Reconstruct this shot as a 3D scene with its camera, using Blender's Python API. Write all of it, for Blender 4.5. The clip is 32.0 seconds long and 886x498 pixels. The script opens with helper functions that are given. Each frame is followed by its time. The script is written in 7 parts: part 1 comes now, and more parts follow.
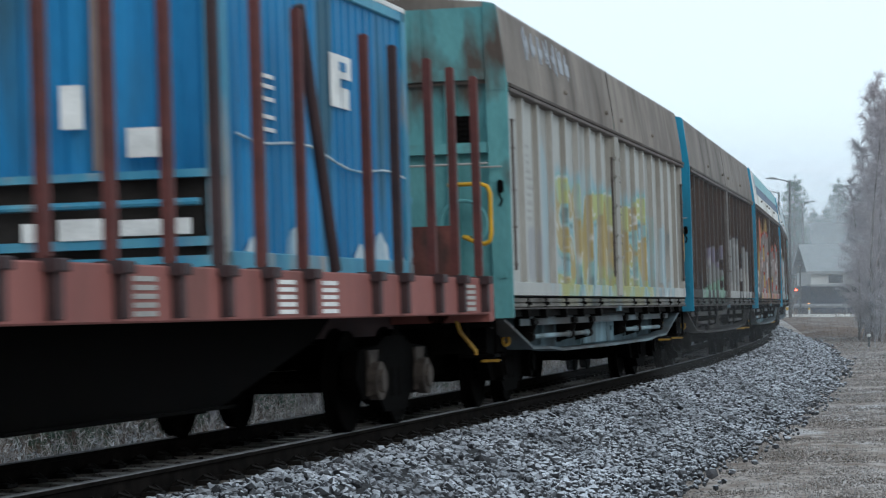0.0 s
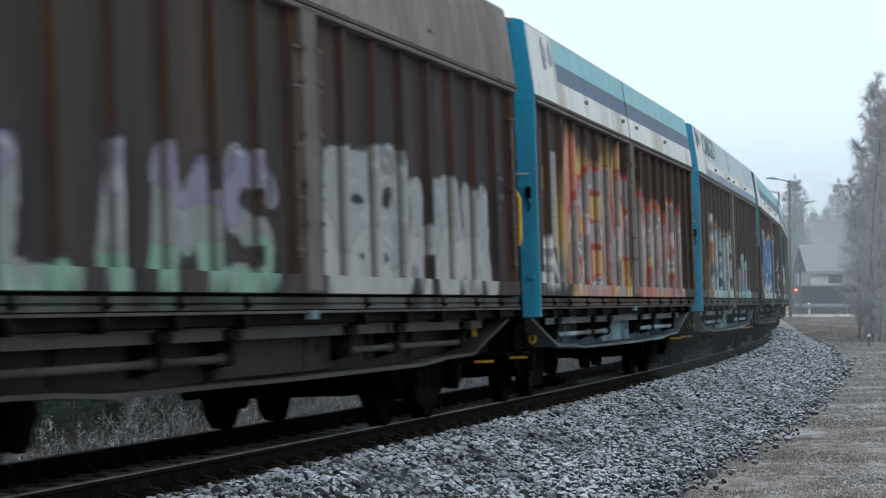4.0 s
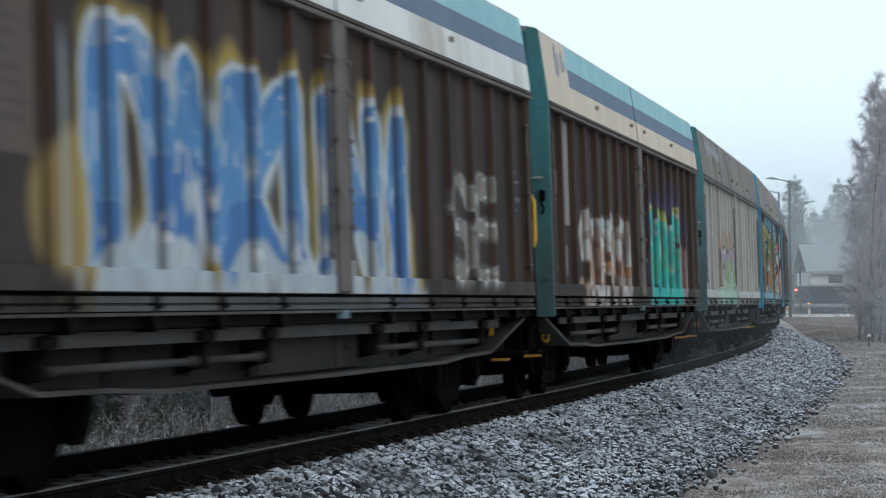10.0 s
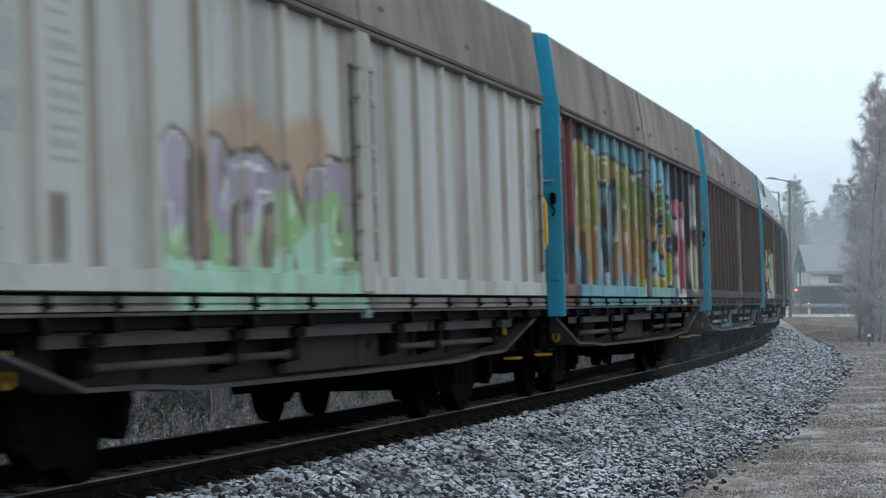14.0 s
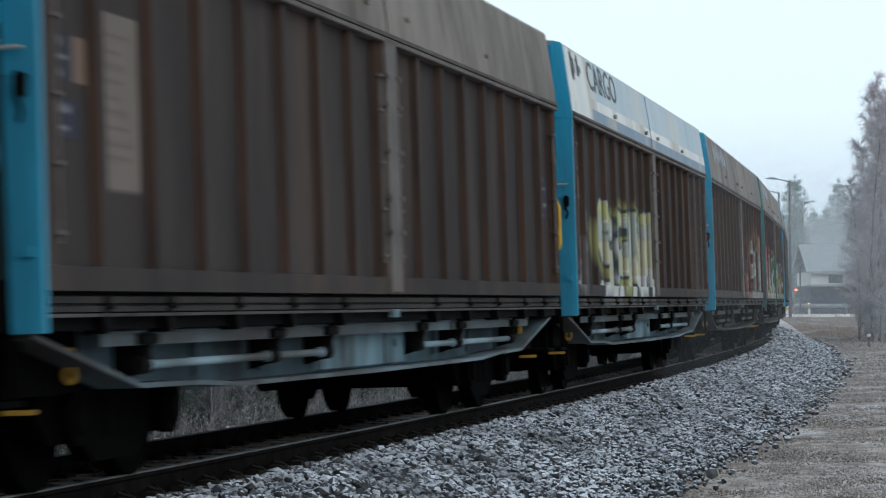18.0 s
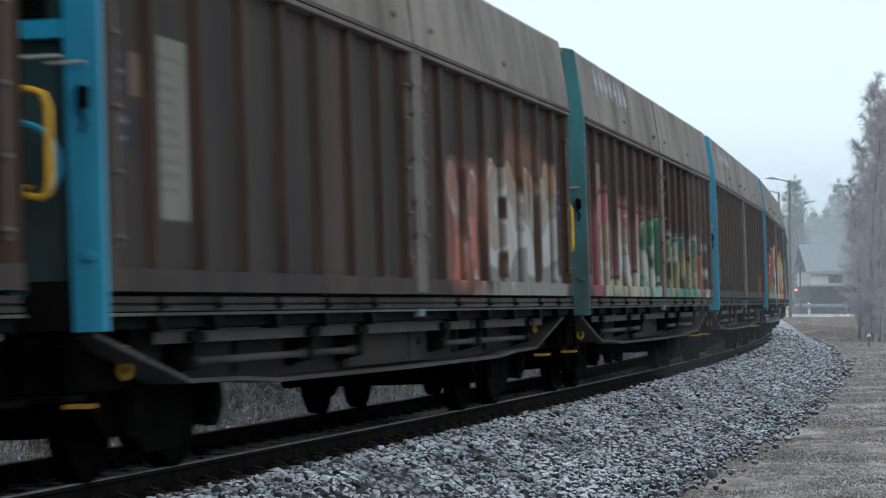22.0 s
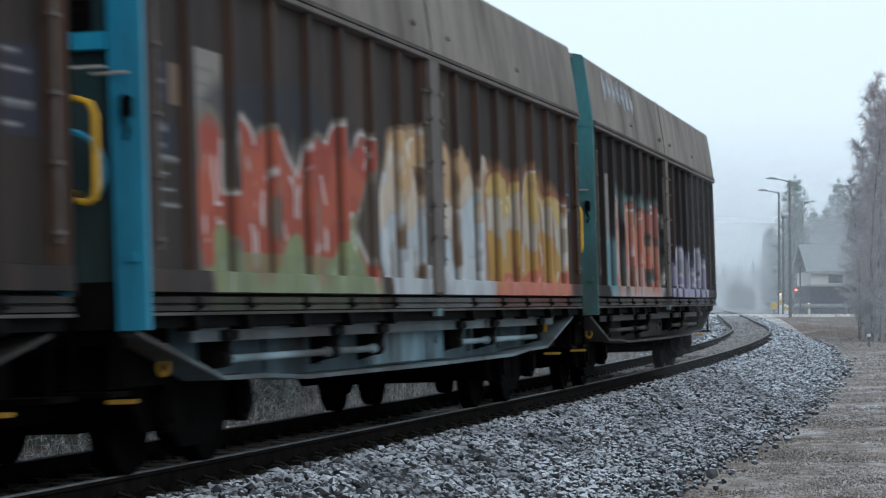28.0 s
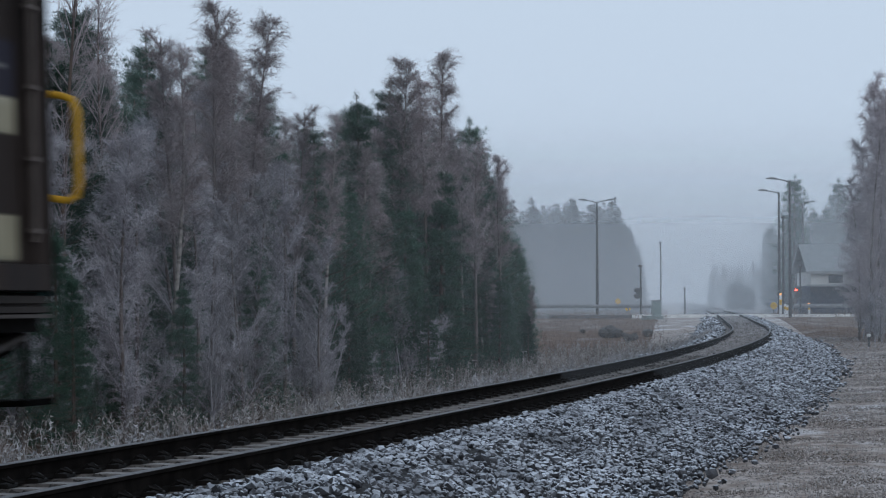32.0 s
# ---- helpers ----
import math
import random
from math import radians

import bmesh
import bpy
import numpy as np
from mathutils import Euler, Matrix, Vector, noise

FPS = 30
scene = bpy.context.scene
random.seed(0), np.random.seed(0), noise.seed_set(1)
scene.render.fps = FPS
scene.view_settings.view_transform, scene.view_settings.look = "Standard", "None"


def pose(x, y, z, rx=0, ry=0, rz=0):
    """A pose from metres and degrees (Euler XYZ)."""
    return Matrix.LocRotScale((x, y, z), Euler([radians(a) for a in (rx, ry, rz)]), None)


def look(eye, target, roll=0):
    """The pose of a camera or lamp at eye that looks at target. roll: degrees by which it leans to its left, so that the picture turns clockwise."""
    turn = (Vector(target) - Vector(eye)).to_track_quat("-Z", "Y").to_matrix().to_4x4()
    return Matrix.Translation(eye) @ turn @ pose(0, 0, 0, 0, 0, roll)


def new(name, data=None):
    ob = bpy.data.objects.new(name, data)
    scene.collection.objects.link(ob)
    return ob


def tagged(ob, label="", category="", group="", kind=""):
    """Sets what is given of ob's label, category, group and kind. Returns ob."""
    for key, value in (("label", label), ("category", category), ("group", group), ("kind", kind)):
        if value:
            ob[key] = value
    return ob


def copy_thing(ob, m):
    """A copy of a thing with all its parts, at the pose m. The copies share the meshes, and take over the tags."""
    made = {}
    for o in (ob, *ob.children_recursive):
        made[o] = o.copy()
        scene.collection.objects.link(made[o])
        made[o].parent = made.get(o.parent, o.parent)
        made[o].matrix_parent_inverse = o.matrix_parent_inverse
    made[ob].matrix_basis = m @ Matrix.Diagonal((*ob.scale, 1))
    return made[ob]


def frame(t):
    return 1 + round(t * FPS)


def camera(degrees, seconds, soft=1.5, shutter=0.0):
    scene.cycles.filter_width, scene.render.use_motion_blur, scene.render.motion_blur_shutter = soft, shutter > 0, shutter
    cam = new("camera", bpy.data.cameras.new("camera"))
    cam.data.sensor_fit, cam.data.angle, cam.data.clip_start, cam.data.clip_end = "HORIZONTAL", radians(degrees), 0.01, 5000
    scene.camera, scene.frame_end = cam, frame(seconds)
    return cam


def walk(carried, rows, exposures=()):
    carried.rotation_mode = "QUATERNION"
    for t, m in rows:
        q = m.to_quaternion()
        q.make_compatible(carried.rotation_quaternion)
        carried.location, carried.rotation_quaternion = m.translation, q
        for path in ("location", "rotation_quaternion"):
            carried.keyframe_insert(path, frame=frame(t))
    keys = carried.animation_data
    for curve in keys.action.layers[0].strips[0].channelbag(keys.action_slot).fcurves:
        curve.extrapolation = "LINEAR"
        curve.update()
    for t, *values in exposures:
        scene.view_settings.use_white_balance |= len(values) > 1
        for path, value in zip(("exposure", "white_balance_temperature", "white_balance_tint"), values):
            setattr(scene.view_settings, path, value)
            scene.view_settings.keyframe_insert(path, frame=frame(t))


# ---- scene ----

# ---- camera: stands still on a tripod beside the line ----
cam = camera(19.05, 32.0, soft=1.2, shutter=0.6)
EYE = pose(0, 0, 1.205, 91.153, 0.17, 0)
walk(cam, [(0.0, EYE), (32.0, EYE)],
     exposures=[(0.0, 0.27, 6180, 8), (24.0, 0.27, 6180, 8), (28.5, 0.18, 6120, 9), (30.5, -0.10, 6030, 11), (32.0, -0.38, 5930, 13)])

# ---- daylight: a foggy overcast winter sky ----
world = bpy.data.worlds.new("overcast")
scene.world = world
world.use_nodes = True
wn, wl = world.node_tree.nodes, world.node_tree.links
sky = wn.new("ShaderNodeTexSky")
sky.sky_type = "NISHITA"
sky.sun_disc = False
sky.sun_elevation = radians(14)
sky.sun_rotation = radians(150)
sky.air_density, sky.dust_density = 1.5, 4.0
scale = wn.new("ShaderNodeVectorMath")
scale.operation = "SCALE"
scale.inputs["Scale"].default_value = 0.07
cloud = wn.new("ShaderNodeMix")
cloud.data_type = "RGBA"
cloud.inputs["Factor"].default_value = 0.88
cloud.inputs["B"].default_value = (0.82, 0.945, 1.04, 1)
wl.new(sky.outputs["Color"], scale.inputs[0])
wl.new(scale.outputs["Vector"], cloud.inputs["A"])
wl.new(cloud.outputs["Result"], wn["Background"].inputs["Color"])
wn["Background"].inputs["Strength"].default_value = 1.0

sun_data = bpy.data.lights.new("sun", "SUN")
sun_data.energy, sun_data.angle, sun_data.color = 0.5, radians(30), (1.0, 0.95, 0.9)
sun = new("sun", sun_data)
sun.matrix_basis = look((40, -70, 60), (0, 20, 0))


# ---- geometry helpers ----
class Geo:
    """Collects vertices, faces and material numbers for one mesh."""

    def __init__(self):
        self.v, self.f, self.m = [], [], []

    def add(self, verts, faces, mi=0):
        b = len(self.v)
        self.v.extend(verts)
        self.f.extend([tuple(b + i for i in f) for f in faces])
        self.m.extend([mi] * len(faces))
        return self

    def box(self, x0, x1, y0, y1, z0, z1, mi=0, c=0.0):
        """A box; c chamfers its upright and lengthwise edges in section."""
        if c <= 0:
            v = [(x, y, z) for x in (x0, x1) for y in (y0, y1) for z in (z0, z1)]
            return self.add(v, [(0, 1, 3, 2), (4, 6, 7, 5), (0, 4, 5, 1), (2, 3, 7, 6), (0, 2, 6, 4), (1, 5, 7, 3)], mi)
        ring = [(x0 + c, z0), (x1 - c, z0), (x1, z0 + c), (x1, z1 - c), (x1 - c, z1), (x0 + c, z1), (x0, z1 - c), (x0, z0 + c)]
        v = [(x, y0, z) for x, z in ring] + [(x, y1, z) for x, z in ring]
        f = [tuple(range(8)), tuple(range(15, 7, -1))] + [(i, i + 8, (i + 1) % 8 + 8, (i + 1) % 8) for i in range(8)]
        return self.add(v, f, mi)

    def prism(self, pts, axis, a, b, mi=0):
        """A flat outline pushed along an axis from a to b."""
        def put(p, q):
            return {"x": (q, p[0], p[1]), "y": (p[0], q, p[1]), "z": (p[0], p[1], q)}[axis]
        n = len(pts)
        v = [put(p, a) for p in pts] + [put(p, b) for p in pts]
        f = [tuple(range(n)), tuple(range(2 * n - 1, n - 1, -1))] + [(i, i + n, (i + 1) % n + n, (i + 1) % n) for i in range(n)]
        return self.add(v, f, mi)

    def tube(self, path, r, n=8, mi=0, r1=None):
        """A round bar along a path, its radius running from r to r1."""
        path = [Vector(p) for p in path]
        r1 = r if r1 is None else r1
        v, up = [], None
        for i, p in enumerate(path):
            d = (path[min(i + 1, len(path) - 1)] - path[max(i - 1, 0)]).normalized()
            if up is None:
                up = d.orthogonal().normalized()
            up = (up - d * up.dot(d)).normalized()
            side = d.cross(up)
            rr = r + (r1 - r) * i / max(1, len(path) - 1)
            for k in range(n):
                a = 2 * math.pi * k / n
                v.append(tuple(p + (up * math.cos(a) + side * math.sin(a)) * rr))
        f = [(i * n + k, i * n + (k + 1) % n, (i + 1) * n + (k + 1) % n, (i + 1) * n + k) for i in range(len(path) - 1) for k in range(n)]
        f += [tuple(range(n - 1, -1, -1)), tuple(range((len(path) - 1) * n, len(path) * n))]
        return self.add(v, f, mi)

    def disc(self, c, axis, r, a, b, n=20, mi=0):
        """A round plate or drum about an axis, from a to b along it."""
        pts = [(math.cos(2 * math.pi * k / n) * r, math.sin(2 * math.pi * k / n) * r) for k in range(n)]
        k = {"x": (1, 2), "y": (0, 2), "z": (0, 1)}[axis]
        return self.prism([(c[k[0]] + p, c[k[1]] + q) for p, q in pts], axis, a, b, mi)

    def mesh(self, name, *mats, smooth=False):
        me = bpy.data.meshes.new(name)
        me.from_pydata(self.v, [], self.f)
        for m in mats:
            me.materials.append(m)
        if len(mats) > 1:
            me.polygons.foreach_set("material_index", self.m)
        bm = bmesh.new()
        bm.from_mesh(me)
        bmesh.ops.recalc_face_normals(bm, faces=bm.faces)
        bm.to_mesh(me)
        bm.free()
        if smooth:
            me.shade_smooth()
        return me


def raw_mesh(name, verts, faces, mats, smooth=False, mat_index=None):
    """One mesh from arrays: verts (n, 3), faces (m, k) all of k corners."""
    verts, faces = np.asarray(verts, np.float32), np.asarray(faces, np.int32)
    me = bpy.data.meshes.new(name)
    k = faces.shape[1]
    me.vertices.add(len(verts))
    me.vertices.foreach_set("co", verts.ravel())
    me.loops.add(faces.size)
    me.loops.foreach_set("vertex_index", faces.ravel())
    me.polygons.add(len(faces))
    me.polygons.foreach_set("loop_start", np.arange(0, faces.size, k, dtype=np.int32))
    for m in mats:
        me.materials.append(m)
    if mat_index is not None:
        me.polygons.foreach_set("material_index", np.asarray(mat_index, np.int32))
    me.polygons.foreach_set("use_smooth", np.full(len(faces), smooth))
    me.update(calc_edges=True)
    return me


def link(name, mesh, parent=None, m=None, label=""):
    ob = new(name, mesh)
    if parent is not None:
        ob.parent = parent
    if m is not None:
        ob.matrix_basis = m
    return tagged(ob, label)


MESHES = {}


def shared(key, build):
    """Builds a mesh once and gives the same one again."""
    if key not in MESHES:
        MESHES[key] = build()
    return MESHES[key]


# ---- materials ----
def material(name, c1, c2, scale=6.0, rough=0.7, metal=0.0, bump=0.15, fine=60.0, stretch=(1, 1, 1), c3=None, big=0.8, jitter=0.0, spec=0.2):
    """Two colours mixed by coarse stains, fine grain, a third colour in patches, and a fine relief."""
    m = bpy.data.materials.new(name)
    m.use_nodes = True
    n, l = m.node_tree.nodes, m.node_tree.links
    b = n["Principled BSDF"]
    b.inputs["Roughness"].default_value, b.inputs["Metallic"].default_value = rough, metal
    b.inputs["Specular IOR Level"].default_value = spec
    co = n.new("ShaderNodeTexCoord")
    mp = n.new("ShaderNodeMapping")
    mp.inputs["Scale"].default_value = stretch
    l.new(co.outputs["Object"], mp.inputs["Vector"])

    def noise_tex(sc, detail=6):
        t = n.new("ShaderNodeTexNoise")
        t.inputs["Scale"].default_value, t.inputs["Detail"].default_value = sc, detail
        l.new(mp.outputs["Vector"], t.inputs["Vector"])
        return t

    def ramp(src, a, z):
        r = n.new("ShaderNodeMapRange")
        r.inputs["From Min"].default_value, r.inputs["From Max"].default_value = a, z
        l.new(src, r.inputs["Value"])
        return r.outputs["Result"]

    def mix(f, a, bb, mode="MIX"):
        x = n.new("ShaderNodeMix")
        x.data_type, x.blend_type = "RGBA", mode
        if isinstance(f, float):
            x.inputs["Factor"].default_value = f
        else:
            l.new(f, x.inputs["Factor"])
        for k, s in (("A", a), ("B", bb)):
            if isinstance(s, tuple):
                x.inputs[k].default_value = (*s, 1)
            else:
                l.new(s, x.inputs[k])
        return x.outputs["Result"]

    coarse, grain = noise_tex(scale), noise_tex(fine, 3)
    col = mix(ramp(coarse.outputs["Fac"], 0.38, 0.64), c1, c2)
    if c3:
        patch = noise_tex(big, 8)
        col = mix(ramp(patch.outputs["Fac"], 0.52, 0.66), col, c3)
    g = n.new("ShaderNodeMapRange")
    g.inputs["To Min"].default_value, g.inputs["To Max"].default_value = 0.8, 1.2
    l.new(grain.outputs["Fac"], g.inputs["Value"])
    v = n.new("ShaderNodeVectorMath")
    v.operation = "SCALE"
    l.new(col, v.inputs[0])
    l.new(g.outputs["Result"], v.inputs["Scale"])
    out = v.outputs["Vector"]
    if jitter:
        oi = n.new("ShaderNodeObjectInfo")
        h = n.new("ShaderNodeMapRange")
        h.inputs["To Min"].default_value, h.inputs["To Max"].default_value = 1 - jitter, 1 + jitter
        l.new(oi.outputs["Random"], h.inputs["Value"])
        w = n.new("ShaderNodeVectorMath")
        w.operation = "SCALE"
        l.new(out, w.inputs[0])
        l.new(h.outputs["Result"], w.inputs["Scale"])
        out = w.outputs["Vector"]
    l.new(out, b.inputs["Base Color"])
    rr = n.new("ShaderNodeMapRange")
    rr.inputs["To Min"].default_value, rr.inputs["To Max"].default_value = max(0.05, rough - 0.15), min(1, rough + 0.15)
    l.new(coarse.outputs["Fac"], rr.inputs["Value"])
    l.new(rr.outputs["Result"], b.inputs["Roughness"])
    if bump:
        bp = n.new("ShaderNodeBump")
        bp.inputs["Strength"].default_value, bp.inputs["Distance"].default_value = bump, 0.02
        l.new(grain.outputs["Fac"], bp.inputs["Height"])
        l.new(bp.outputs["Normal"], b.inputs["Normal"])
    return m


def painted(base, name):
    """A door skin over which the colour attribute 'paint' lies where its alpha says so."""
    m = base.copy()
    m.name = name
    n, l = m.node_tree.nodes, m.node_tree.links
    b = n["Principled BSDF"]
    src = b.inputs["Base Color"].links[0].from_socket
    at = n.new("ShaderNodeAttribute")
    at.attribute_name = "paint"
    x = n.new("ShaderNodeMix")
    x.data_type = "RGBA"
    l.new(at.outputs["Alpha"], x.inputs["Factor"])
    l.new(src, x.inputs["A"])
    l.new(at.outputs["Color"], x.inputs["B"])
    l.new(x.outputs["Result"], b.inputs["Base Color"])
    return m


def plain(name, c, rough=0.6, metal=0.0):
    return material(name, tuple(k * 0.82 for k in c), tuple(min(1, k * 1.12) for k in c), 3.0, rough, metal, 0.08, 40.0)


def glowing(name, c, strength):
    m = bpy.data.materials.new(name)
    m.use_nodes = True
    b = m.node_tree.nodes["Principled BSDF"]
    b.inputs["Base Color"].default_value = (*c, 1)
    b.inputs["Emission Color"].default_value = (*c, 1)
    b.inputs["Emission Strength"].default_value = strength
    return m


STREAK = (1, 1, 0.18)
M_BROWN = material("brown_door_paint", (0.0265, 0.0212, 0.0198), (0.042, 0.0337, 0.0308), 2.2, 0.78, 0, 0.1, 30, STREAK, (0.054, 0.039, 0.032), 1.3, 0.12, spec=0.12)
M_RUST = material("rusty_rib", (0.053, 0.0285, 0.0185), (0.031, 0.0205, 0.0165), 3.0, 0.8, 0, 0.2, 40, STREAK)
M_UMBER = material("dark_umber_door_paint", (0.0140, 0.0121, 0.0120), (0.0215, 0.0183, 0.0178), 2.2, 0.78, 0, 0.1, 30, STREAK, (0.034, 0.025, 0.021), 1.3, 0.1, spec=0.12)
M_GREY = material("grey_door_paint", (0.325, 0.33, 0.315), (0.40, 0.405, 0.385), 1.6, 0.6, 0, 0.08, 30, STREAK, (0.25, 0.245, 0.225), 1.2, 0.05)
M_GREY_RIB = material("grey_rib_paint", (0.22, 0.205, 0.18), (0.32, 0.31, 0.285), 2.0, 0.65, 0, 0.1, 40, STREAK)
M_DARK = material("black_door_paint", (0.016, 0.018, 0.024), (0.03, 0.032, 0.04), 2.0, 0.6, 0, 0.08, 30, STREAK)
M_ROOF = material("weathered_roof_paint", (0.135, 0.114, 0.099), (0.222, 0.195, 0.170), 2.2, 0.75, 0, 0.15, 24, (1, 1, 0.35), (0.10, 0.083, 0.072), 1.1, 0.1)
M_RAIL = material("door_rail_paint", (0.080, 0.067, 0.060), (0.125, 0.107, 0.097), 2.5, 0.7, 0, 0.1, 30)
M_WHITE = material("dirty_white_paint", (0.56, 0.57, 0.55), (0.66, 0.66, 0.63), 1.5, 0.6, 0, 0.08, 30, STREAK, (0.42, 0.39, 0.34), 0.9)
M_NAVY = material("faded_navy_paint", (0.075, 0.11, 0.17), (0.11, 0.15, 0.21), 1.5, 0.6, 0, 0.08, 30, STREAK)
M_TEAL = material("faded_teal_paint", (0.20, 0.40, 0.44), (0.27, 0.47, 0.50), 1.5, 0.6, 0, 0.08, 30, STREAK)
M_CREAM = material("faded_cream_paint", (0.50, 0.42, 0.33), (0.58, 0.50, 0.40), 1.5, 0.65, 0, 0.08, 30, STREAK)
M_PALE = material("pale_blue_roof_paint", (0.36, 0.44, 0.48), (0.44, 0.51, 0.54), 1.5, 0.65, 0, 0.08, 30, STREAK, (0.48, 0.49, 0.47), 0.9)
M_SLATE = material("faded_slate_paint", (0.16, 0.22, 0.29), (0.22, 0.28, 0.34), 1.5, 0.6, 0, 0.08, 30, STREAK, (0.34, 0.33, 0.31), 1.2)
# Dirty teal darkened in the colour for the shade between coupled wagons.
M_ENDSHADE = material("grimy_dark_end_sheet", (0.009, 0.022, 0.025), (0.030, 0.058, 0.062), 1.6, 0.75, 0, 0.1, 30, STREAK, (0.022, 0.016, 0.013), 0.9, spec=0.08)
M_BLUE = material("bright_blue_end_paint", (0.016, 0.205, 0.335), (0.028, 0.245, 0.375), 2.0, 0.5, 0, 0.06, 30, STREAK, (0.022, 0.16, 0.25), 1.2, 0.06)
M_GREEN = material("weathered_teal_end_paint", (0.046, 0.158, 0.172), (0.040, 0.085, 0.085), 1.4, 0.65, 0, 0.08, 30, (1, 1, 0.3), (0.042, 0.035, 0.031), 0.6, 0.06)
M_SEA = material("light_teal_end_paint", (0.075, 0.215, 0.225), (0.11, 0.285, 0.29), 2.6, 0.65, 0, 0.08, 30, (1, 1, 0.4), (0.070, 0.052, 0.042), 1.8)
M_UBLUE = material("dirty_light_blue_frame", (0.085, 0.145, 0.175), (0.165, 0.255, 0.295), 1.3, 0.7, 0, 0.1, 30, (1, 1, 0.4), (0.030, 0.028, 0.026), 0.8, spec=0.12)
# Dirty blue web with the shade under the doors put into the colour.
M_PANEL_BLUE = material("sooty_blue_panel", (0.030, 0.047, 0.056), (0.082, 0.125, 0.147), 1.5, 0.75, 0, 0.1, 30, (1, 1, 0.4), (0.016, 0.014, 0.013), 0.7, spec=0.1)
M_ROD_BLUE = material("light_blue_rod_paint", (0.15, 0.22, 0.25), (0.24, 0.33, 0.37), 2.0, 0.6, 0, 0.1, 30, (1, 0.5, 1), (0.06, 0.055, 0.05), 0.7, spec=0.15)
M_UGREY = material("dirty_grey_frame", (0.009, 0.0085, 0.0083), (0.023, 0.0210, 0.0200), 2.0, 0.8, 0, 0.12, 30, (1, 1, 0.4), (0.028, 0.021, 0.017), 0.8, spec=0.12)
# Near-black, so the deep shade under the wagons is put into the colour.
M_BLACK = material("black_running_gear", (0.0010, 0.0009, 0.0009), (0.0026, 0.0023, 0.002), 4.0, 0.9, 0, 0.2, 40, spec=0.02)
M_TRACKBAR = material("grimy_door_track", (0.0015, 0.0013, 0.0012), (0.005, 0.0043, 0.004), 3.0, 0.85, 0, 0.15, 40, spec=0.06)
M_TRACKEDGE = material("rusty_door_track_edge", (0.05, 0.045, 0.042), (0.10, 0.09, 0.085), 3.0, 0.8, 0, 0.15, 40, (1, 0.4, 1), (0.007, 0.006, 0.005), 1.6, spec=0.08)
M_SKIRT = material("grimy_brown_skirt", (0.020, 0.0175, 0.016), (0.042, 0.036, 0.033), 2.0, 0.8, 0, 0.12, 30, (1, 0.5, 1), (0.012, 0.010, 0.009), 1.2, spec=0.1)
M_SKIRT_GREY = material("grimy_grey_skirt", (0.095, 0.089, 0.08), (0.18, 0.168, 0.152), 2.0, 0.8, 0, 0.12, 30, (1, 0.5, 1), (0.04, 0.035, 0.03), 1.2, spec=0.1)
M_FLANGE = material("scuffed_grey_flange", (0.027, 0.0245, 0.023), (0.056, 0.051, 0.048), 2.0, 0.7, 0, 0.1, 30, (1, 0.5, 1), (0.025, 0.02, 0.018), 0.9, spec=0.15)
M_FLANGE_BLUE = material("scuffed_blue_flange", (0.054, 0.065, 0.070), (0.135, 0.18, 0.202), 1.6, 0.7, 0, 0.1, 30, (1, 0.5, 1), (0.045, 0.038, 0.034), 0.7, spec=0.15)
M_AXLE = material("dusty_brown_axle_box", (0.030, 0.025, 0.022), (0.070, 0.058, 0.050), 5.0, 0.8, 0, 0.2, 40, spec=0.1)
# Wheels share that near-black, with the shade under the wagon in their colour.
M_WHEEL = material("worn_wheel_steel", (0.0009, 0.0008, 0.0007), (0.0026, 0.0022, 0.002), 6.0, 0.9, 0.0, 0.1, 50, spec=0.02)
M_YELLOW = material("yellow_handrail_paint", (0.46, 0.25, 0.014), (0.56, 0.32, 0.022), 4.0, 0.5, 0, 0.05, 50)
M_OCHRE = material("grimy_yellow_paint", (0.22, 0.125, 0.022), (0.40, 0.23, 0.035), 5.0, 0.6, 0, 0.1, 50)
M_END_BOARD = material("scraped_rusty_board", (0.085, 0.036, 0.03), (0.16, 0.062, 0.052), 3.0, 0.8, 0, 0.15, 40, (1, 1, 0.5), (0.045, 0.034, 0.03), 2.2, spec=0.12)
M_RED = material("faded_red_oxide", (0.20, 0.070, 0.061), (0.26, 0.098, 0.085), 2.0, 0.7, 0, 0.1, 40, STREAK, (0.16, 0.065, 0.055), 1.2)
M_STAKE = material("dark_red_stake", (0.078, 0.028, 0.026), (0.118, 0.040, 0.035), 3.0, 0.7, 0, 0.1, 40)
M_STAKE_DARK = material("blackened_stake", (0.035, 0.022, 0.024), (0.055, 0.032, 0.032), 3.0, 0.7, 0, 0.1, 40)
M_BOX = material("blue_container_paint", (0.010, 0.135, 0.30), (0.022, 0.20, 0.42), 1.4, 0.5, 0, 0.06, 30, STREAK, (0.035, 0.10, 0.15), 1.5)
M_BOX_EDGE = material("scuffed_blue_paint", (0.05, 0.22, 0.34), (0.10, 0.30, 0.40), 3.0, 0.6, 0, 0.1, 30, (1, 1, 0.35), (0.30, 0.27, 0.24), 2.2)
M_SCUFF = material("chalky_scuffed_paint", (0.36, 0.45, 0.50), (0.50, 0.55, 0.56), 5.0, 0.7, 0, 0.1, 40, (1, 1, 0.3), (0.10, 0.24, 0.36), 3.0)
M_RUSTSTREAK = material("rust_streak", (0.16, 0.13, 0.12), (0.24, 0.19, 0.17), 4.0, 0.8, 0, 0.1, 40, STREAK)
M_LABEL = plain("label_white", (0.72, 0.72, 0.70))
M_PLATE = plain("faded_label_grey", (0.33, 0.32, 0.30))
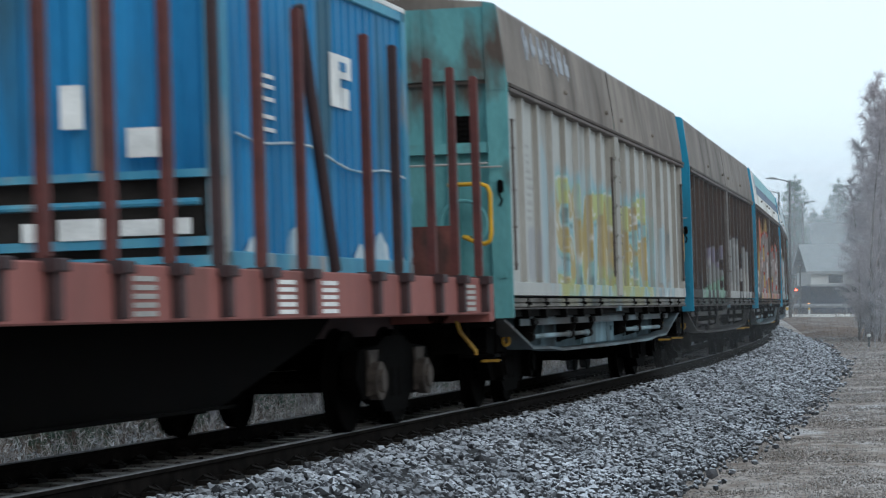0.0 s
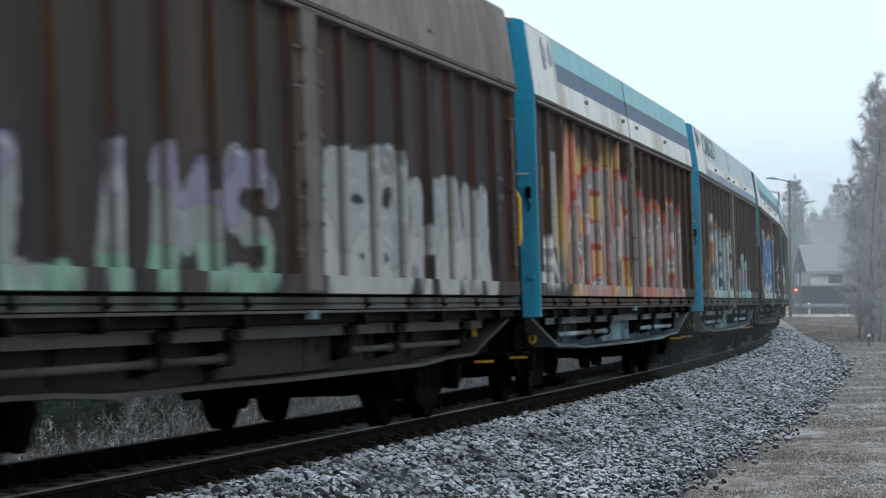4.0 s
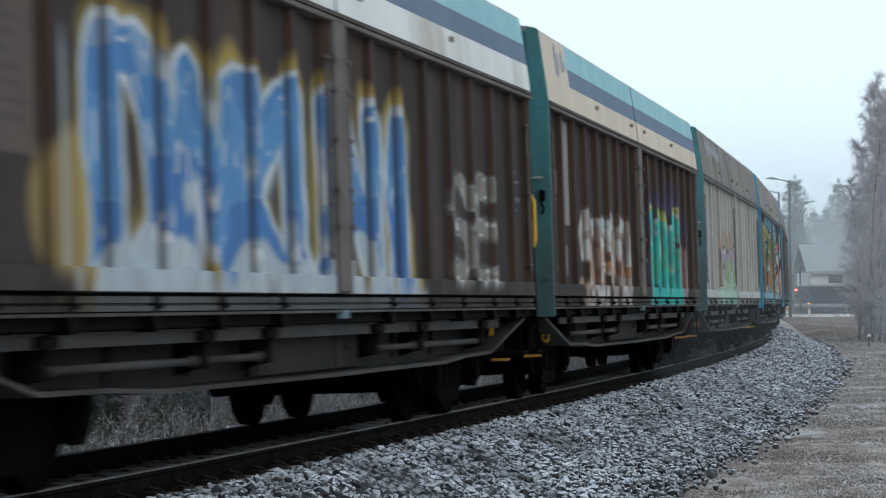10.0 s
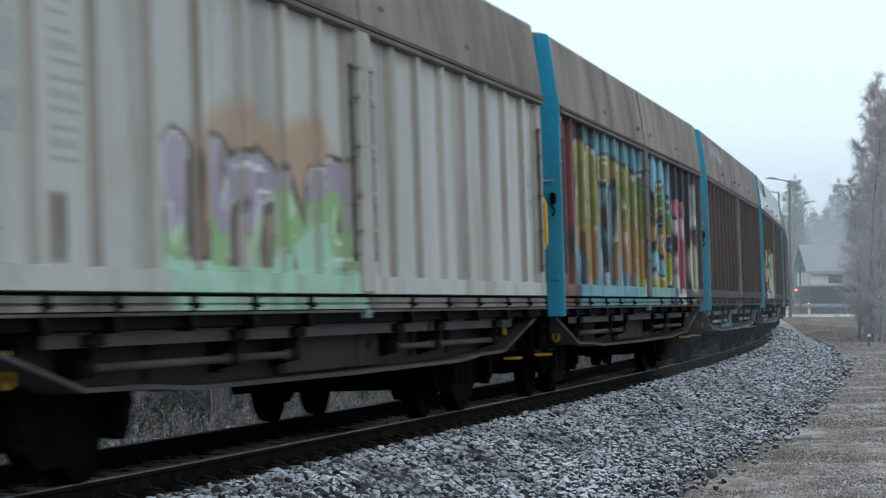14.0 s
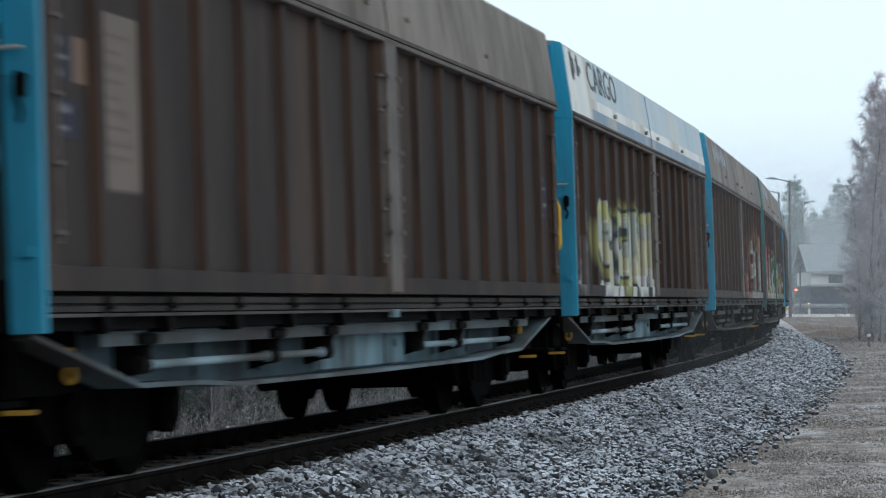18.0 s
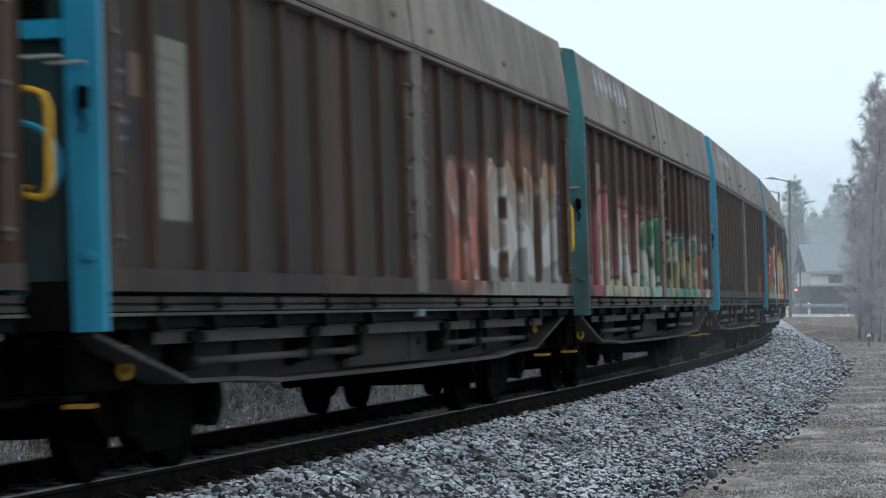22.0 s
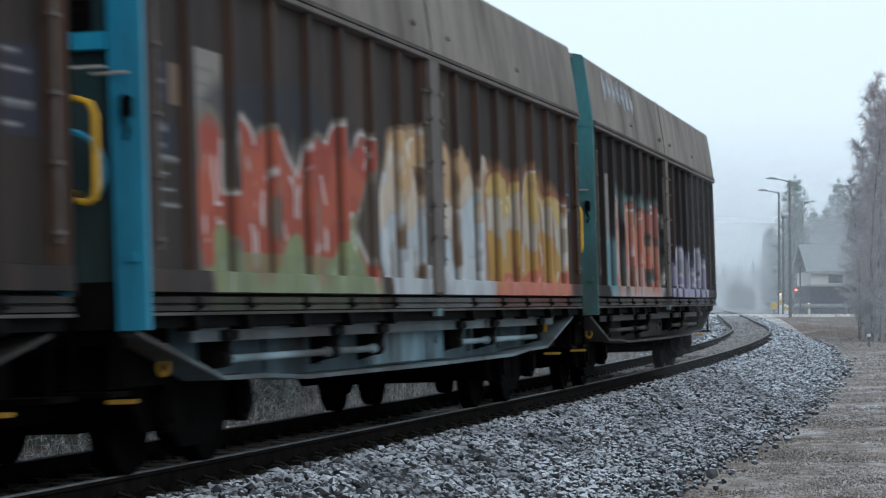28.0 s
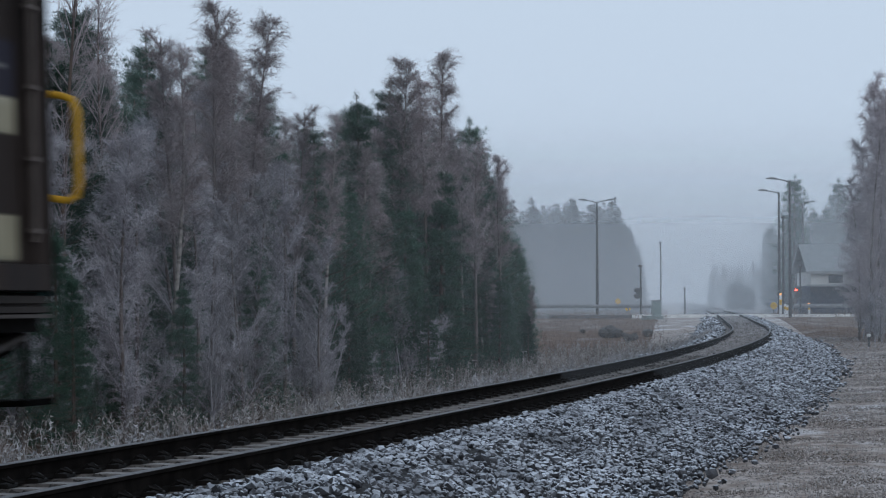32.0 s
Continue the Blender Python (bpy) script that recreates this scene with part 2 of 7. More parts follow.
M_INK = plain("dark_lettering", (0.07, 0.075, 0.08))
M_FADED = plain("faded_lettering", (0.30, 0.32, 0.35))
M_CONCRETE = material("frosty_concrete", (0.15, 0.137, 0.128), (0.24, 0.226, 0.217), 5.0, 0.85, 0, 0.2, 60, c3=(0.11, 0.09, 0.078), big=2.0, jitter=0.12)
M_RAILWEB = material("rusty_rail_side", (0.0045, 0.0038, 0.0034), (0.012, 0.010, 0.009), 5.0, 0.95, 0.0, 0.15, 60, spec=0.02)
M_RAILTOP = material("worn_rail_head", (0.13, 0.13, 0.133), (0.185, 0.185, 0.19), 8.0, 0.7, 0.0, 0.03, 80, spec=0.05)
M_CLIP = material("rail_clip_iron", (0.006, 0.005, 0.0045), (0.012, 0.01, 0.009), 8.0, 0.8, 0.1, 0.1, 60)


# ---- the line: a gentle left-hand curve that runs straight beyond the crossing ----
GAUGE, CANT = 1.595, 0.0475
SLOPE_Y = (-400, 0, 25, 45, 70, 100, 140, 200, 320, 900)
SLOPE = (0.66, 0.2675, 0.2187, 0.1943, 0.1636, 0.1315, 0.091, 0.0885, 0.0865, 0.0862)


def lay_line():
    ds = 0.25
    out = {}
    for way in (1, -1):
        x, y, rows = -0.4244, 30.0, []
        for i in range(int((720 if way > 0 else 380) / ds)):
            th = math.atan(np.interp(y, SLOPE_Y, SLOPE))
            rows.append((i * ds * way, x, y, th))
            x, y = x + math.sin(th) * ds * way, y + math.cos(th) * ds * way
        out[way] = rows
    return np.array(out[-1][:0:-1] + out[1])


LINE = lay_line()


def on_line(s):
    """x, y and heading of the middle of the track, s metres along it."""
    return tuple(np.interp(s, LINE[:, 0], LINE[:, k]) for k in (1, 2, 3))


def lean_at(y):
    return CANT / GAUGE * np.clip((190 - y) / 90, 0.2, 1)


def lift(y):
    """The line and the land climb a little towards the level crossing."""
    t = np.clip((np.asarray(y, float) - 125) / 65, 0, 1)
    return 0.27 * t * t * (3 - 2 * t) + 0.0017 * np.maximum(0, np.asarray(y, float) - 188)


def beside(s, off, z=0.0):
    """The places off metres to the right of the track's middle."""
    x, y, th = on_line(s)
    return np.stack(np.broadcast_arrays(x + np.cos(th) * off, y - np.sin(th) * off, z), -1)


def track_pose(s, off=0.0, z=0.0, canted=True):
    x, y, th = on_line(s)
    lean = math.atan(lean_at(y)) if canted else 0.0
    f = Vector((math.sin(th), math.cos(th), 0))
    r = Vector((math.cos(th) * math.cos(lean), -math.sin(th) * math.cos(lean), math.sin(lean)))
    u = r.cross(f)
    m = Matrix((r, f, u)).transposed().to_4x4()
    return Matrix.Translation(Vector((x, y, float(lift(y)))) + r * off + u * z) @ m


def rigid_pose(s, half):
    """The pose of a vehicle whose two pivots, half apart from its middle, run on the line."""
    a, b = track_pose(s - half), track_pose(s + half)
    f = (b.translation - a.translation).normalized()
    u = (a.col[2].xyz + b.col[2].xyz).normalized()
    r = f.cross(u).normalized()
    m = Matrix((r, f, r.cross(f))).transposed().to_4x4()
    return Matrix.Translation((a.translation + b.translation) / 2) @ m


def sweep(name, profile, s_list, mats, mat_index=None, canted=True, off=0.0, closed=True, smooth=False):
    """A profile of (offset, height) points swept along the line."""
    k = len(profile)
    verts = []
    for s in s_list:
        m = track_pose(s, canted=canted)
        verts += [tuple(m @ Vector((p[0] + off, 0, p[1]))) for p in profile]
    faces, mi = [], []
    for i in range(len(s_list) - 1):
        for j in range(k if closed else k - 1):
            j2 = (j + 1) % k
            faces.append((i * k + j, i * k + j2, (i + 1) * k + j2, (i + 1) * k + j))
            mi.append(mat_index[j] if mat_index else 0)
    return raw_mesh(name, verts, faces, mats, smooth, mi)


def smoothstep(a, b, x):
    t = np.clip((x - a) / (b - a), 0, 1)
    return t * t * (3 - 2 * t)


def ground_height(s, off):
    """The lie of the land beside the line; it climbs to rail height at the level crossing."""
    z = np.interp(off, (-300, -40, -14, -8, -5, -3.0, 3.0, 5, 9, 14, 40, 300), (-0.6, -0.9, -1.15, -1.2, -1.05, -0.85, -0.85, -0.8, -0.82, -0.7, -0.5, -0.3))
    rise = smoothstep(95, 158, s) * (1 - 0.7 * smoothstep(190, 270, s))
    return z * (1 - rise * 0.86) - 0.1 * rise + lift(on_line(s)[1])


# ---- covered wagons ----
PITCH, HALF_BODY, PIVOT = 17.886, 8.32, 5.9
LEAF = HALF_BODY - 0.2

ARC = ((1, .82), (.75, 1), (.3, 1), (0, .7), (0, .3), (.3, 0), (.75, 0), (1, .18))
RING = ((.3, 0), (0, .3), (0, .7), (.3, 1), (.7, 1), (1, .7), (1, .3), (.7, 0), (.3, 0))
STROKES = {
    "A": (((0, 0), (.28, 1), (.72, 1), (1, 0)), ((.15, .36), (.85, .36))),
    "B": (((0, 0), (0, 1), (.7, 1), (.9, .78), (.6, .54), (0, .52)), ((.6, .52), (1, .27), (.7, 0), (0, 0))),
    "C": (ARC,),
    "D": (((0, 0), (0, 1), (.65, 1), (1, .7), (1, .3), (.65, 0), (0, 0)),),
    "E": (((1, 0), (0, 0), (0, 1), (1, 1)), ((0, .52), (.85, .52))),
    "G": (ARC + ((1, .46), (.55, .46)),),
    "H": (((0, 0), (0, 1)), ((1, 0), (1, 1)), ((0, .5), (1, .5))),
    "I": (((.5, 0), (.5, 1)),),
    "J": (((.9, 1), (.9, .25), (.6, 0), (.1, .1)),),
    "K": (((0, 0), (0, 1)), ((1, 1), (.1, .5), (1, 0))),
    "L": (((.1, 1), (.1, 0), (.95, .05)),),
    "M": (((0, 0), (.1, 1), (.5, .4), (.9, 1), (1, 0)),),
    "N": (((0, 0), (0, 1), (1, 0), (1, 1)),),
    "O": (RING,),
    "P": (((0, 0), (0, 1), (.75, 1), (1, .76), (.7, .46), (0, .46)),),
    "R": (((0, 0), (0, 1), (.75, 1), (1, .76), (.7, .5), (0, .5)), ((.4, .5), (1, 0))),
    "S": (((1, .85), (.7, 1), (.2, 1), (0, .75), (.2, .55), (.85, .45), (1, .2), (.75, 0), (0, .05)),),
    "T": (((0, 1), (1, 1)), ((.5, 1), (.5, 0))),
    "U": (((0, 1), (0, .2), (.3, 0), (.7, 0), (1, .2), (1, 1)),),
    "V": (((0, 1), (.5, 0), (1, 1)),),
    "3": (((.05, .92), (.6, 1), (.95, .75), (.45, .54), (1, .3), (.6, 0), (0, .1)),),
}


def seg_dist(py, pz, a, b):
    dy, dz = b[0] - a[0], b[1] - a[1]
    t = np.clip(((py - a[0]) * dy + (pz - a[1]) * dz) / (dy * dy + dz * dz + 1e-9), 0, 1)
    return np.hypot(py - a[0] - t * dy, pz - a[1] - t * dz)


def wobble(y, z, seed, f=1.0):
    """A smooth random field between -1 and 1."""
    g = np.random.RandomState(seed)
    v = np.zeros_like(y)
    for _ in range(6):
        a, b, c = g.uniform(-3, 3) * f, g.uniform(-3, 3) * f, g.uniform(0, 6.3)
        v += np.sin(a * y + b * z + c)
    return v / 3.2


def lay_paint(rgba, mask, col, alpha=1.0):
    a = np.clip(mask, 0, 1) * alpha
    col = np.asarray(col, float)
    total = a + rgba[:, 3] * (1 - a)
    safe = np.maximum(total, 1e-6)
    rgba[:, :3] = (col * a[:, None] + rgba[:, :3] * (rgba[:, 3] * (1 - a))[:, None]) / safe[:, None]
    rgba[:, 3] = total


def spray(y, z, jobs):
    """The sprayed colours at points (y, z) of a wagon's side: letter rows, bars, blots and scrawls."""
    rgba = np.zeros((len(y), 4))
    for job in jobs:
        kind, y0, y1, z0, z1 = job[:5]
        if kind == "fade":
            rgba[:, :3] *= job[5]
        elif kind == "bar":
            lay_paint(rgba, np.minimum(np.minimum(y - y0, y1 - y), np.minimum(z - z0, z1 - z)) / 0.02 + 0.5, job[5], job[6] if len(job) > 6 else 0.9)
        elif kind == "blot":
            d = np.hypot((y - (y0 + y1) / 2) / ((y1 - y0) / 2), (z - (z0 + z1) / 2) / ((z1 - z0) / 2)) + 0.2 * wobble(y, z, job[6], 2)
            lay_paint(rgba, (1 - d) / 0.25 + 0.4, job[5], job[7] if len(job) > 7 else 0.9)
        elif kind == "lines":
            g = np.random.RandomState(job[6])
            n = int((z1 - z0) / 0.09)
            for i in range(n):
                zz = z1 - (i + 0.5) * (z1 - z0) / n
                e = y1 - g.uniform(0, 0.45) * (y1 - y0)
                lay_paint(rgba, np.minimum(np.minimum(y - y0, e - y) / 0.02, (0.016 - abs(z - zz)) / 0.012) + 0.5, job[5], 0.42)
        else:
            letters, fills, edge, glow, seed = job[5:10]
            thick = (job[10] if len(job) > 10 else 0.17) * 0.92
            n = len(letters)
            g = np.random.RandomState(seed)
            w = (y1 - y0) / n
            bars = []
            # the fill runs in uneven bands from the foot of the letters to their tops
            tone = 0.30 * wobble(y, z, seed + 1, 1.7) + 0.22 * wobble(y, z * 1.6, seed + 2, 2.6) + 1.7 * (z - (z0 + z1) / 2) / (z1 - z0)
            for i in range(n):
                glyph = STROKES[letters[i]]
                a0, a1 = y0 + w * (i + 0.13), y0 + w * (i + 0.87)
                b0, b1 = z0 + g.uniform(0, 0.05), z1 - 0.5 * thick - g.uniform(0, 0.16) * (z1 - z0)
                sk = g.uniform(-0.14, 0.14) * w
                for line in glyph:
                    pts = [(a0 + (a1 - a0) * u + sk * v, b0 + (b1 - b0) * v) for u, v in line]
                    bars += list(zip(pts, pts[1:]))

            def near_to(u, v):
                d = np.full(len(u), 9.0)
                for p, q in bars:
                    d = np.minimum(d, seg_dist(u * 0.62, v, (p[0] * 0.62, p[1]), (q[0] * 0.62, q[1])))
                return d
            near = near_to(y, z)
            near = near + 0.018 * wobble(y, z, seed + 5, 6) + 0.04 * wobble(y, z, seed + 6, 2.2)
            if glow is not None:
                lay_paint(rgba, (thick + 0.15 + 0.07 * wobble(y, z, seed + 7, 3) - near) / 0.14, glow, 0.8)
            # a cast block of shadow down to one side, then the outline
            side = near_to(y - 0.10, z + 0.05)
            lay_paint(rgba, (thick + 0.02 - side) / 0.03, tuple(0.35 * c for c in edge), 0.85)
            lay_paint(rgba, (thick + 0.035 - near) / 0.02, edge, 0.95)
            k = len(fills)
            band = np.clip((tone * 0.5 + 0.5) * k, 0, k - 0.01)
            for j in range(k):
                lay_paint(rgba, np.minimum((thick - 0.02 - near) / 0.02, (0.55 - abs(band - j - 0.5)) / 0.1), fills[j], 0.93)
            inside = np.clip((thick - 0.02 - near) / 0.02, 0, 1)
            fleck = wobble(y * 1.5, z * 0.5, seed + 9, 3.4)
            lay_paint(rgba, np.minimum(inside, (-fleck - 0.95) / 0.12), edge, 0.7)
            glint = wobble(y, z, seed + 16, 4.5)
            lay_paint(rgba, np.minimum(np.minimum(inside, (0.022 - abs(near - thick * 0.42)) / 0.012), (glint - 0.3) / 0.15), (0.68, 0.68, 0.67), 0.85)
            # a light rim on the upper left of the letters, runs of paint below them
            lay_paint(rgba, np.minimum((near - thick * 0.74) / 0.02, (thick - near) / 0.02) * (wobble(y, z, seed + 12, 3) > 0.25), (0.66, 0.66, 0.66), 0.7)
            runs = np.clip((wobble(y * 7, y * 0, seed + 15, 1.0) - 0.55) / 0.2, 0, 1) * np.clip((z1 - z) / 0.2, 0, 1) * np.clip((z - z0 + 0.2) / 0.1, 0, 1) * (near < thick + 0.3)
            lay_paint(rgba, runs * (near > thick), edge, 0.45)
    # overspray lets some of the ribs' dirt through
    rgba[:, :3] *= 0.86
    rgba[:, 3] *= np.clip(0.90 + 0.1 * wobble(y, z, 77, 5), 0, 1)
    return rgba


def leaf_mesh(name, y_start, mats, jobs):
    """One sliding door leaf: eight pressed bays between upright ribs over a bottom rail; outward is +x."""
    jobs = [j for j in jobs if j[2] > y_start and j[1] < y_start + LEAF]
    ys, xs, rib = [], [], []
    pitch = LEAF / 8
    for j in range(9):
        c = j * pitch
        hw = 0.055 if 0 < j < 8 else 0.10
        c = min(max(c, hw), LEAF - hw)
        for d, x, r in ((-hw - 0.02, 0.0, 0), (-hw, 0.065, 1), (hw, 0.065, 1), (hw + 0.02, 0.0, 0)):
            p = c + d
            if 0 <= p <= LEAF:
                ys.append(p), xs.append(x), rib.append(r)
        if jobs and j < 8:
            a, b = ys[-1], (j + 1) * pitch - 0.08
            for p in np.arange(a + 0.045, b - 0.02, 0.045):
                ys.append(p), xs.append(0.0), rib.append(0)
    order = np.argsort(ys, kind="stable")
    ys, xs = np.array(ys)[order], np.array(xs)[order]
    near_flank = np.abs(np.diff(xs)) > 0.03
    rib_foot = np.append(near_flank, False) | np.insert(near_flank, 0, False)
    rib_foot &= xs < 0.03
    zs = [1.225, 1.232, 1.372, 1.382] + (list(np.arange(1.405, 3.40, 0.026)) if jobs else [2.3]) + [3.41]
    zs = np.array(zs)
    yy, zz = np.meshgrid(ys, zs)
    xx = np.where((zz < 1.378), 0.072, np.broadcast_to(xs, yy.shape))
    xx = np.where((zz < 1.23), 0.0, xx)
    v = np.stack([xx, yy + y_start, zz], -1).reshape(-1, 3)
    nc = len(ys)
    i, j = np.meshgrid(np.arange(len(zs) - 1), np.arange(nc - 1), indexing="ij")
    a = (i * nc + j).ravel()
    f = np.stack([a, a + 1, a + nc + 1, a + nc], 1)
    # the flanks and faces of ribs, above the bottom rail, are rust-streaked
    flank = (np.abs(np.diff(xs)) > 0.03)[j.ravel()] & (zs[i.ravel()] > 1.378)
    me = raw_mesh(name, v, f, mats, False, flank.astype(int))
    if jobs:
        at = me.color_attributes.new("paint", "FLOAT_COLOR", "POINT")
        rgba = spray(v[:, 1], v[:, 2], jobs)
        # the spray can missed the flanks of the ribs
        rgba[:, 3] *= np.where((v[:, 2] > 1.378) & np.tile(rib_foot, len(zs)), 0.12, 1.0)
        at.data.foreach_set("color", rgba.astype(np.float32).ravel())
    return me


ROOF_SECTION = ((1.575, 3.50), (1.562, 3.66), (1.545, 3.80), (1.515, 4.03), (1.475, 4.315), (1.462, 4.34), (1.37, 4.375), (0.8, 4.44), (0.0, 4.47))


def roof_mesh(mats, bands, block=0):
    """The arched roof with its sloping side panels; bands gives each strip of a side its material."""
    sec = list(ROOF_SECTION) + [(-x, z) for x, z in ROOF_SECTION[-2::-1]]
    n = len(sec)
    g = Geo()
    ends = (-HALF_BODY - 0.02, -0.035, -0.03, 0.03, 0.035, HALF_BODY + 0.02)
    edge = len(mats) - 1
    side = list(bands) + [edge, 0, 0, 0]
    strip = side + side[::-1]
    ends = (ends[0], -6.45) + ends[1:] if block else ends
    for a, b in zip(ends, ends[1:]):
        strip = side + side[::-1]
        if block and b < -6.4:
            strip = [block] * 4 + strip[4:-4] + [block] * 4
        seam = b - a < 0.1 and a > -0.034
        pts = [(x * (1.006 if seam else 1), z + (0.012 if seam else 0)) for x, z in sec]
        for j in range(n - 1):
            p, q = pts[j], pts[j + 1]
            g.add([(p[0], a, p[1]), (q[0], a, q[1]), (q[0], b, q[1]), (p[0], b, p[1])], [(0, 1, 2, 3)], strip[j])
    for y in (ends[0], ends[-1]):
        g.add([(x, y, z) for x, z in sec], [tuple(range(n))], 0)
    # little eye bolts along the lower edge of the side panels
    for y in (-4.3, -0.75, 0.75, 4.3):
        for sgn in (1, -1):
            g.tube([(sgn * 1.53, y, 3.70), (sgn * 1.60, y, 3.70)], 0.028, 6, 0)
    return g.mesh("roof", *mats)


def text_mesh(word, size, mat, key):
    def build():
        c = bpy.data.curves.new(key, "FONT")
        c.body, c.size, c.extrude = word, size, 0.002
        c.align_x = "LEFT"
        c.resolution_u = 3
        o = bpy.data.objects.new(key, c)
        me = bpy.data.meshes.new_from_object(o)
        me.materials.clear()
        me.materials.append(mat)
        bpy.data.objects.remove(o)
        return me
    return shared(("text", word, size, mat.name), build)


def worn_letter_mesh(mat, seed):
    """One worn-off letter, left as plain bars of its size."""
    g = Geo()
    rng = random.Random(seed)
    for k in range(3):
        if k == 1 or rng.random() < 0.85:
            g.box(k * 0.08, k * 0.08 + 0.055, 0.02 + rng.uniform(0, 0.12), 0.44 - rng.uniform(0, 0.14), 0, 0.002)
    g.box(0, 0.22, 0.18 + rng.uniform(-0.1, 0.05), 0.26, 0.0, 0.0024)
    return g.mesh("lettering", mat)


def end_wall_mesh(mat):
    """Recessed end sheet with its upright stiffeners; faces -y."""
    g = Geo()
    g.box(-1.34, 1.34, 0.06, 0.12, 1.0, 4.33)
    return g.mesh("end_wall", mat)


def end_pieces(mat):
    """The head panel, cross beams, stiffeners, vent and grab bar on an end wall."""
    def one(name, *boxes, m=mat, c=0.0):
        g = Geo()
        for b in boxes:
            g.box(*b, 0, c)
        return name, g.mesh(name, m)
    out = [one("head_panel", (-1.34, 1.34, -0.02, 0.07, 3.66, 4.32), c=0.01),
           one("cross_beam", (-1.34, 1.34, -0.06, 0.08, 3.54, 3.66)),
           one("cross_beam", (-1.34, 1.34, -0.05, 0.08, 2.76, 2.87)),
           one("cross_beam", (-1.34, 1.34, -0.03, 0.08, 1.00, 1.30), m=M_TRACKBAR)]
    out += [one("stiffener", (x - 0.06, x + 0.06, -0.01, 0.07, 1.3, 3.54), m=M_SEA if mat is M_SEA else M_ENDSHADE) for x in (-0.85, 0.0, 0.95)]
    out.append(one("stiffener", (0.55, 0.67, -0.05, 0.0, 3.66, 4.31)))
    g = Geo()
    g.box(0.92, 1.22, -0.02, 0.06, 2.88, 3.16)
    for i in range(5):
        g.box(0.94, 1.20, -0.035, -0.02, 2.90 + i * 0.052, 2.925 + i * 0.052)
    out.append(("vent", g.mesh("vent", M_TRACKBAR)))
    g = Geo()
    g.tube([(-1.2, -0.09, 2.64), (1.36, -0.12, 2.64)], 0.012, 6)
    out.append(("grab_bar", g.mesh("grab_bar", M_PLATE)))
    g = Geo()
    g.tube([(1.08 + 0.25 * math.cos(a), -0.12, 2.0 + 0.25 * math.sin(a)) for a in np.linspace(-0.9, 4.0, 18)], 0.022, 6)
    out.append(("hose", g.mesh("hose", mat)))
    return out


def corner_post_mesh(mat, lead, rusty=False):
    """Deep corner pillar that follows the roof's slope, with a lamp bracket; faces -y at +x. The trailing one stands behind the door's edge."""
    g = Geo()
    x, foot = (1.572, 0.99) if lead else (1.53, 1.2)
    pts = [(1.37, foot), (x, foot), (x + 0.005, 3.50), (x - 0.09, 4.315), (x - 0.115, 4.35), (1.34, 4.37)]
    g.prism(pts, "y", -0.05, 0.02)
    if rusty:
        g.box(1.365, x + 0.004, -0.054, 0.024, foot - 0.003, 2.5, 3)
    for z in (3.42, 2.44):
        g.box(1.37, x + 0.003, -0.056, -0.048, z, z + 0.012)
    g.box(1.45, 1.51, -0.12, -0.05, 2.32, 2.46, 1, 0.02)
    g.tube([(1.46, -0.09, 2.32), (1.50, -0.12, 2.24), (1.47, -0.09, 2.18)], 0.013, 6, 1)
    g.box(1.45, 1.52, -0.08, -0.05, 1.42, 1.48)
    g.tube([(1.25, -0.08, 2.60), (1.50, -0.10, 2.60)], 0.011, 6, 2)
    if not lead:
        g.box(1.536, 1.542, -0.052, 0.025, 1.2, 3.46, 1)
    return g.mesh("corner_post", mat, M_TRACKBAR, M_PLATE, M_SKIRT)


def handrail_mesh():
    """Yellow hooped shunter's rail that stands off the wagon's end, open towards its middle; at +x, towards -y."""
    g = Geo()
    g.tube([(0.98, -0.02, 2.40), (1.02, -0.56, 2.40), (1.36, -0.63, 2.40), (1.44, -0.64, 2.37), (1.47, -0.64, 2.30), (1.47, -0.64, 1.87), (1.455, -0.64, 1.80), (1.40, -0.63, 1.77), (1.30, -0.60, 1.79), (1.16, -0.54, 1.85), (1.12, -0.02, 1.86)], 0.023, 8)
    return g.mesh("handrail", M_YELLOW, smooth=True)


def side_panel_mesh(mat):
    """Recessed sole-bar web under the doors with its stiffeners; outward is +x."""
    g = Geo()
    out = [(-8.2, 1.0), (-6.4, 0.66), (-5.2, 0.645), (-4.2, 0.605), (0, 0.595), (4.2, 0.605), (5.2, 0.645), (6.4, 0.66), (8.2, 1.0)]
    g.prism([(y, z) for y, z in out], "x", 1.16, 1.19)
    return g.mesh("side_panel", mat)


def stiffener_mesh(mat):
    g = Geo()
    g.prism([(1.19, 0.66), (1.22, 0.66), (1.26, 0.99), (1.19, 0.99)], "y", -0.03, 0.03)
    return g.mesh("stiffener", mat)


def mid_panel_mesh(mat):
    """A raised panel in the middle of the truss; its lighter blue stands for unshaded web."""
    g = Geo()
    g.box(1.19, 1.25, -1.6, 1.6, 0.60, 0.93, 0, 0.02)
    g.box(1.25, 1.262, -1.5, 0.75, 0.615, 0.90, 0, 0.005)
    g.box(1.25, 1.262, 0.8, 1.5, 0.615, 0.90, 0, 0.005)
    g.disc((0, 1.15, 0.80), "x", 0.035, 1.25, 1.285, 10)
    return g.mesh("gear_box", mat)


def flange_mesh(mat):
    """The bottom flange of the side truss with its sloping ends."""
    g = Geo()
    pts = [(-8.25, 0.98), (-6.4, 0.64), (-5.2, 0.625), (-4.2, 0.585), (0, 0.575), (4.2, 0.585), (5.2, 0.625), (6.4, 0.64), (8.25, 0.98)]
    g.prism([(y, z - 0.016) for y, z in pts] + [(y, z + 0.016) for y, z in pts[::-1]], "x", 1.14, 1.44)
    return g.mesh("bottom_flange", mat)


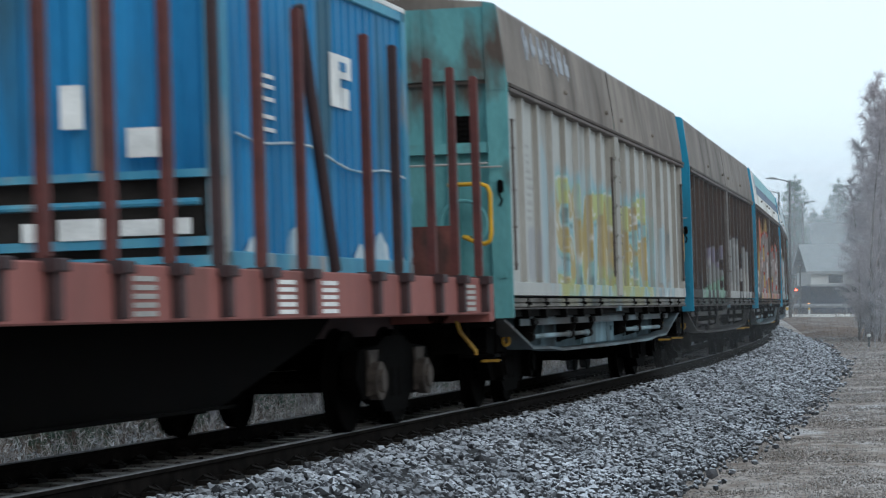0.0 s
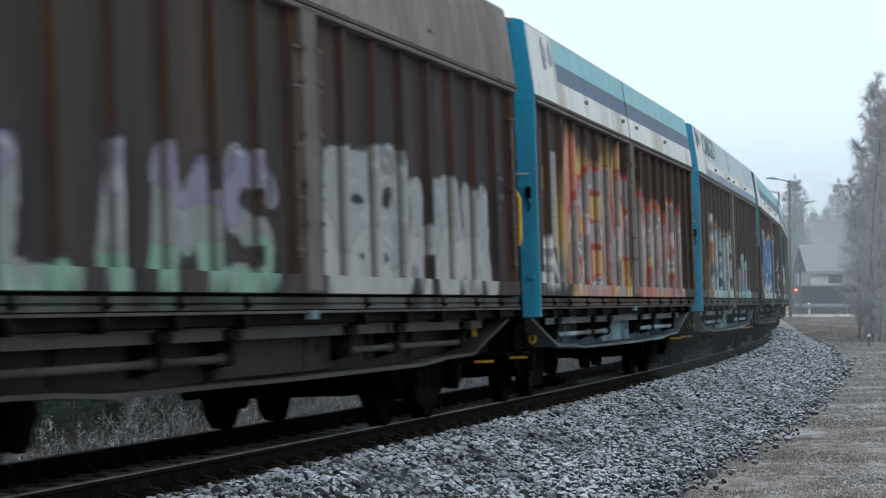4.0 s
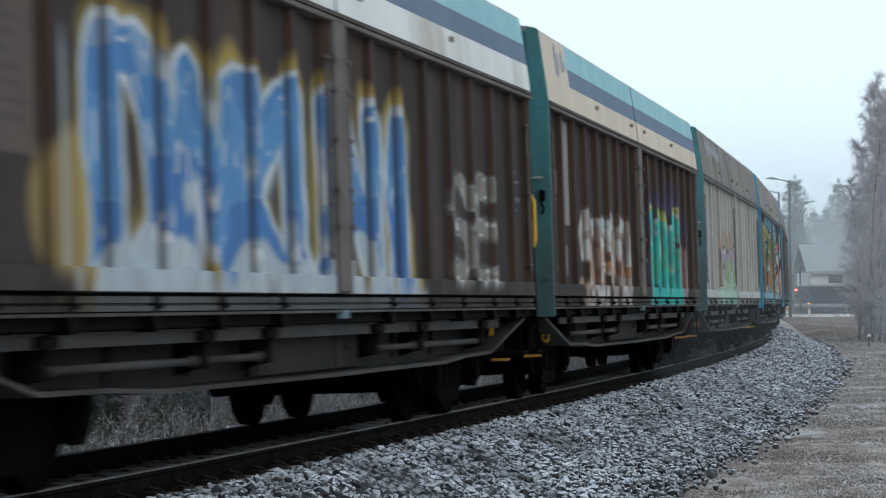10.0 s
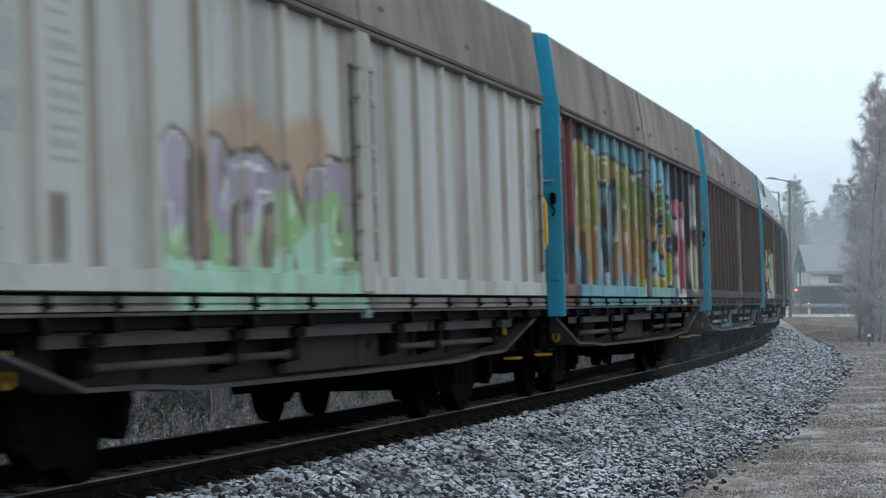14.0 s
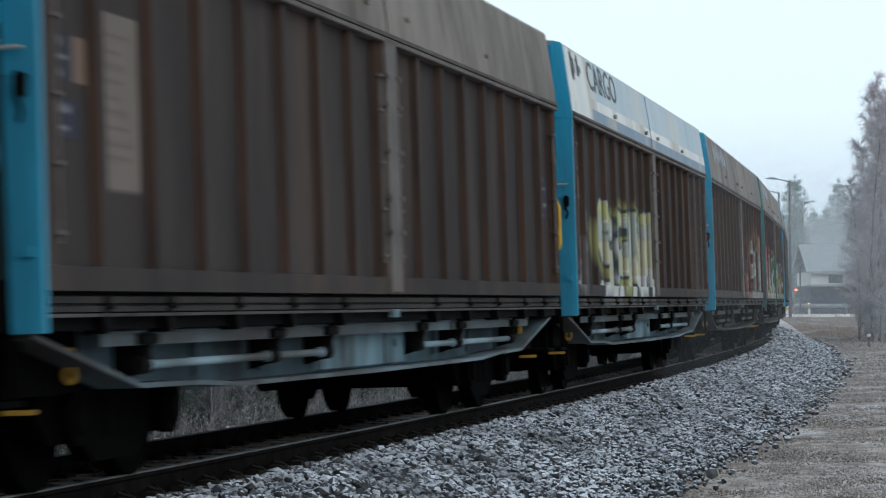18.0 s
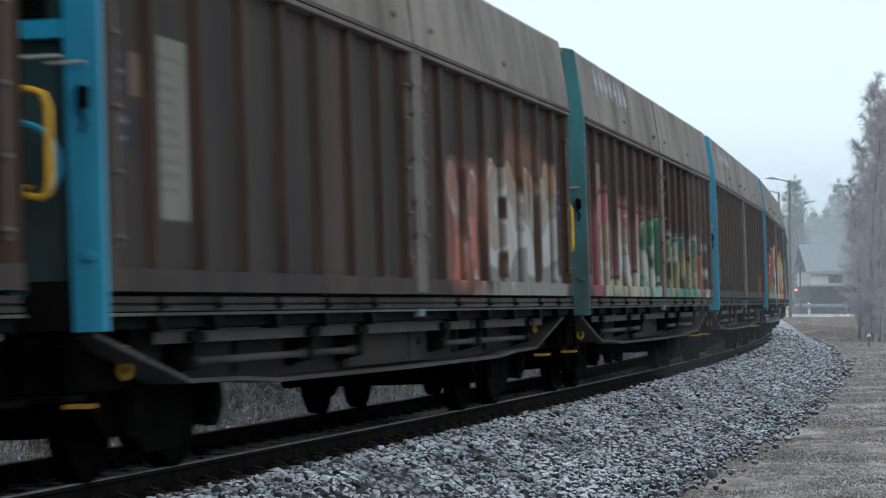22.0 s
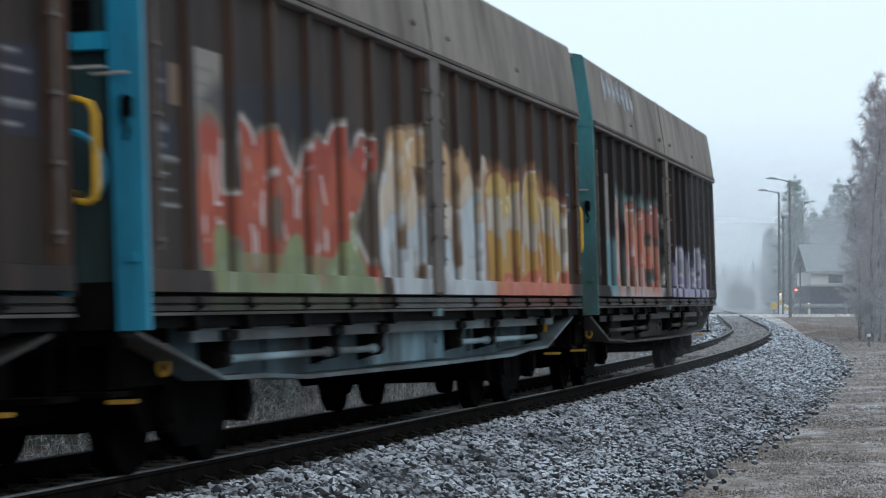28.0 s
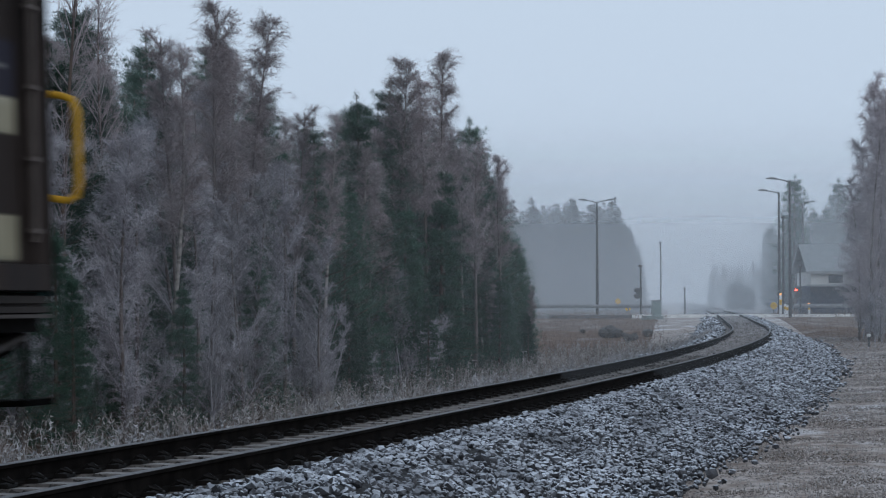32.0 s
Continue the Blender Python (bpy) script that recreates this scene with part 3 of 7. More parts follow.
def door_track_mesh():
    """The running rail below the skirt and the beam behind it."""
    g = Geo()
    # near-black beam: the shadow below the skirt is put into its colour
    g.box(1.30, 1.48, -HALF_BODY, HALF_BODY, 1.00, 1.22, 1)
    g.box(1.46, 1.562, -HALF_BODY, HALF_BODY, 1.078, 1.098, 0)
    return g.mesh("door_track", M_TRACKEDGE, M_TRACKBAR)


def skirt_mesh(mat, jobs, heavy=False):
    """The grimy strip below the doors, sprayed over with them."""
    ys = np.arange(-HALF_BODY, HALF_BODY + 0.01, 0.06 if jobs else 2 * HALF_BODY)
    prof = np.array([(1.46, 1.205), (1.532, 1.203), (1.545, 1.196), (1.545, 1.160), (1.520, 1.156), (1.520, 1.146), (1.550, 1.140), (1.552, 1.108), (1.48, 1.102)])
    k = len(prof)
    v = np.stack([np.repeat(prof[None, :, 0], len(ys), 0), np.repeat(ys[:, None], k, 1), np.repeat(prof[None, :, 1], len(ys), 0)], -1).reshape(-1, 3)
    i, j = np.meshgrid(np.arange(len(ys) - 1), np.arange(k - 1), indexing="ij")
    a = (i * k + j).ravel()
    me = raw_mesh("skirt", v, np.stack([a, a + 1, a + k + 1, a + k], 1), [mat])
    if jobs:
        rgba = spray(v[:, 1], v[:, 2] + 0.15, jobs)
        rgba[:, 3] *= 0.7 if heavy else 0.14
        me.color_attributes.new("paint", "FLOAT_COLOR", "POINT").data.foreach_set("color", rgba.astype(np.float32).ravel())
    return me


def hanger_mesh():
    """Slanted black bracket that carries the door track."""
    g = Geo()
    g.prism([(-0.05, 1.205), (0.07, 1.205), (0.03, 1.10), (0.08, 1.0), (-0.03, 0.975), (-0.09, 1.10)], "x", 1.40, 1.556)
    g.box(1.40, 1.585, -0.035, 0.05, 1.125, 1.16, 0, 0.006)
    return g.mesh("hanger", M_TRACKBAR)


def lock_rod_mesh(mat, a, b, z, r):
    g = Geo()
    g.tube([(1.36, a, z), (1.36, b, z)], r, 10)
    for y in (a + 0.04, b - 0.04):
        g.disc((1.36, 0, z), "y", r * 1.5, y - 0.03, y + 0.03, 10)
    return g.mesh("lock_rod", mat, smooth=True)


def guide_bar_mesh(mat, a, b):
    """The upper guide bar of the door gear: an angle with a lip along its top."""
    g = Geo()
    g.box(1.385, 1.40, a, b, 0.895, 0.975)
    g.box(1.33, 1.415, a, b, 0.975, 0.990, 0, 0.003)
    return g.mesh("guide_bar", mat)


def bracket_mesh():
    """Gusset that carries the guide bar and, on a crank arm, the lock rod."""
    g = Geo()
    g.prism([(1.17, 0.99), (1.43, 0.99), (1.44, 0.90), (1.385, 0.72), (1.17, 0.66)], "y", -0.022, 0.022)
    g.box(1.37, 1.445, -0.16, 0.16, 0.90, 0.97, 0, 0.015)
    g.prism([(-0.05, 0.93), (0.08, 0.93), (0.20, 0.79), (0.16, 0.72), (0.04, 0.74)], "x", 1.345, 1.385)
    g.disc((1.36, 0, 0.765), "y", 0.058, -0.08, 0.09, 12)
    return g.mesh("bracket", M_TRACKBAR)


def wheelset_mesh():
    g = Geo()
    for sgn in (1, -1):
        x = sgn * 0.80
        prof = [(0.46, -0.065), (0.46, 0.03), (0.488, 0.045), (0.488, 0.07), (0.42, 0.07), (0.38, 0.03), (0.16, 0.02), (0.12, 0.08), (0.12, -0.08), (0.16, -0.03), (0.40, -0.05), (0.42, -0.065)]
        n, k = 28, len(prof)
        v = [(x - sgn * d, math.cos(2 * math.pi * i / n) * r, math.sin(2 * math.pi * i / n) * r) for i in range(n) for r, d in prof]
        f = [(i * k + j, i * k + (j + 1) % k, (i + 1) % n * k + (j + 1) % k, (i + 1) % n * k + j) for i in range(n) for j in range(k)]
        g.add(v, f, 0)
    g.tube([(-1.08, 0, 0), (1.08, 0, 0)], 0.08, 12, 0)
    for sgn in (1, -1):
        for k in range(3):
            a = 2 * math.pi * k / 3
            g.disc((0, math.cos(a) * 0.05, math.sin(a) * 0.05), "x", 0.014, min(sgn * 1.08, sgn * 1.10), max(sgn * 1.08, sgn * 1.10), 6)
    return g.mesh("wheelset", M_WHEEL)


def bogie_pieces(mat, box_mat):
    """Cast side frames, axle boxes, spring nests and brake gear of a two-axle bogie; the bolster is the bogie itself."""
    out = []

    def piece(name, m, fill):
        g = Geo()
        fill(g)
        out.append((name, g.mesh(name, m)))
    top = [(-1.42, 0.50), (-1.30, 0.74), (-0.62, 0.78), (-0.34, 0.86), (0.34, 0.86), (0.62, 0.78), (1.30, 0.74), (1.42, 0.50), (1.2, 0.30), (0.62, 0.30), (0.40, 0.16), (-0.40, 0.16), (-0.62, 0.30), (-1.2, 0.30)]
    for sgn in (1, -1):
        a, b = (0.93, 1.07) if sgn > 0 else (-1.07, -0.93)
        piece("side_frame", mat, lambda g: g.prism(top, "x", a, b))
        for y in (-0.9, 0.9):
            def axle_box(g):
                g.prism([(y - 0.17, 0.33), (y + 0.17, 0.33), (y + 0.12, 0.58), (y + 0.18, 0.74), (y - 0.18, 0.74), (y - 0.12, 0.58)], "x", a - 0.02, b + 0.03)
                g.disc((0, y, 0.46), "x", 0.175, min(sgn * 1.07, sgn * 1.17), max(sgn * 1.07, sgn * 1.17), 16)
                g.disc((0, y, 0.46), "x", 0.11, min(sgn * 1.17, sgn * 1.20), max(sgn * 1.17, sgn * 1.20), 14)
            piece("axle_box", box_mat, axle_box)
        for y in (-0.14, 0.14):
            piece("spring", mat, lambda g: g.disc((sgn * 1.0, y, 0), "z", 0.085, 0.30, 0.56, 12))
    for y in (-1.28, 1.28):
        def beam(g):
            g.tube([(-0.95, y, 0.42), (0.95, y, 0.42)], 0.045, 8)
            for x in (-0.80, 0.80):
                g.box(x - 0.04, x + 0.04, y - 0.06, y + 0.06, 0.30, 0.68)
        piece("brake_beam", mat, beam)
    return out


def bolster_mesh(mat):
    g = Geo()
    g.box(-1.05, 1.05, -0.22, 0.22, 0.56, 0.80, 0, 0.03)
    return g.mesh("bogie", mat)


def buffer_mesh():
    g = Geo()
    g.disc((0.95, 0, 1.06), "y", 0.12, -0.30, 0.1, 14)
    g.disc((0.95, 0, 1.06), "y", 0.09, -0.46, -0.3, 12)
    g.disc((0.95, 0, 1.06), "y", 0.22, -0.50, -0.46, 20)
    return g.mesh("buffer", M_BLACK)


def coupling_mesh():
    g = Geo()
    g.box(-0.09, 0.09, -0.45, 0.2, 0.96, 1.12)
    g.tube([(0, -0.45, 1.0), (0, -0.58, 1.04), (0, -0.62, 1.12), (0, -0.56, 1.17)], 0.035, 8)
    g.tube([(0.3, -0.05, 0.95), (0.3, -0.3, 0.7), (0.25, -0.48, 0.62)], 0.03, 8)
    return g.mesh("coupling", M_BLACK)


def foot_step_mesh():
    g = Geo()
    g.box(1.02, 1.40, -0.34, 0.06, 0.58, 0.615)
    g.tube([(1.06, -0.02, 0.6), (1.06, -0.02, 0.98)], 0.02, 6)
    g.tube([(1.36, -0.02, 0.6), (1.36, -0.02, 0.98)], 0.02, 6)
    return g.mesh("foot_step", M_BLACK)


def marker_mesh():
    """Ochre cock handle and plate by the end of the truss."""
    g = Geo()
    g.tube([(1.27 + 0.035 * math.cos(a), 1.12, 0.74 + 0.055 * math.sin(a)) for a in np.linspace(0, 2 * math.pi, 15)], 0.017, 7)
    g.box(1.25, 1.29, 1.10, 1.14, 0.78, 0.90, 0, 0.01)
    return g.mesh("brake_handle", M_OCHRE)


def cock_plate_mesh():
    g = Geo()
    g.box(1.12, 1.32, 0.40, 0.44, 0.52, 0.55, 0, 0.01)
    return g.mesh("cock_plate", M_OCHRE)


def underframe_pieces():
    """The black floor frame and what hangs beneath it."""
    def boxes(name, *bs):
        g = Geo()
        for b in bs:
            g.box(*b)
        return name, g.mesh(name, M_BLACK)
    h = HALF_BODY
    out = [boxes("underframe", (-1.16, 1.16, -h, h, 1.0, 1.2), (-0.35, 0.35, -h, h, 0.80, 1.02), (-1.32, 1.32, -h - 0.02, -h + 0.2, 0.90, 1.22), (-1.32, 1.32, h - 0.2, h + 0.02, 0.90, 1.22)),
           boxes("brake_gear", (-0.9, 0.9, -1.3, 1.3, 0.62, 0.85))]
    # added solid blocks that stand in for the black space below the ends
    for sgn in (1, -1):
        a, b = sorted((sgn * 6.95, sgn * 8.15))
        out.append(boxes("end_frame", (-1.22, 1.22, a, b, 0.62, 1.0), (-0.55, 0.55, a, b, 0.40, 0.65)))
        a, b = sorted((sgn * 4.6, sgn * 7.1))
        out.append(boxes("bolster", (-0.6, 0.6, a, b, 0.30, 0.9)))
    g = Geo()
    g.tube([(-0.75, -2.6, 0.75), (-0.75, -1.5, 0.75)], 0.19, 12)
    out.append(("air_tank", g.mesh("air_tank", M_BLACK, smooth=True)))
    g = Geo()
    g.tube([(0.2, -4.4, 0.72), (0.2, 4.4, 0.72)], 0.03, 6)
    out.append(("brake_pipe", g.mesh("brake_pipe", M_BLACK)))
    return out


def centre_post_mesh(mat):
    g = Geo()
    g.box(1.50, 1.595, -0.20, 0.20, 1.23, 3.45, 0, 0.02)
    for z in (1.75, 2.05, 2.45, 2.85, 3.1):
        g.box(1.585, 1.62, -0.25, -0.17, z, z + 0.035)
        g.box(1.585, 1.62, 0.17, 0.25, z, z + 0.035)
    g.box(1.53, 1.58, -0.10, 0.10, 1.03, 1.10, 1)
    return g.mesh("centre_post", mat, M_UBLUE)


def top_rail_mesh():
    g = Geo()
    g.box(1.45, 1.595, -HALF_BODY, HALF_BODY, 3.41, 3.455, 0, 0.008)
    g.prism([(1.46, 3.455), (1.60, 3.462), (1.612, 3.49), (1.565, 3.51), (1.46, 3.51)], "y", -HALF_BODY, HALF_BODY)
    return g.mesh("top_rail", M_RAIL)


def door_lock_mesh():
    g = Geo()
    for z in (1.55, 1.95, 2.35, 2.8, 3.1):
        g.box(1.55, 1.585, -0.05, 0.05, z, z + 0.025)
    g.box(1.55, 1.578, -0.012, 0.012, 1.5, 3.1)
    return g.mesh("door_lock", M_RAIL)


FLIP = pose(0, 0, 0, 0, 0, 180)


def covered_wagon(spec):
    """One bogie wagon with two sliding doors a side. Its middle is over the origin, the leading end is towards -y."""
    w = new("covered_wagon")
    tagged(w, spec["label"], "freight wagon", "covered wagons of the train")
    base, rib = spec.get("door", (M_BROWN, M_RUST))
    end, under = spec["end"], spec["under"]
    jobs = [(j[0], j[1] * 1.015, j[2] * 1.015) + tuple(j[3:]) for j in spec.get("jobs", [])]
    skin = shared(("skin", base.name), lambda: painted(base, base.name + "_sprayed"))
    rib_skin = shared(("skin", rib.name), lambda: painted(rib, rib.name + "_sprayed"))
    for piece, me in shared("underframe", underframe_pieces):
        link(piece, me, w)
    for y0 in (-HALF_BODY + 0.0, 0.2):
        me = leaf_mesh("side_door", y0, (skin, rib_skin), jobs)
        link("side_door", me, w, pose(1.49, 0, 0), "sprayed sliding door leaf" if jobs else "")
        far = shared(("leaf", base.name, y0), lambda: leaf_mesh("side_door", y0, (base, rib), []))
        link("side_door", far, w, FLIP @ pose(1.49, 0, 0))
    bands, mats, words, block = spec["roof"]
    roof = link("roof", shared(("roof", tuple(m.name for m in mats), tuple(bands), block), lambda: roof_mesh(mats, bands, block)), w)
    for word, size, y, z, mat in words:
        # lettering lies on the sloping side panel
        tilt = math.degrees(math.atan2(0.085, 0.6))
        n = {"bars": 7, "mark": 2}.get(word, 1)
        for i in range(n):
            me = shared((word, mat.name, i), lambda: worn_letter_mesh(mat, 31 * i + len(word))) if n > 1 else text_mesh(word, size, mat, "lettering")
            ob = link("lettering", me, roof, pose(1.551 - (z - 3.80) * 0.13, y + i * 0.49, z, 90 - tilt, 0, 90))
            ob.scale = (1.45, 1, 1)
    for m in (Matrix(), FLIP):
        link("top_rail", shared("top_rail", top_rail_mesh), w, m)
        link("centre_post", shared(("cp", base.name), lambda: centre_post_mesh(M_GREY_RIB if base is M_GREY else M_RAIL)), w, m)
        link("door_track", shared("door_track", door_track_mesh), w, m)
        grime = M_SKIRT_GREY if base is M_GREY else M_SKIRT
        near = m is not FLIP and bool(jobs)
        if near:
            link("skirt", skirt_mesh(shared(("skin", grime.name), lambda: painted(grime, grime.name + "_sprayed")), jobs, "skirt" in spec), w, m)
        else:
            link("skirt", shared(("skirt", grime.name), lambda: skirt_mesh(grime, [])), w, m)
        for y in (-7.3, -6.1, -4.6, -3.2, -1.7, 1.7, 3.2, 4.6, 6.1, 7.3):
            link("hanger", shared("hanger", hanger_mesh), w, m @ pose(0, y, 0))
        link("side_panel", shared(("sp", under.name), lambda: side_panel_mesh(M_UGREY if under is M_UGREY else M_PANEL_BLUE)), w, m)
        link("gear_box", shared(("gb", under.name), lambda: mid_panel_mesh(under)), w, m)
        for y in (-6.1, -4.6, -3.0, 3.0, 4.6, 6.1):
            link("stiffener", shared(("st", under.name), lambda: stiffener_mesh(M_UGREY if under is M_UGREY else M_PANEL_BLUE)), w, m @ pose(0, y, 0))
        link("bottom_flange", shared(("fl", under.name), lambda: flange_mesh(M_FLANGE if under is M_UGREY else M_FLANGE_BLUE)), w, m)
        bar = M_FLANGE if under is M_UGREY else M_ROD_BLUE
        for i, (a, b) in enumerate(((-7.0, -3.05), (-2.95, 2.95), (3.05, 7.0))):
            link("guide_bar", shared(("bar", under.name, i), lambda: guide_bar_mesh(M_FLANGE if under is M_UGREY else M_FLANGE_BLUE, a, b)), w, m)
        for i, (a, b) in enumerate(((-6.1, -3.3), (-3.1, -1.75), (1.75, 3.2), (3.5, 6.1))):
            link("lock_rod", shared(("rod", under.name, i), lambda: lock_rod_mesh(bar, a, b, 0.765, 0.030)), w, m)
        for y in (-6.2, -3.2, -1.65, 1.65, 3.35, 6.1):
            link("bracket", shared("bracket", bracket_mesh), w, m @ pose(0, y, 0))
        for y in (-8.1, -0.32, 0.32, 8.1):
            link("door_lock", shared("door_lock", door_lock_mesh), w, m @ pose(0, y, 0))
        e = m @ pose(0, -HALF_BODY - 0.03, 0)
        # only the light teal end goes without the painted-in shade of the gap
        link("end_wall", shared(("ew", end is M_SEA), lambda: end_wall_mesh(M_SEA if end is M_SEA else M_ENDSHADE)), w, e)
        for piece, me in shared(("pieces", end.name), lambda: end_pieces(end)):
            link(piece, me, w, e)
        link("coupling", shared("coupling", coupling_mesh), w, e)
        for k in (1, -1):
            link("corner_post", shared(("post", end.name, k, m is FLIP, "rusty" in spec), lambda: mirrored(corner_post_mesh(end, m is not FLIP, "rusty" in spec), k)), w, e)
            link("buffer", shared(("buf", k), lambda: mirrored(buffer_mesh(), k)), w, e)
            if m is not FLIP or spec is SPECS[-1]:
                link("handrail", shared(("hand", k), lambda: mirrored(handrail_mesh(), k)), w, e, "yellow handrail")
            link("foot_step", shared(("step", k), lambda: mirrored(foot_step_mesh(), k)), w, e)
            link("brake_handle", shared(("cock", k), lambda: mirrored(marker_mesh(), k)), w, e, "ochre brake handle")
            link("cock_plate", shared(("cock_plate", k), lambda: mirrored(cock_plate_mesh(), k)), w, e, "ochre cock plate")
    add_bogies(w, PIVOT, M_BLACK)
    return w


def mirrored(me, k):
    """The mesh itself, or its mirror image across x = 0."""
    if k < 0:
        me.transform(Matrix.Diagonal((-1, 1, 1, 1)))
        me.flip_normals()
    return me


WHEELS = []


def add_bogies(w, pivot, mat):
    for y in (-pivot, pivot):
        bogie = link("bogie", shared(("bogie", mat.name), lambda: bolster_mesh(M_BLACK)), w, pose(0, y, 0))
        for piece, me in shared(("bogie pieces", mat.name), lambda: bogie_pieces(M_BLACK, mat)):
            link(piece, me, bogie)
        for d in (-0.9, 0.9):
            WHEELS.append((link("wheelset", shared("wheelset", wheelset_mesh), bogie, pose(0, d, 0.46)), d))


M_EDGE = material("frosted_roof_edge", (0.30, 0.30, 0.30), (0.42, 0.43, 0.44), 4, 0.8, 0, 0.1, 30)
PLAIN_ROOF = ((0, 0, 0, 0), (M_ROOF, M_EDGE), (), 0)
OLD_LETTERS = ((0, 0, 0, 0), (M_ROOF, M_EDGE), (("bars", 0.5, -6.9, 3.84, M_FADED),), 0)
STRIPES = ((1, 1, 2, 3), (M_ROOF, M_WHITE, M_NAVY, M_TEAL, M_EDGE), (("mark", 0.5, -7.4, 3.84, M_FADED),), 1)
CREAM_STRIPES = ((1, 1, 2, 3), (M_ROOF, M_CREAM, M_NAVY, M_TEAL, M_EDGE), (("mark", 0.5, -7.4, 3.84, M_FADED),), 1)
CARGO = ((2, 1, 3, 3), (M_ROOF, M_WHITE, M_SLATE, M_PALE, M_EDGE), (("CARGO", 0.56, -6.5, 3.92, M_INK), ("mark", 0.5, -7.9, 3.90, M_INK)), 1)

C_WHITE, C_CREAM, C_BLACK, C_GREY = (0.62, 0.62, 0.6), (0.56, 0.52, 0.36), (0.02, 0.02, 0.022), (0.30, 0.30, 0.29)
C_RED, C_ORANGE, C_YELLOW, C_SALMON = (0.48, 0.07, 0.05), (0.60, 0.22, 0.10), (0.58, 0.40, 0.10), (0.55, 0.20, 0.14)
C_BLUE, C_SKY, C_NAVY, C_TURQ = (0.045, 0.17, 0.42), (0.22, 0.47, 0.58), (0.05, 0.05, 0.16), (0.04, 0.46, 0.40)
C_GREEN, C_LIME, C_OLIVE, C_MINT = (0.05, 0.26, 0.15), (0.34, 0.42, 0.06), (0.20, 0.22, 0.05), (0.33, 0.55, 0.42)
C_PINK, C_LILAC, C_VIOLET, C_BROWN = (0.52, 0.20, 0.24), (0.36, 0.33, 0.46), (0.14, 0.08, 0.22), (0.26, 0.14, 0.08)


def labels(dark=True):
    """The small stencilled data panels by both ends."""
    c = (0.45, 0.45, 0.43) if dark else (0.10, 0.10, 0.14)
    d = (0.035, 0.04, 0.07) if dark else (0.30, 0.30, 0.33)
    return [("bar", -7.98, -7.42, 2.12, 2.36, d, 0.7), ("bar", -7.98, -7.42, 2.46, 2.74, d, 0.5), ("bar", -7.5, -7.28, 2.46, 2.74, (0.30, 0.20, 0.14), 0.6 if dark else 0.0),
            ("lines", -7.96, -7.44, 2.12, 2.36, c, 3), ("lines", -7.96, -7.5, 2.46, 2.74, c, 4),
            ("bar", 7.3, 7.9, 2.10, 2.62, d, 0.5), ("lines", 7.32, 7.88, 2.1, 2.34, c, 5), ("lines", 7.32, 7.88, 2.42, 2.62, c, 6)]


def notice(z0, z1, c=(0.34, 0.31, 0.28), alpha=0.75):
    """A tall printed sheet in the second bay, its lines too faint to read."""
    return [("bar", -7.12, -6.35, z0, z1, c, alpha), ("lines", -7.02, -6.45, z0 + 0.15, z1 - 0.1, tuple(0.35 * k for k in c), 7)]


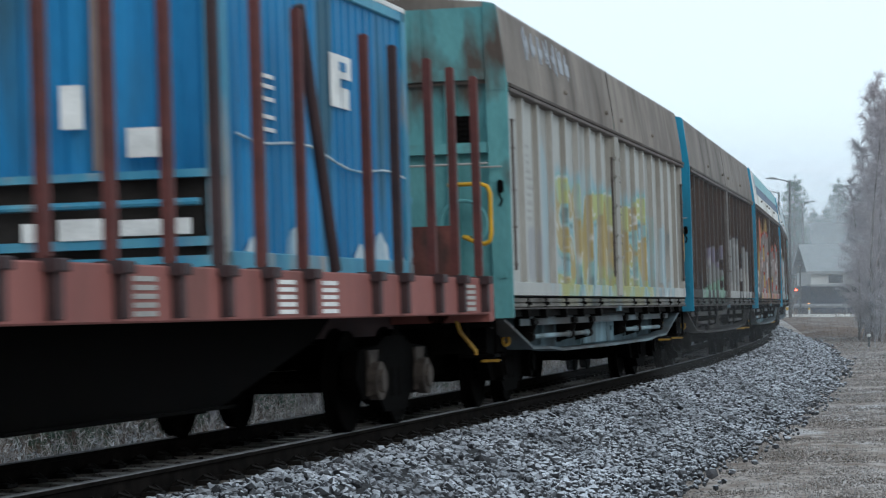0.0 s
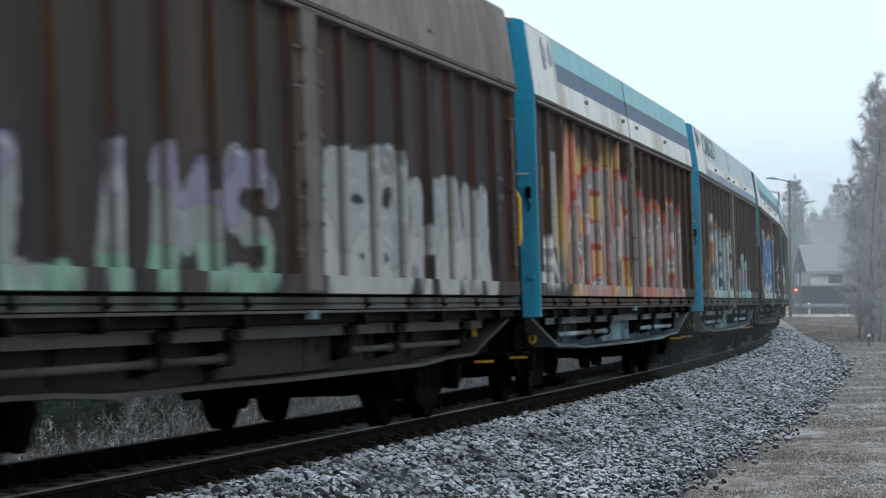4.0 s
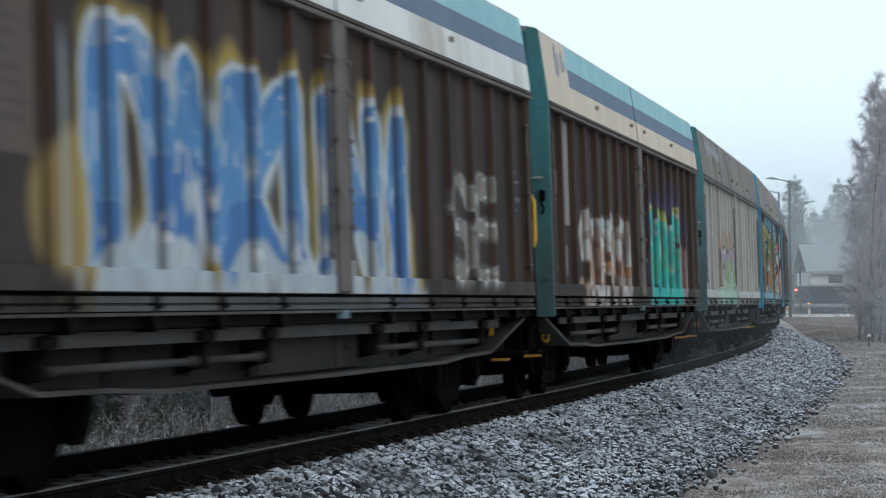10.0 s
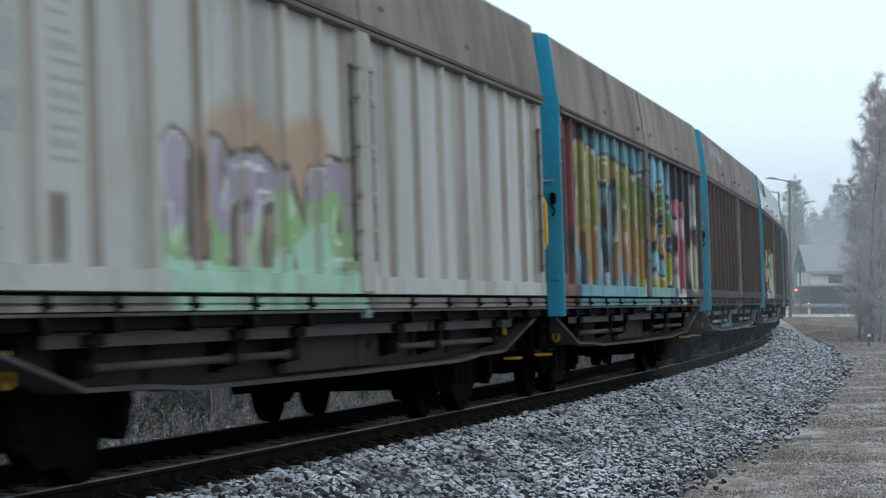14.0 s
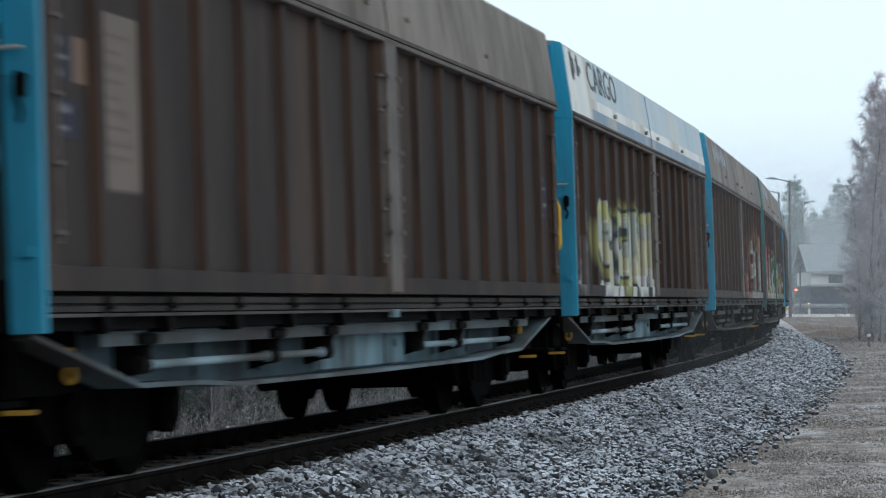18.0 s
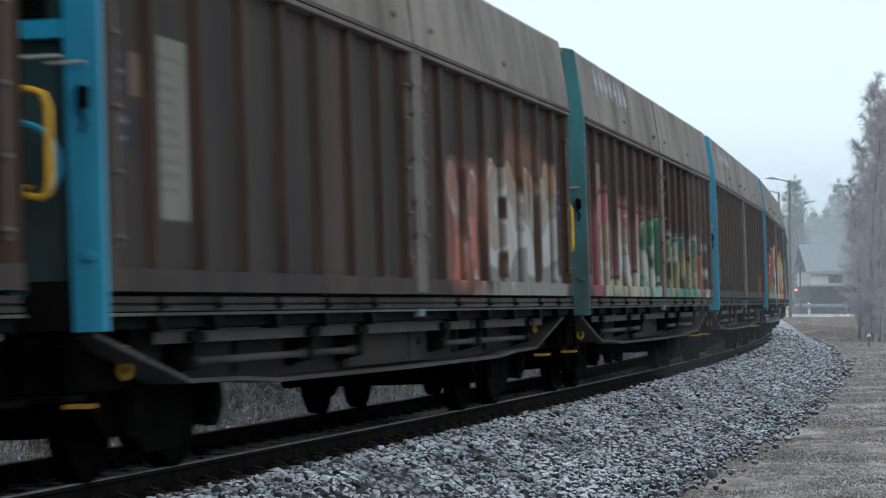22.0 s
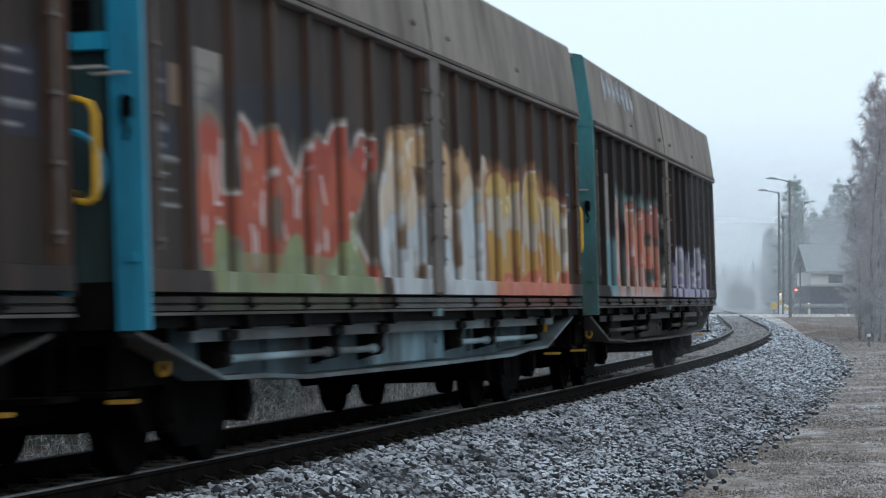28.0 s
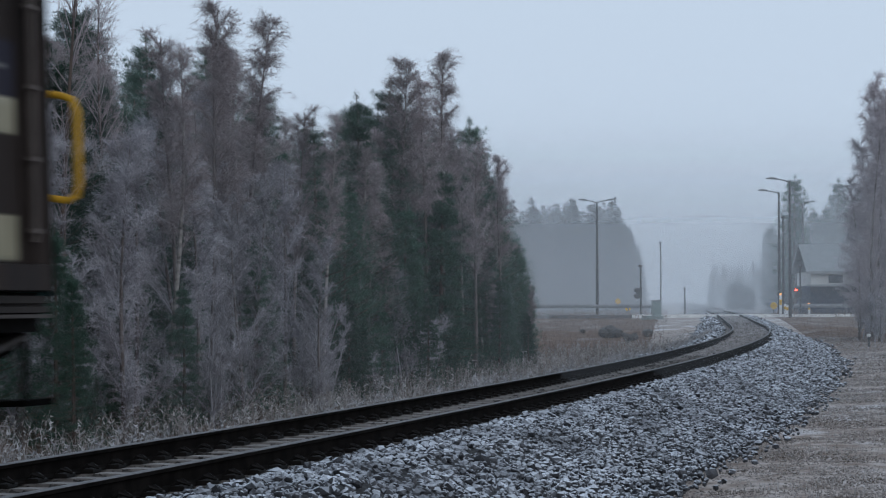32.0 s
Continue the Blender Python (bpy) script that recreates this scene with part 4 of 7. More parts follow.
SPECS = [
    dict(label="grey sliding-wall freight wagon with teal ends and yellow graffiti", door=(M_GREY, M_GREY_RIB), end=M_SEA, under=M_UBLUE, roof=OLD_LETTERS,
         jobs=labels(False) + [("lines", -6.9, -6.3, 2.05, 2.95, (0.16, 0.15, 0.14), 8), ("bar", -7.1, -6.85, 1.5, 1.78, (0.10, 0.055, 0.045), 0.8), ("blot", -6.9, -6.0, 1.4, 2.0, (0.26, 0.27, 0.30), 14, 0.6),
                               ("blot", -5.9, -5.3, 1.3, 3.3, (0.30, 0.44, 0.50), 13, 0.6), ("blot", -5.0, 3.9, 1.15, 2.75, (0.30, 0.48, 0.54), 15, 0.55),
                               ("text", -4.9, 3.8, 1.26, 2.62, "SVTNER", ((0.36, 0.35, 0.10), (0.40, 0.28, 0.07), (0.36, 0.25, 0.06), (0.42, 0.44, 0.14)), (0.22, 0.42, 0.42), (0.20, 0.40, 0.48), 11, 0.22),
                               ("text", 4.2, 6.8, 1.3, 2.3, "IUI", ((0.34, 0.44, 0.47),), (0.32, 0.42, 0.46), None, 12, 0.09)]),
    dict(label="brown sliding-wall freight wagon with white graffiti letters", end=M_BLUE, under=M_UGREY, roof=PLAIN_ROOF,
         jobs=labels() + [("text", -6.3, -0.8, 1.26, 2.2, "LIMS", (C_MINT, (0.40, 0.42, 0.42), C_LILAC), (0.06, 0.05, 0.06), None, 23, 0.16), ("text", 0.6, 3.4, 1.26, 2.5, "EB", (C_WHITE, (0.5, 0.52, 0.52)), (0.05, 0.05, 0.07), None, 24, 0.25),
                          ("text", 3.7, 6.9, 1.26, 2.35, "HAN", (C_WHITE, (0.5, 0.52, 0.52)), (0.05, 0.05, 0.07), None, 25, 0.21), ("fade", -99, 99, 0, 9, 0.66)]),
    dict(label="brown freight wagon with striped roof side and orange graffiti", end=M_BLUE, under=M_UBLUE, roof=STRIPES,
         jobs=labels() + notice(1.8, 2.95, (0.38, 0.36, 0.34)) + [("text", -7.7, -6.2, 1.4, 1.9, "SN", (C_WHITE,), C_GREY, None, 30, 0.08),
                          ("blot", -6.3, 0.6, 0.7, 3.15, (0.62, 0.42, 0.16), 34, 0.85), ("blot", -5.9, -4.6, 1.7, 3.2, (0.68, 0.27, 0.18), 33, 0.75), ("blot", -4.4, -3.4, 0.9, 2.6, (0.66, 0.28, 0.19), 35, 0.75),
                          ("text", -5.5, 0.1, 1.24, 2.9, "GEAP", ((0.31, 0.30, 0.29), (0.27, 0.262, 0.255), (0.33, 0.32, 0.31), (0.28, 0.272, 0.265)), (0.42, 0.055, 0.04), None, 31, 0.18),
                          ("text", 0.5, 6.9, 1.24, 2.7, "INDAI", ((0.30, 0.29, 0.28), (0.34, 0.33, 0.32), (0.26, 0.252, 0.245)), C_RED, C_SALMON, 32, 0.19), ("text", 1.6, 6.6, 1.2, 1.9, "LUL", (C_RED, C_YELLOW), (0.24, 0.235, 0.23), None, 36, 0.07), ("bar", -5.6, -4.6, 1.2, 1.37, (0.54, 0.36, 0.16), 0.7), ("bar", -3.6, -2.4, 1.2, 1.37, C_SALMON, 0.6), ("bar", 2.0, 4.6, 1.2, 1.37, (0.52, 0.36, 0.16), 0.5)]),
    dict(label="brown freight wagon with pale lettered roof side and blue-white graffiti", end=M_BLUE, under=M_UBLUE, roof=CARGO,
         jobs=labels() + [("text", -5.9, -5.2, 2.35, 2.8, "K", (C_WHITE,), C_GREY, None, 40, 0.06), ("bar", -5.9, -5.0, 1.98, 2.3, (0.62, 0.16, 0.04)), ("blot", -6.9, -5.0, 1.15, 2.1, C_YELLOW, 43, 0.35),
                          ("text", -5.2, 0.2, 1.24, 2.5, "AEPE", ((0.42, 0.50, 0.52), (0.22, 0.33, 0.40), (0.45, 0.50, 0.50), (0.36, 0.44, 0.46)), (0.05, 0.12, 0.17), C_YELLOW, 41, 0.24), ("blot", 0.0, 1.2, 1.15, 1.9, C_YELLOW, 44, 0.6),
                          ("text", 1.5, 5.4, 1.24, 2.15, "NAL", ((0.22, 0.42, 0.42), (0.36, 0.33, 0.40), (0.30, 0.44, 0.42)), (0.05, 0.17, 0.18), None, 42, 0.20)]),
    dict(label="brown freight wagon with striped roof and tall blue graffiti", end=M_GREEN, under=M_UGREY, roof=STRIPES, rusty=True,
         jobs=labels() + notice(2.0, 3.1, (0.16, 0.13, 0.11), 0.6) + [("blot", -6.4, -5.0, 1.15, 2.2, (0.42, 0.30, 0.12), 53, 0.7), ("text", -5.4, 2.9, 1.22, 2.85, "DNKUNI", ((0.40, 0.46, 0.50), C_BLUE, (0.08, 0.25, 0.5), (0.06, 0.21, 0.46)), (0.46, 0.52, 0.56), (0.44, 0.32, 0.08), 51, 0.22),
                          ("text", 4.2, 6.4, 1.4, 2.4, "SE", ((0.26, 0.24, 0.21),), (0.09, 0.085, 0.08), None, 52, 0.12), ("bar", -5.6, 3.0, 1.2, 1.34, (0.40, 0.42, 0.44), 0.5)]),
    dict(skirt=True, label="brown freight wagon with white bubble and turquoise graffiti", end=M_GREEN, under=M_UGREY, roof=CREAM_STRIPES,
         jobs=labels() + notice(2.1, 3.36, (0.36, 0.34, 0.31)) + [("bar", -7.05, -6.6, 1.48, 1.85, (0.40, 0.38, 0.35), 0.5), ("text", -5.6, -1.0, 1.26, 2.36, "SOAMD", (C_WHITE, (0.40, 0.36, 0.33), (0.44, 0.24, 0.13), C_WHITE, (0.34, 0.30, 0.27), (0.50, 0.46, 0.42), (0.40, 0.50, 0.52)), (0.13, 0.075, 0.055), None, 61, 0.15), ("text", -5.4, -1.2, 1.34, 2.2, "IVLIVI", ((0.40, 0.36, 0.33), (0.36, 0.19, 0.11), (0.44, 0.42, 0.40)), (0.30, 0.19, 0.14), None, 65, 0.025),
                          ("blot", 1.0, 7.0, 1.6, 3.0, (0.05, 0.045, 0.11), 64, 0.6), ("text", 1.5, 5.6, 1.22, 2.66, "NAS", (C_TURQ, (0.05, 0.50, 0.43), (0.07, 0.45, 0.30), C_TURQ, (0.10, 0.40, 0.36), (0.06, 0.50, 0.42), (0.40, 0.42, 0.08)), (0.02, 0.07, 0.06), (0.10, 0.08, 0.20), 62, 0.25), ("text", 1.7, 5.4, 1.30, 2.4, "IVI", ((0.04, 0.26, 0.22), (0.08, 0.42, 0.36)), (0.05, 0.30, 0.26), None, 66, 0.02),
                          ("blot", 5.3, 6.3, 1.15, 2.1, (0.44, 0.30, 0.28), 63, 0.6), ("blot", 5.2, 5.6, 1.4, 2.3, (0.50, 0.24, 0.10), 67, 0.5), ("bar", 1.2, 5.6, 1.15, 1.36, C_TURQ, 0.7)]),
    dict(skirt=True, label="grey freight wagon with orange and mint graffiti", door=(M_GREY, M_GREY_RIB), end=M_GREEN, under=M_UGREY, roof=OLD_LETTERS,
         jobs=labels(False) + [("lines", -6.9, -6.3, 1.95, 3.0, (0.16, 0.15, 0.14), 8), ("bar", -6.95, -6.65, 1.40, 1.80, (0.12, 0.09, 0.07), 0.85), ("blot", -5.6, 0.5, 1.1, 2.6, (0.36, 0.21, 0.11), 73, 0.8),
                               ("text", -4.9, 0.0, 1.24, 2.3, "UTNA", (C_MINT, (0.22, 0.40, 0.16), (0.30, 0.26, 0.34), (0.34, 0.29, 0.38)), (0.07, 0.05, 0.04), None, 71, 0.20),
                               ("bar", -5.0, 0.1, 1.2, 1.42, C_MINT, 0.7)]),
    dict(skirt=True, label="black-painted freight wagon covered in many-coloured graffiti", door=(M_DARK, M_DARK), end=M_BLUE, under=M_UGREY, roof=PLAIN_ROOF,
         jobs=[("blot", -8.1, -7.0, 1.9, 3.3, (0.28, 0.05, 0.045), 87, 0.8), ("blot", -8.1, -7.2, 1.1, 2.0, (0.32, 0.13, 0.06), 88, 0.6), ("blot", -6.4, 3.8, 1.1, 3.6, (0.14, 0.36, 0.44), 89, 0.75), ("blot", -0.6, 3.8, 1.2, 3.5, C_SKY, 80, 0.95),
               ("text", -6.6, -1.0, 1.24, 3.2, "HATAR", ((0.16, 0.30, 0.36), (0.34, 0.20, 0.08), C_OLIVE, (0.30, 0.28, 0.08)), (0.03, 0.03, 0.035), None, 81, 0.22),
               ("text", -0.8, 3.2, 1.24, 3.1, "R3", (C_LIME, (0.45, 0.26, 0.08), C_OLIVE, (0.10, 0.28, 0.12)), C_BLACK, C_SKY, 82, 0.30),
               ("blot", 4.0, 4.7, 2.2, 2.9, C_WHITE, 83), ("text", 4.2, 6.0, 1.25, 2.9, "T", (C_PINK, (0.45, 0.12, 0.16), C_PINK), C_BLACK, None, 84, 0.22), ("text", 4.0, 5.4, 1.2, 2.0, "EL", (C_WHITE, C_PINK), C_BLACK, None, 90, 0.09),
               ("blot", 6.1, 7.4, 1.3, 2.2, C_CREAM, 85), ("text", 6.3, 7.6, 2.5, 3.2, "EL", (C_WHITE,), C_GREY, None, 86, 0.08), ("bar", -6.6, 3.6, 1.2, 1.38, (0.14, 0.36, 0.44), 0.7)]),
    dict(label="plain brown freight wagon with a tall faded notice", end=M_BLUE, under=M_UBLUE, roof=OLD_LETTERS,
         jobs=labels() + notice(1.85, 2.95, (0.23, 0.19, 0.16))),
    dict(label="brown freight wagon with pale lettered roof side and cream graffiti", end=M_BLUE, under=M_UBLUE, roof=CARGO,
         jobs=labels() + [("bar", -7.2, -6.9, 2.05, 2.32, (0.42, 0.42, 0.42), 0.7), ("bar", -7.2, -6.8, 1.35, 1.72, (0.012, 0.011, 0.012), 0.8), ("text", -7.9, -7.2, 1.3, 2.0, "SJ", ((0.12, 0.11, 0.11),), (0.09, 0.08, 0.08), None, 102, 0.08), ("blot", -6.1, 0.2, 1.3, 2.5, (0.42, 0.42, 0.16), 103, 0.75),
                          ("text", -5.6, 0.0, 1.20, 2.55, "SPAM", (C_WHITE, (0.55, 0.53, 0.36), (0.40, 0.44, 0.40), (0.5, 0.5, 0.24)), (0.03, 0.06, 0.075), None, 101, 0.20)]),
    dict(label="brown freight wagon with rose and white graffiti at its tail", end=M_BLUE, under=M_UGREY, roof=OLD_LETTERS,
         jobs=labels() + notice(1.7, 2.9) + [("blot", 1.2, 3.6, 1.2, 2.6, (0.30, 0.13, 0.10), 113, 0.8), ("text", 1.5, 3.3, 1.4, 2.5, "II", (C_SALMON, (0.36, 0.18, 0.14)), (0.16, 0.08, 0.07), None, 111, 0.16),
                          ("blot", 3.3, 7.7, 1.2, 2.9, (0.30, 0.15, 0.10), 114, 0.6), ("text", 3.5, 7.7, 1.22, 2.72, "ENUL", (C_GREY, C_WHITE, (0.42, 0.38, 0.32), (0.46, 0.30, 0.2)), (0.10, 0.07, 0.06), None, 112, 0.23), ("bar", 2.4, 7.7, 1.2, 1.34, (0.36, 0.30, 0.24), 0.6), ("fade", -99, 99, 0, 9, 0.75)]),
    dict(label="brown freight wagon with a long row of mixed graffiti", end=M_GREEN, under=M_UGREY, roof=OLD_LETTERS,
         jobs=labels() + notice(2.1, 3.0) + [("blot", -8.2, -6.2, 1.1, 2.6, (0.40, 0.13, 0.17), 120, 0.8), ("blot", -6.6, 0.6, 1.1, 2.3, (0.30, 0.17, 0.18), 124, 0.5),
                          ("text", -6.5, -2.0, 1.22, 2.55, "LAJ", (C_CREAM, C_WHITE, (0.46, 0.36, 0.26), C_PINK), (0.05, 0.06, 0.05), C_PINK, 121, 0.24),
                          ("text", -2.2, 0.4, 1.22, 2.4, "NE", (C_MINT, C_WHITE, C_GREEN, (0.10, 0.40, 0.16)), (0.04, 0.08, 0.06), (0.40, 0.18, 0.2), 125, 0.2),
                          ("text", 0.7, 6.2, 1.24, 2.25, "OUNO", ((0.10, 0.36, 0.26), (0.40, 0.38, 0.20), (0.24, 0.28, 0.12), (0.06, 0.24, 0.17)), (0.03, 0.05, 0.045), (0.62, 0.58, 0.60), 122, 0.19), ("blot", 5.8, 6.6, 1.1, 1.9, C_RED, 123, 0.7), ("text", 6.7, 7.6, 1.25, 2.2, "S", (C_WHITE,), C_GREY, None, 126, 0.07), ("fade", -99, 99, 0, 9, 0.72)]),
    dict(label="plain dark brown freight wagon with stencilled panels", door=(M_UMBER, M_RUST), end=M_BLUE, under=M_UGREY, roof=OLD_LETTERS, jobs=labels() + notice(2.0, 2.95, (0.07, 0.06, 0.055), 0.6) + [("blot", 5.6, 6.4, 1.3, 1.8, (0.3, 0.14, 0.06), 130, 0.6)]),
    dict(label="brown freight wagon with red, cream and yellow graffiti", end=M_BLUE, under=M_UBLUE, roof=PLAIN_ROOF,
         jobs=labels() + [("lines", -7.95, -7.3, 1.75, 2.15, (0.5, 0.5, 0.5), 144)] + notice(2.35, 2.9) + [("blot", -6.9, -2.2, 1.8, 2.8, (0.03, 0.035, 0.045), 145, 0.7), ("text", -6.7, -2.3, 1.24, 2.5, "HOOK", ((0.24, 0.28, 0.14), (0.36, 0.08, 0.05), (0.42, 0.10, 0.06), (0.36, 0.07, 0.05)), (0.20, 0.17, 0.14), None, 141, 0.23),
                          ("bar", -6.6, -2.4, 1.2, 1.52, (0.20, 0.24, 0.14), 0.65), ("text", -1.7, 2.8, 1.24, 2.72, "OTUN", ((0.50, 0.54, 0.56), (0.46, 0.52, 0.56), (0.55, 0.46, 0.36), (0.54, 0.36, 0.20)), (0.22, 0.15, 0.10), None, 142, 0.25),
                          ("text", 2.9, 7.2, 1.24, 2.5, "DUDU", ((0.46, 0.14, 0.09), (0.46, 0.28, 0.08), (0.44, 0.40, 0.32), (0.52, 0.38, 0.14)), (0.26, 0.10, 0.06), (0.30, 0.16, 0.08), 143, 0.24), ("bar", 2.9, 7.4, 1.2, 1.40, C_SALMON, 0.7), ("bar", -1.7, 2.8, 1.2, 1.38, (0.46, 0.50, 0.54), 0.6)]),
    dict(label="last dark brown freight wagon with salmon and lilac graffiti", door=(M_UMBER, M_UMBER), end=M_GREEN, under=M_UGREY, roof=OLD_LETTERS,
         jobs=labels() + notice(1.95, 2.9) + [("blot", -7.1, -5.9, 1.15, 2.1, (0.20, 0.36, 0.40), 153, 0.75), ("text", -6.2, -0.8, 1.22, 2.6, "ITNES", ((0.48, 0.30, 0.26), C_SALMON, (0.50, 0.24, 0.17), (0.36, 0.14, 0.12)), (0.20, 0.10, 0.08), (0.16, 0.26, 0.26), 151, 0.22),
                          ("text", -0.9, -0.3, 1.3, 2.7, "S", (C_GREY,), (0.1, 0.1, 0.1), None, 154, 0.06), ("text", 0.8, 6.6, 1.24, 2.05, "MAUMAN", ((0.40, 0.38, 0.50), C_LILAC, (0.33, 0.33, 0.38), (0.42, 0.40, 0.48)), (0.06, 0.05, 0.10), None, 152, 0.17), ("bar", -6.8, -0.8, 1.2, 1.36, (0.40, 0.36, 0.36), 0.5),
                          ("bar", 7.4, 7.9, 1.4, 1.65, C_CREAM, 0.6), ("bar", 7.4, 7.9, 2.1, 2.3, C_CREAM, 0.6)]),
]
WAGONS = [covered_wagon(s) for s in SPECS]


# ---- the stake wagon with its container ----
FLAT_HALF = 9.6


def flat_wagon():
    w = new("stake_wagon")
    tagged(w, "red-brown flat stake wagon carrying a blue container", "freight wagon")
    g = Geo()
    g.box(-1.28, 1.28, -FLAT_HALF, FLAT_HALF, 1.30, 1.395)
    g.box(-0.45, 0.45, -FLAT_HALF, FLAT_HALF, 0.85, 1.18)
    link("floor", g.mesh("floor", M_STAKE_DARK), w)
    for m in (Matrix(), FLIP):
        g = Geo()
        g.box(1.30, 1.50, -FLAT_HALF, FLAT_HALF, 1.035, 1.405, 0, 0.012)
        link("side_sill", shared("side_sill", lambda: g.mesh("side_sill", M_RED)), w, m)
        h = Geo()
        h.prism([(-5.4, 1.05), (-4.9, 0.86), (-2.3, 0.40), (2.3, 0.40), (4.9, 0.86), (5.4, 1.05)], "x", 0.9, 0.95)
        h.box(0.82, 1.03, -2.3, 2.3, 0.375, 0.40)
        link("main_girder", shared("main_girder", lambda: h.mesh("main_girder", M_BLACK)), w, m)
        e = m @ pose(0, -FLAT_HALF, 0)
        b = Geo()
        b.box(-1.5, 1.5, -0.12, 0.1, 0.96, 1.42, 0, 0.012)
        link("headstock", shared("headstock", lambda: b.mesh("headstock", M_RED)), w, e)
        p = Geo()
        p.box(-1.2, 1.2, 0.3, 0.36, 1.26, 1.95)
        link("end_board", shared("end_board", lambda: p.mesh("end_board", M_END_BOARD)), w, e)
        link("coupling", shared("coupling", coupling_mesh), w, e)
        for k in (1, -1):
            link("buffer", shared(("buf", k), None), w, e)
            y = Geo()
            y.tube([(1.15, 0.1, 0.98), (1.15, -0.05, 0.86), (1.3, -0.1, 0.66), (1.3, -0.1, 0.62)], 0.02, 6)
            link("handrail", shared(("flathand", k), lambda: mirrored(y.mesh("handrail", M_OCHRE), k)), w, e, "ochre hand grip")
    stake = Geo()
    stake.box(1.44, 1.515, -0.04, 0.04, 1.42, 3.45, 0, 0.015)
    stake.box(1.38, 1.60, -0.10, 0.10, 1.34, 1.42, 1, 0.01)
    stake.box(1.49, 1.57, -0.055, 0.055, 1.06, 1.36, 1, 0.01)
    me = stake.mesh("stake", M_STAKE, M_STAKE_DARK)
    me2 = stake.mesh("stake", M_STAKE_DARK, M_STAKE_DARK)
    for i, y in enumerate(STAKE_Y):
        for m in (Matrix(), FLIP):
            link("stake", me2 if i % 4 == 1 else me, w, m @ pose(0, y if m == Matrix() else -y, 0))
    d = Geo()
    d.tube([(1.47, 3.71, 1.42), (1.44, 2.95, 3.5)], 0.05, 8)
    link("stake", d.mesh("stake", M_STAKE_DARK), w, None, "leaning bent stake")
    for y, mat in ((-1.0, M_PLATE), (2.2, M_LABEL), (3.4, M_LABEL), (8.6, M_PLATE)):
        lab = Geo()
        for r in range(5):
            lab.box(1.501, 1.507, y - 0.22, y + 0.22, 1.075 + r * 0.056, 1.108 + r * 0.056)
        link("data_panel", lab.mesh("data_panel", mat), w, None, "white stencilled lines")
    add_bogies(w, 7.16, M_AXLE)
    return w


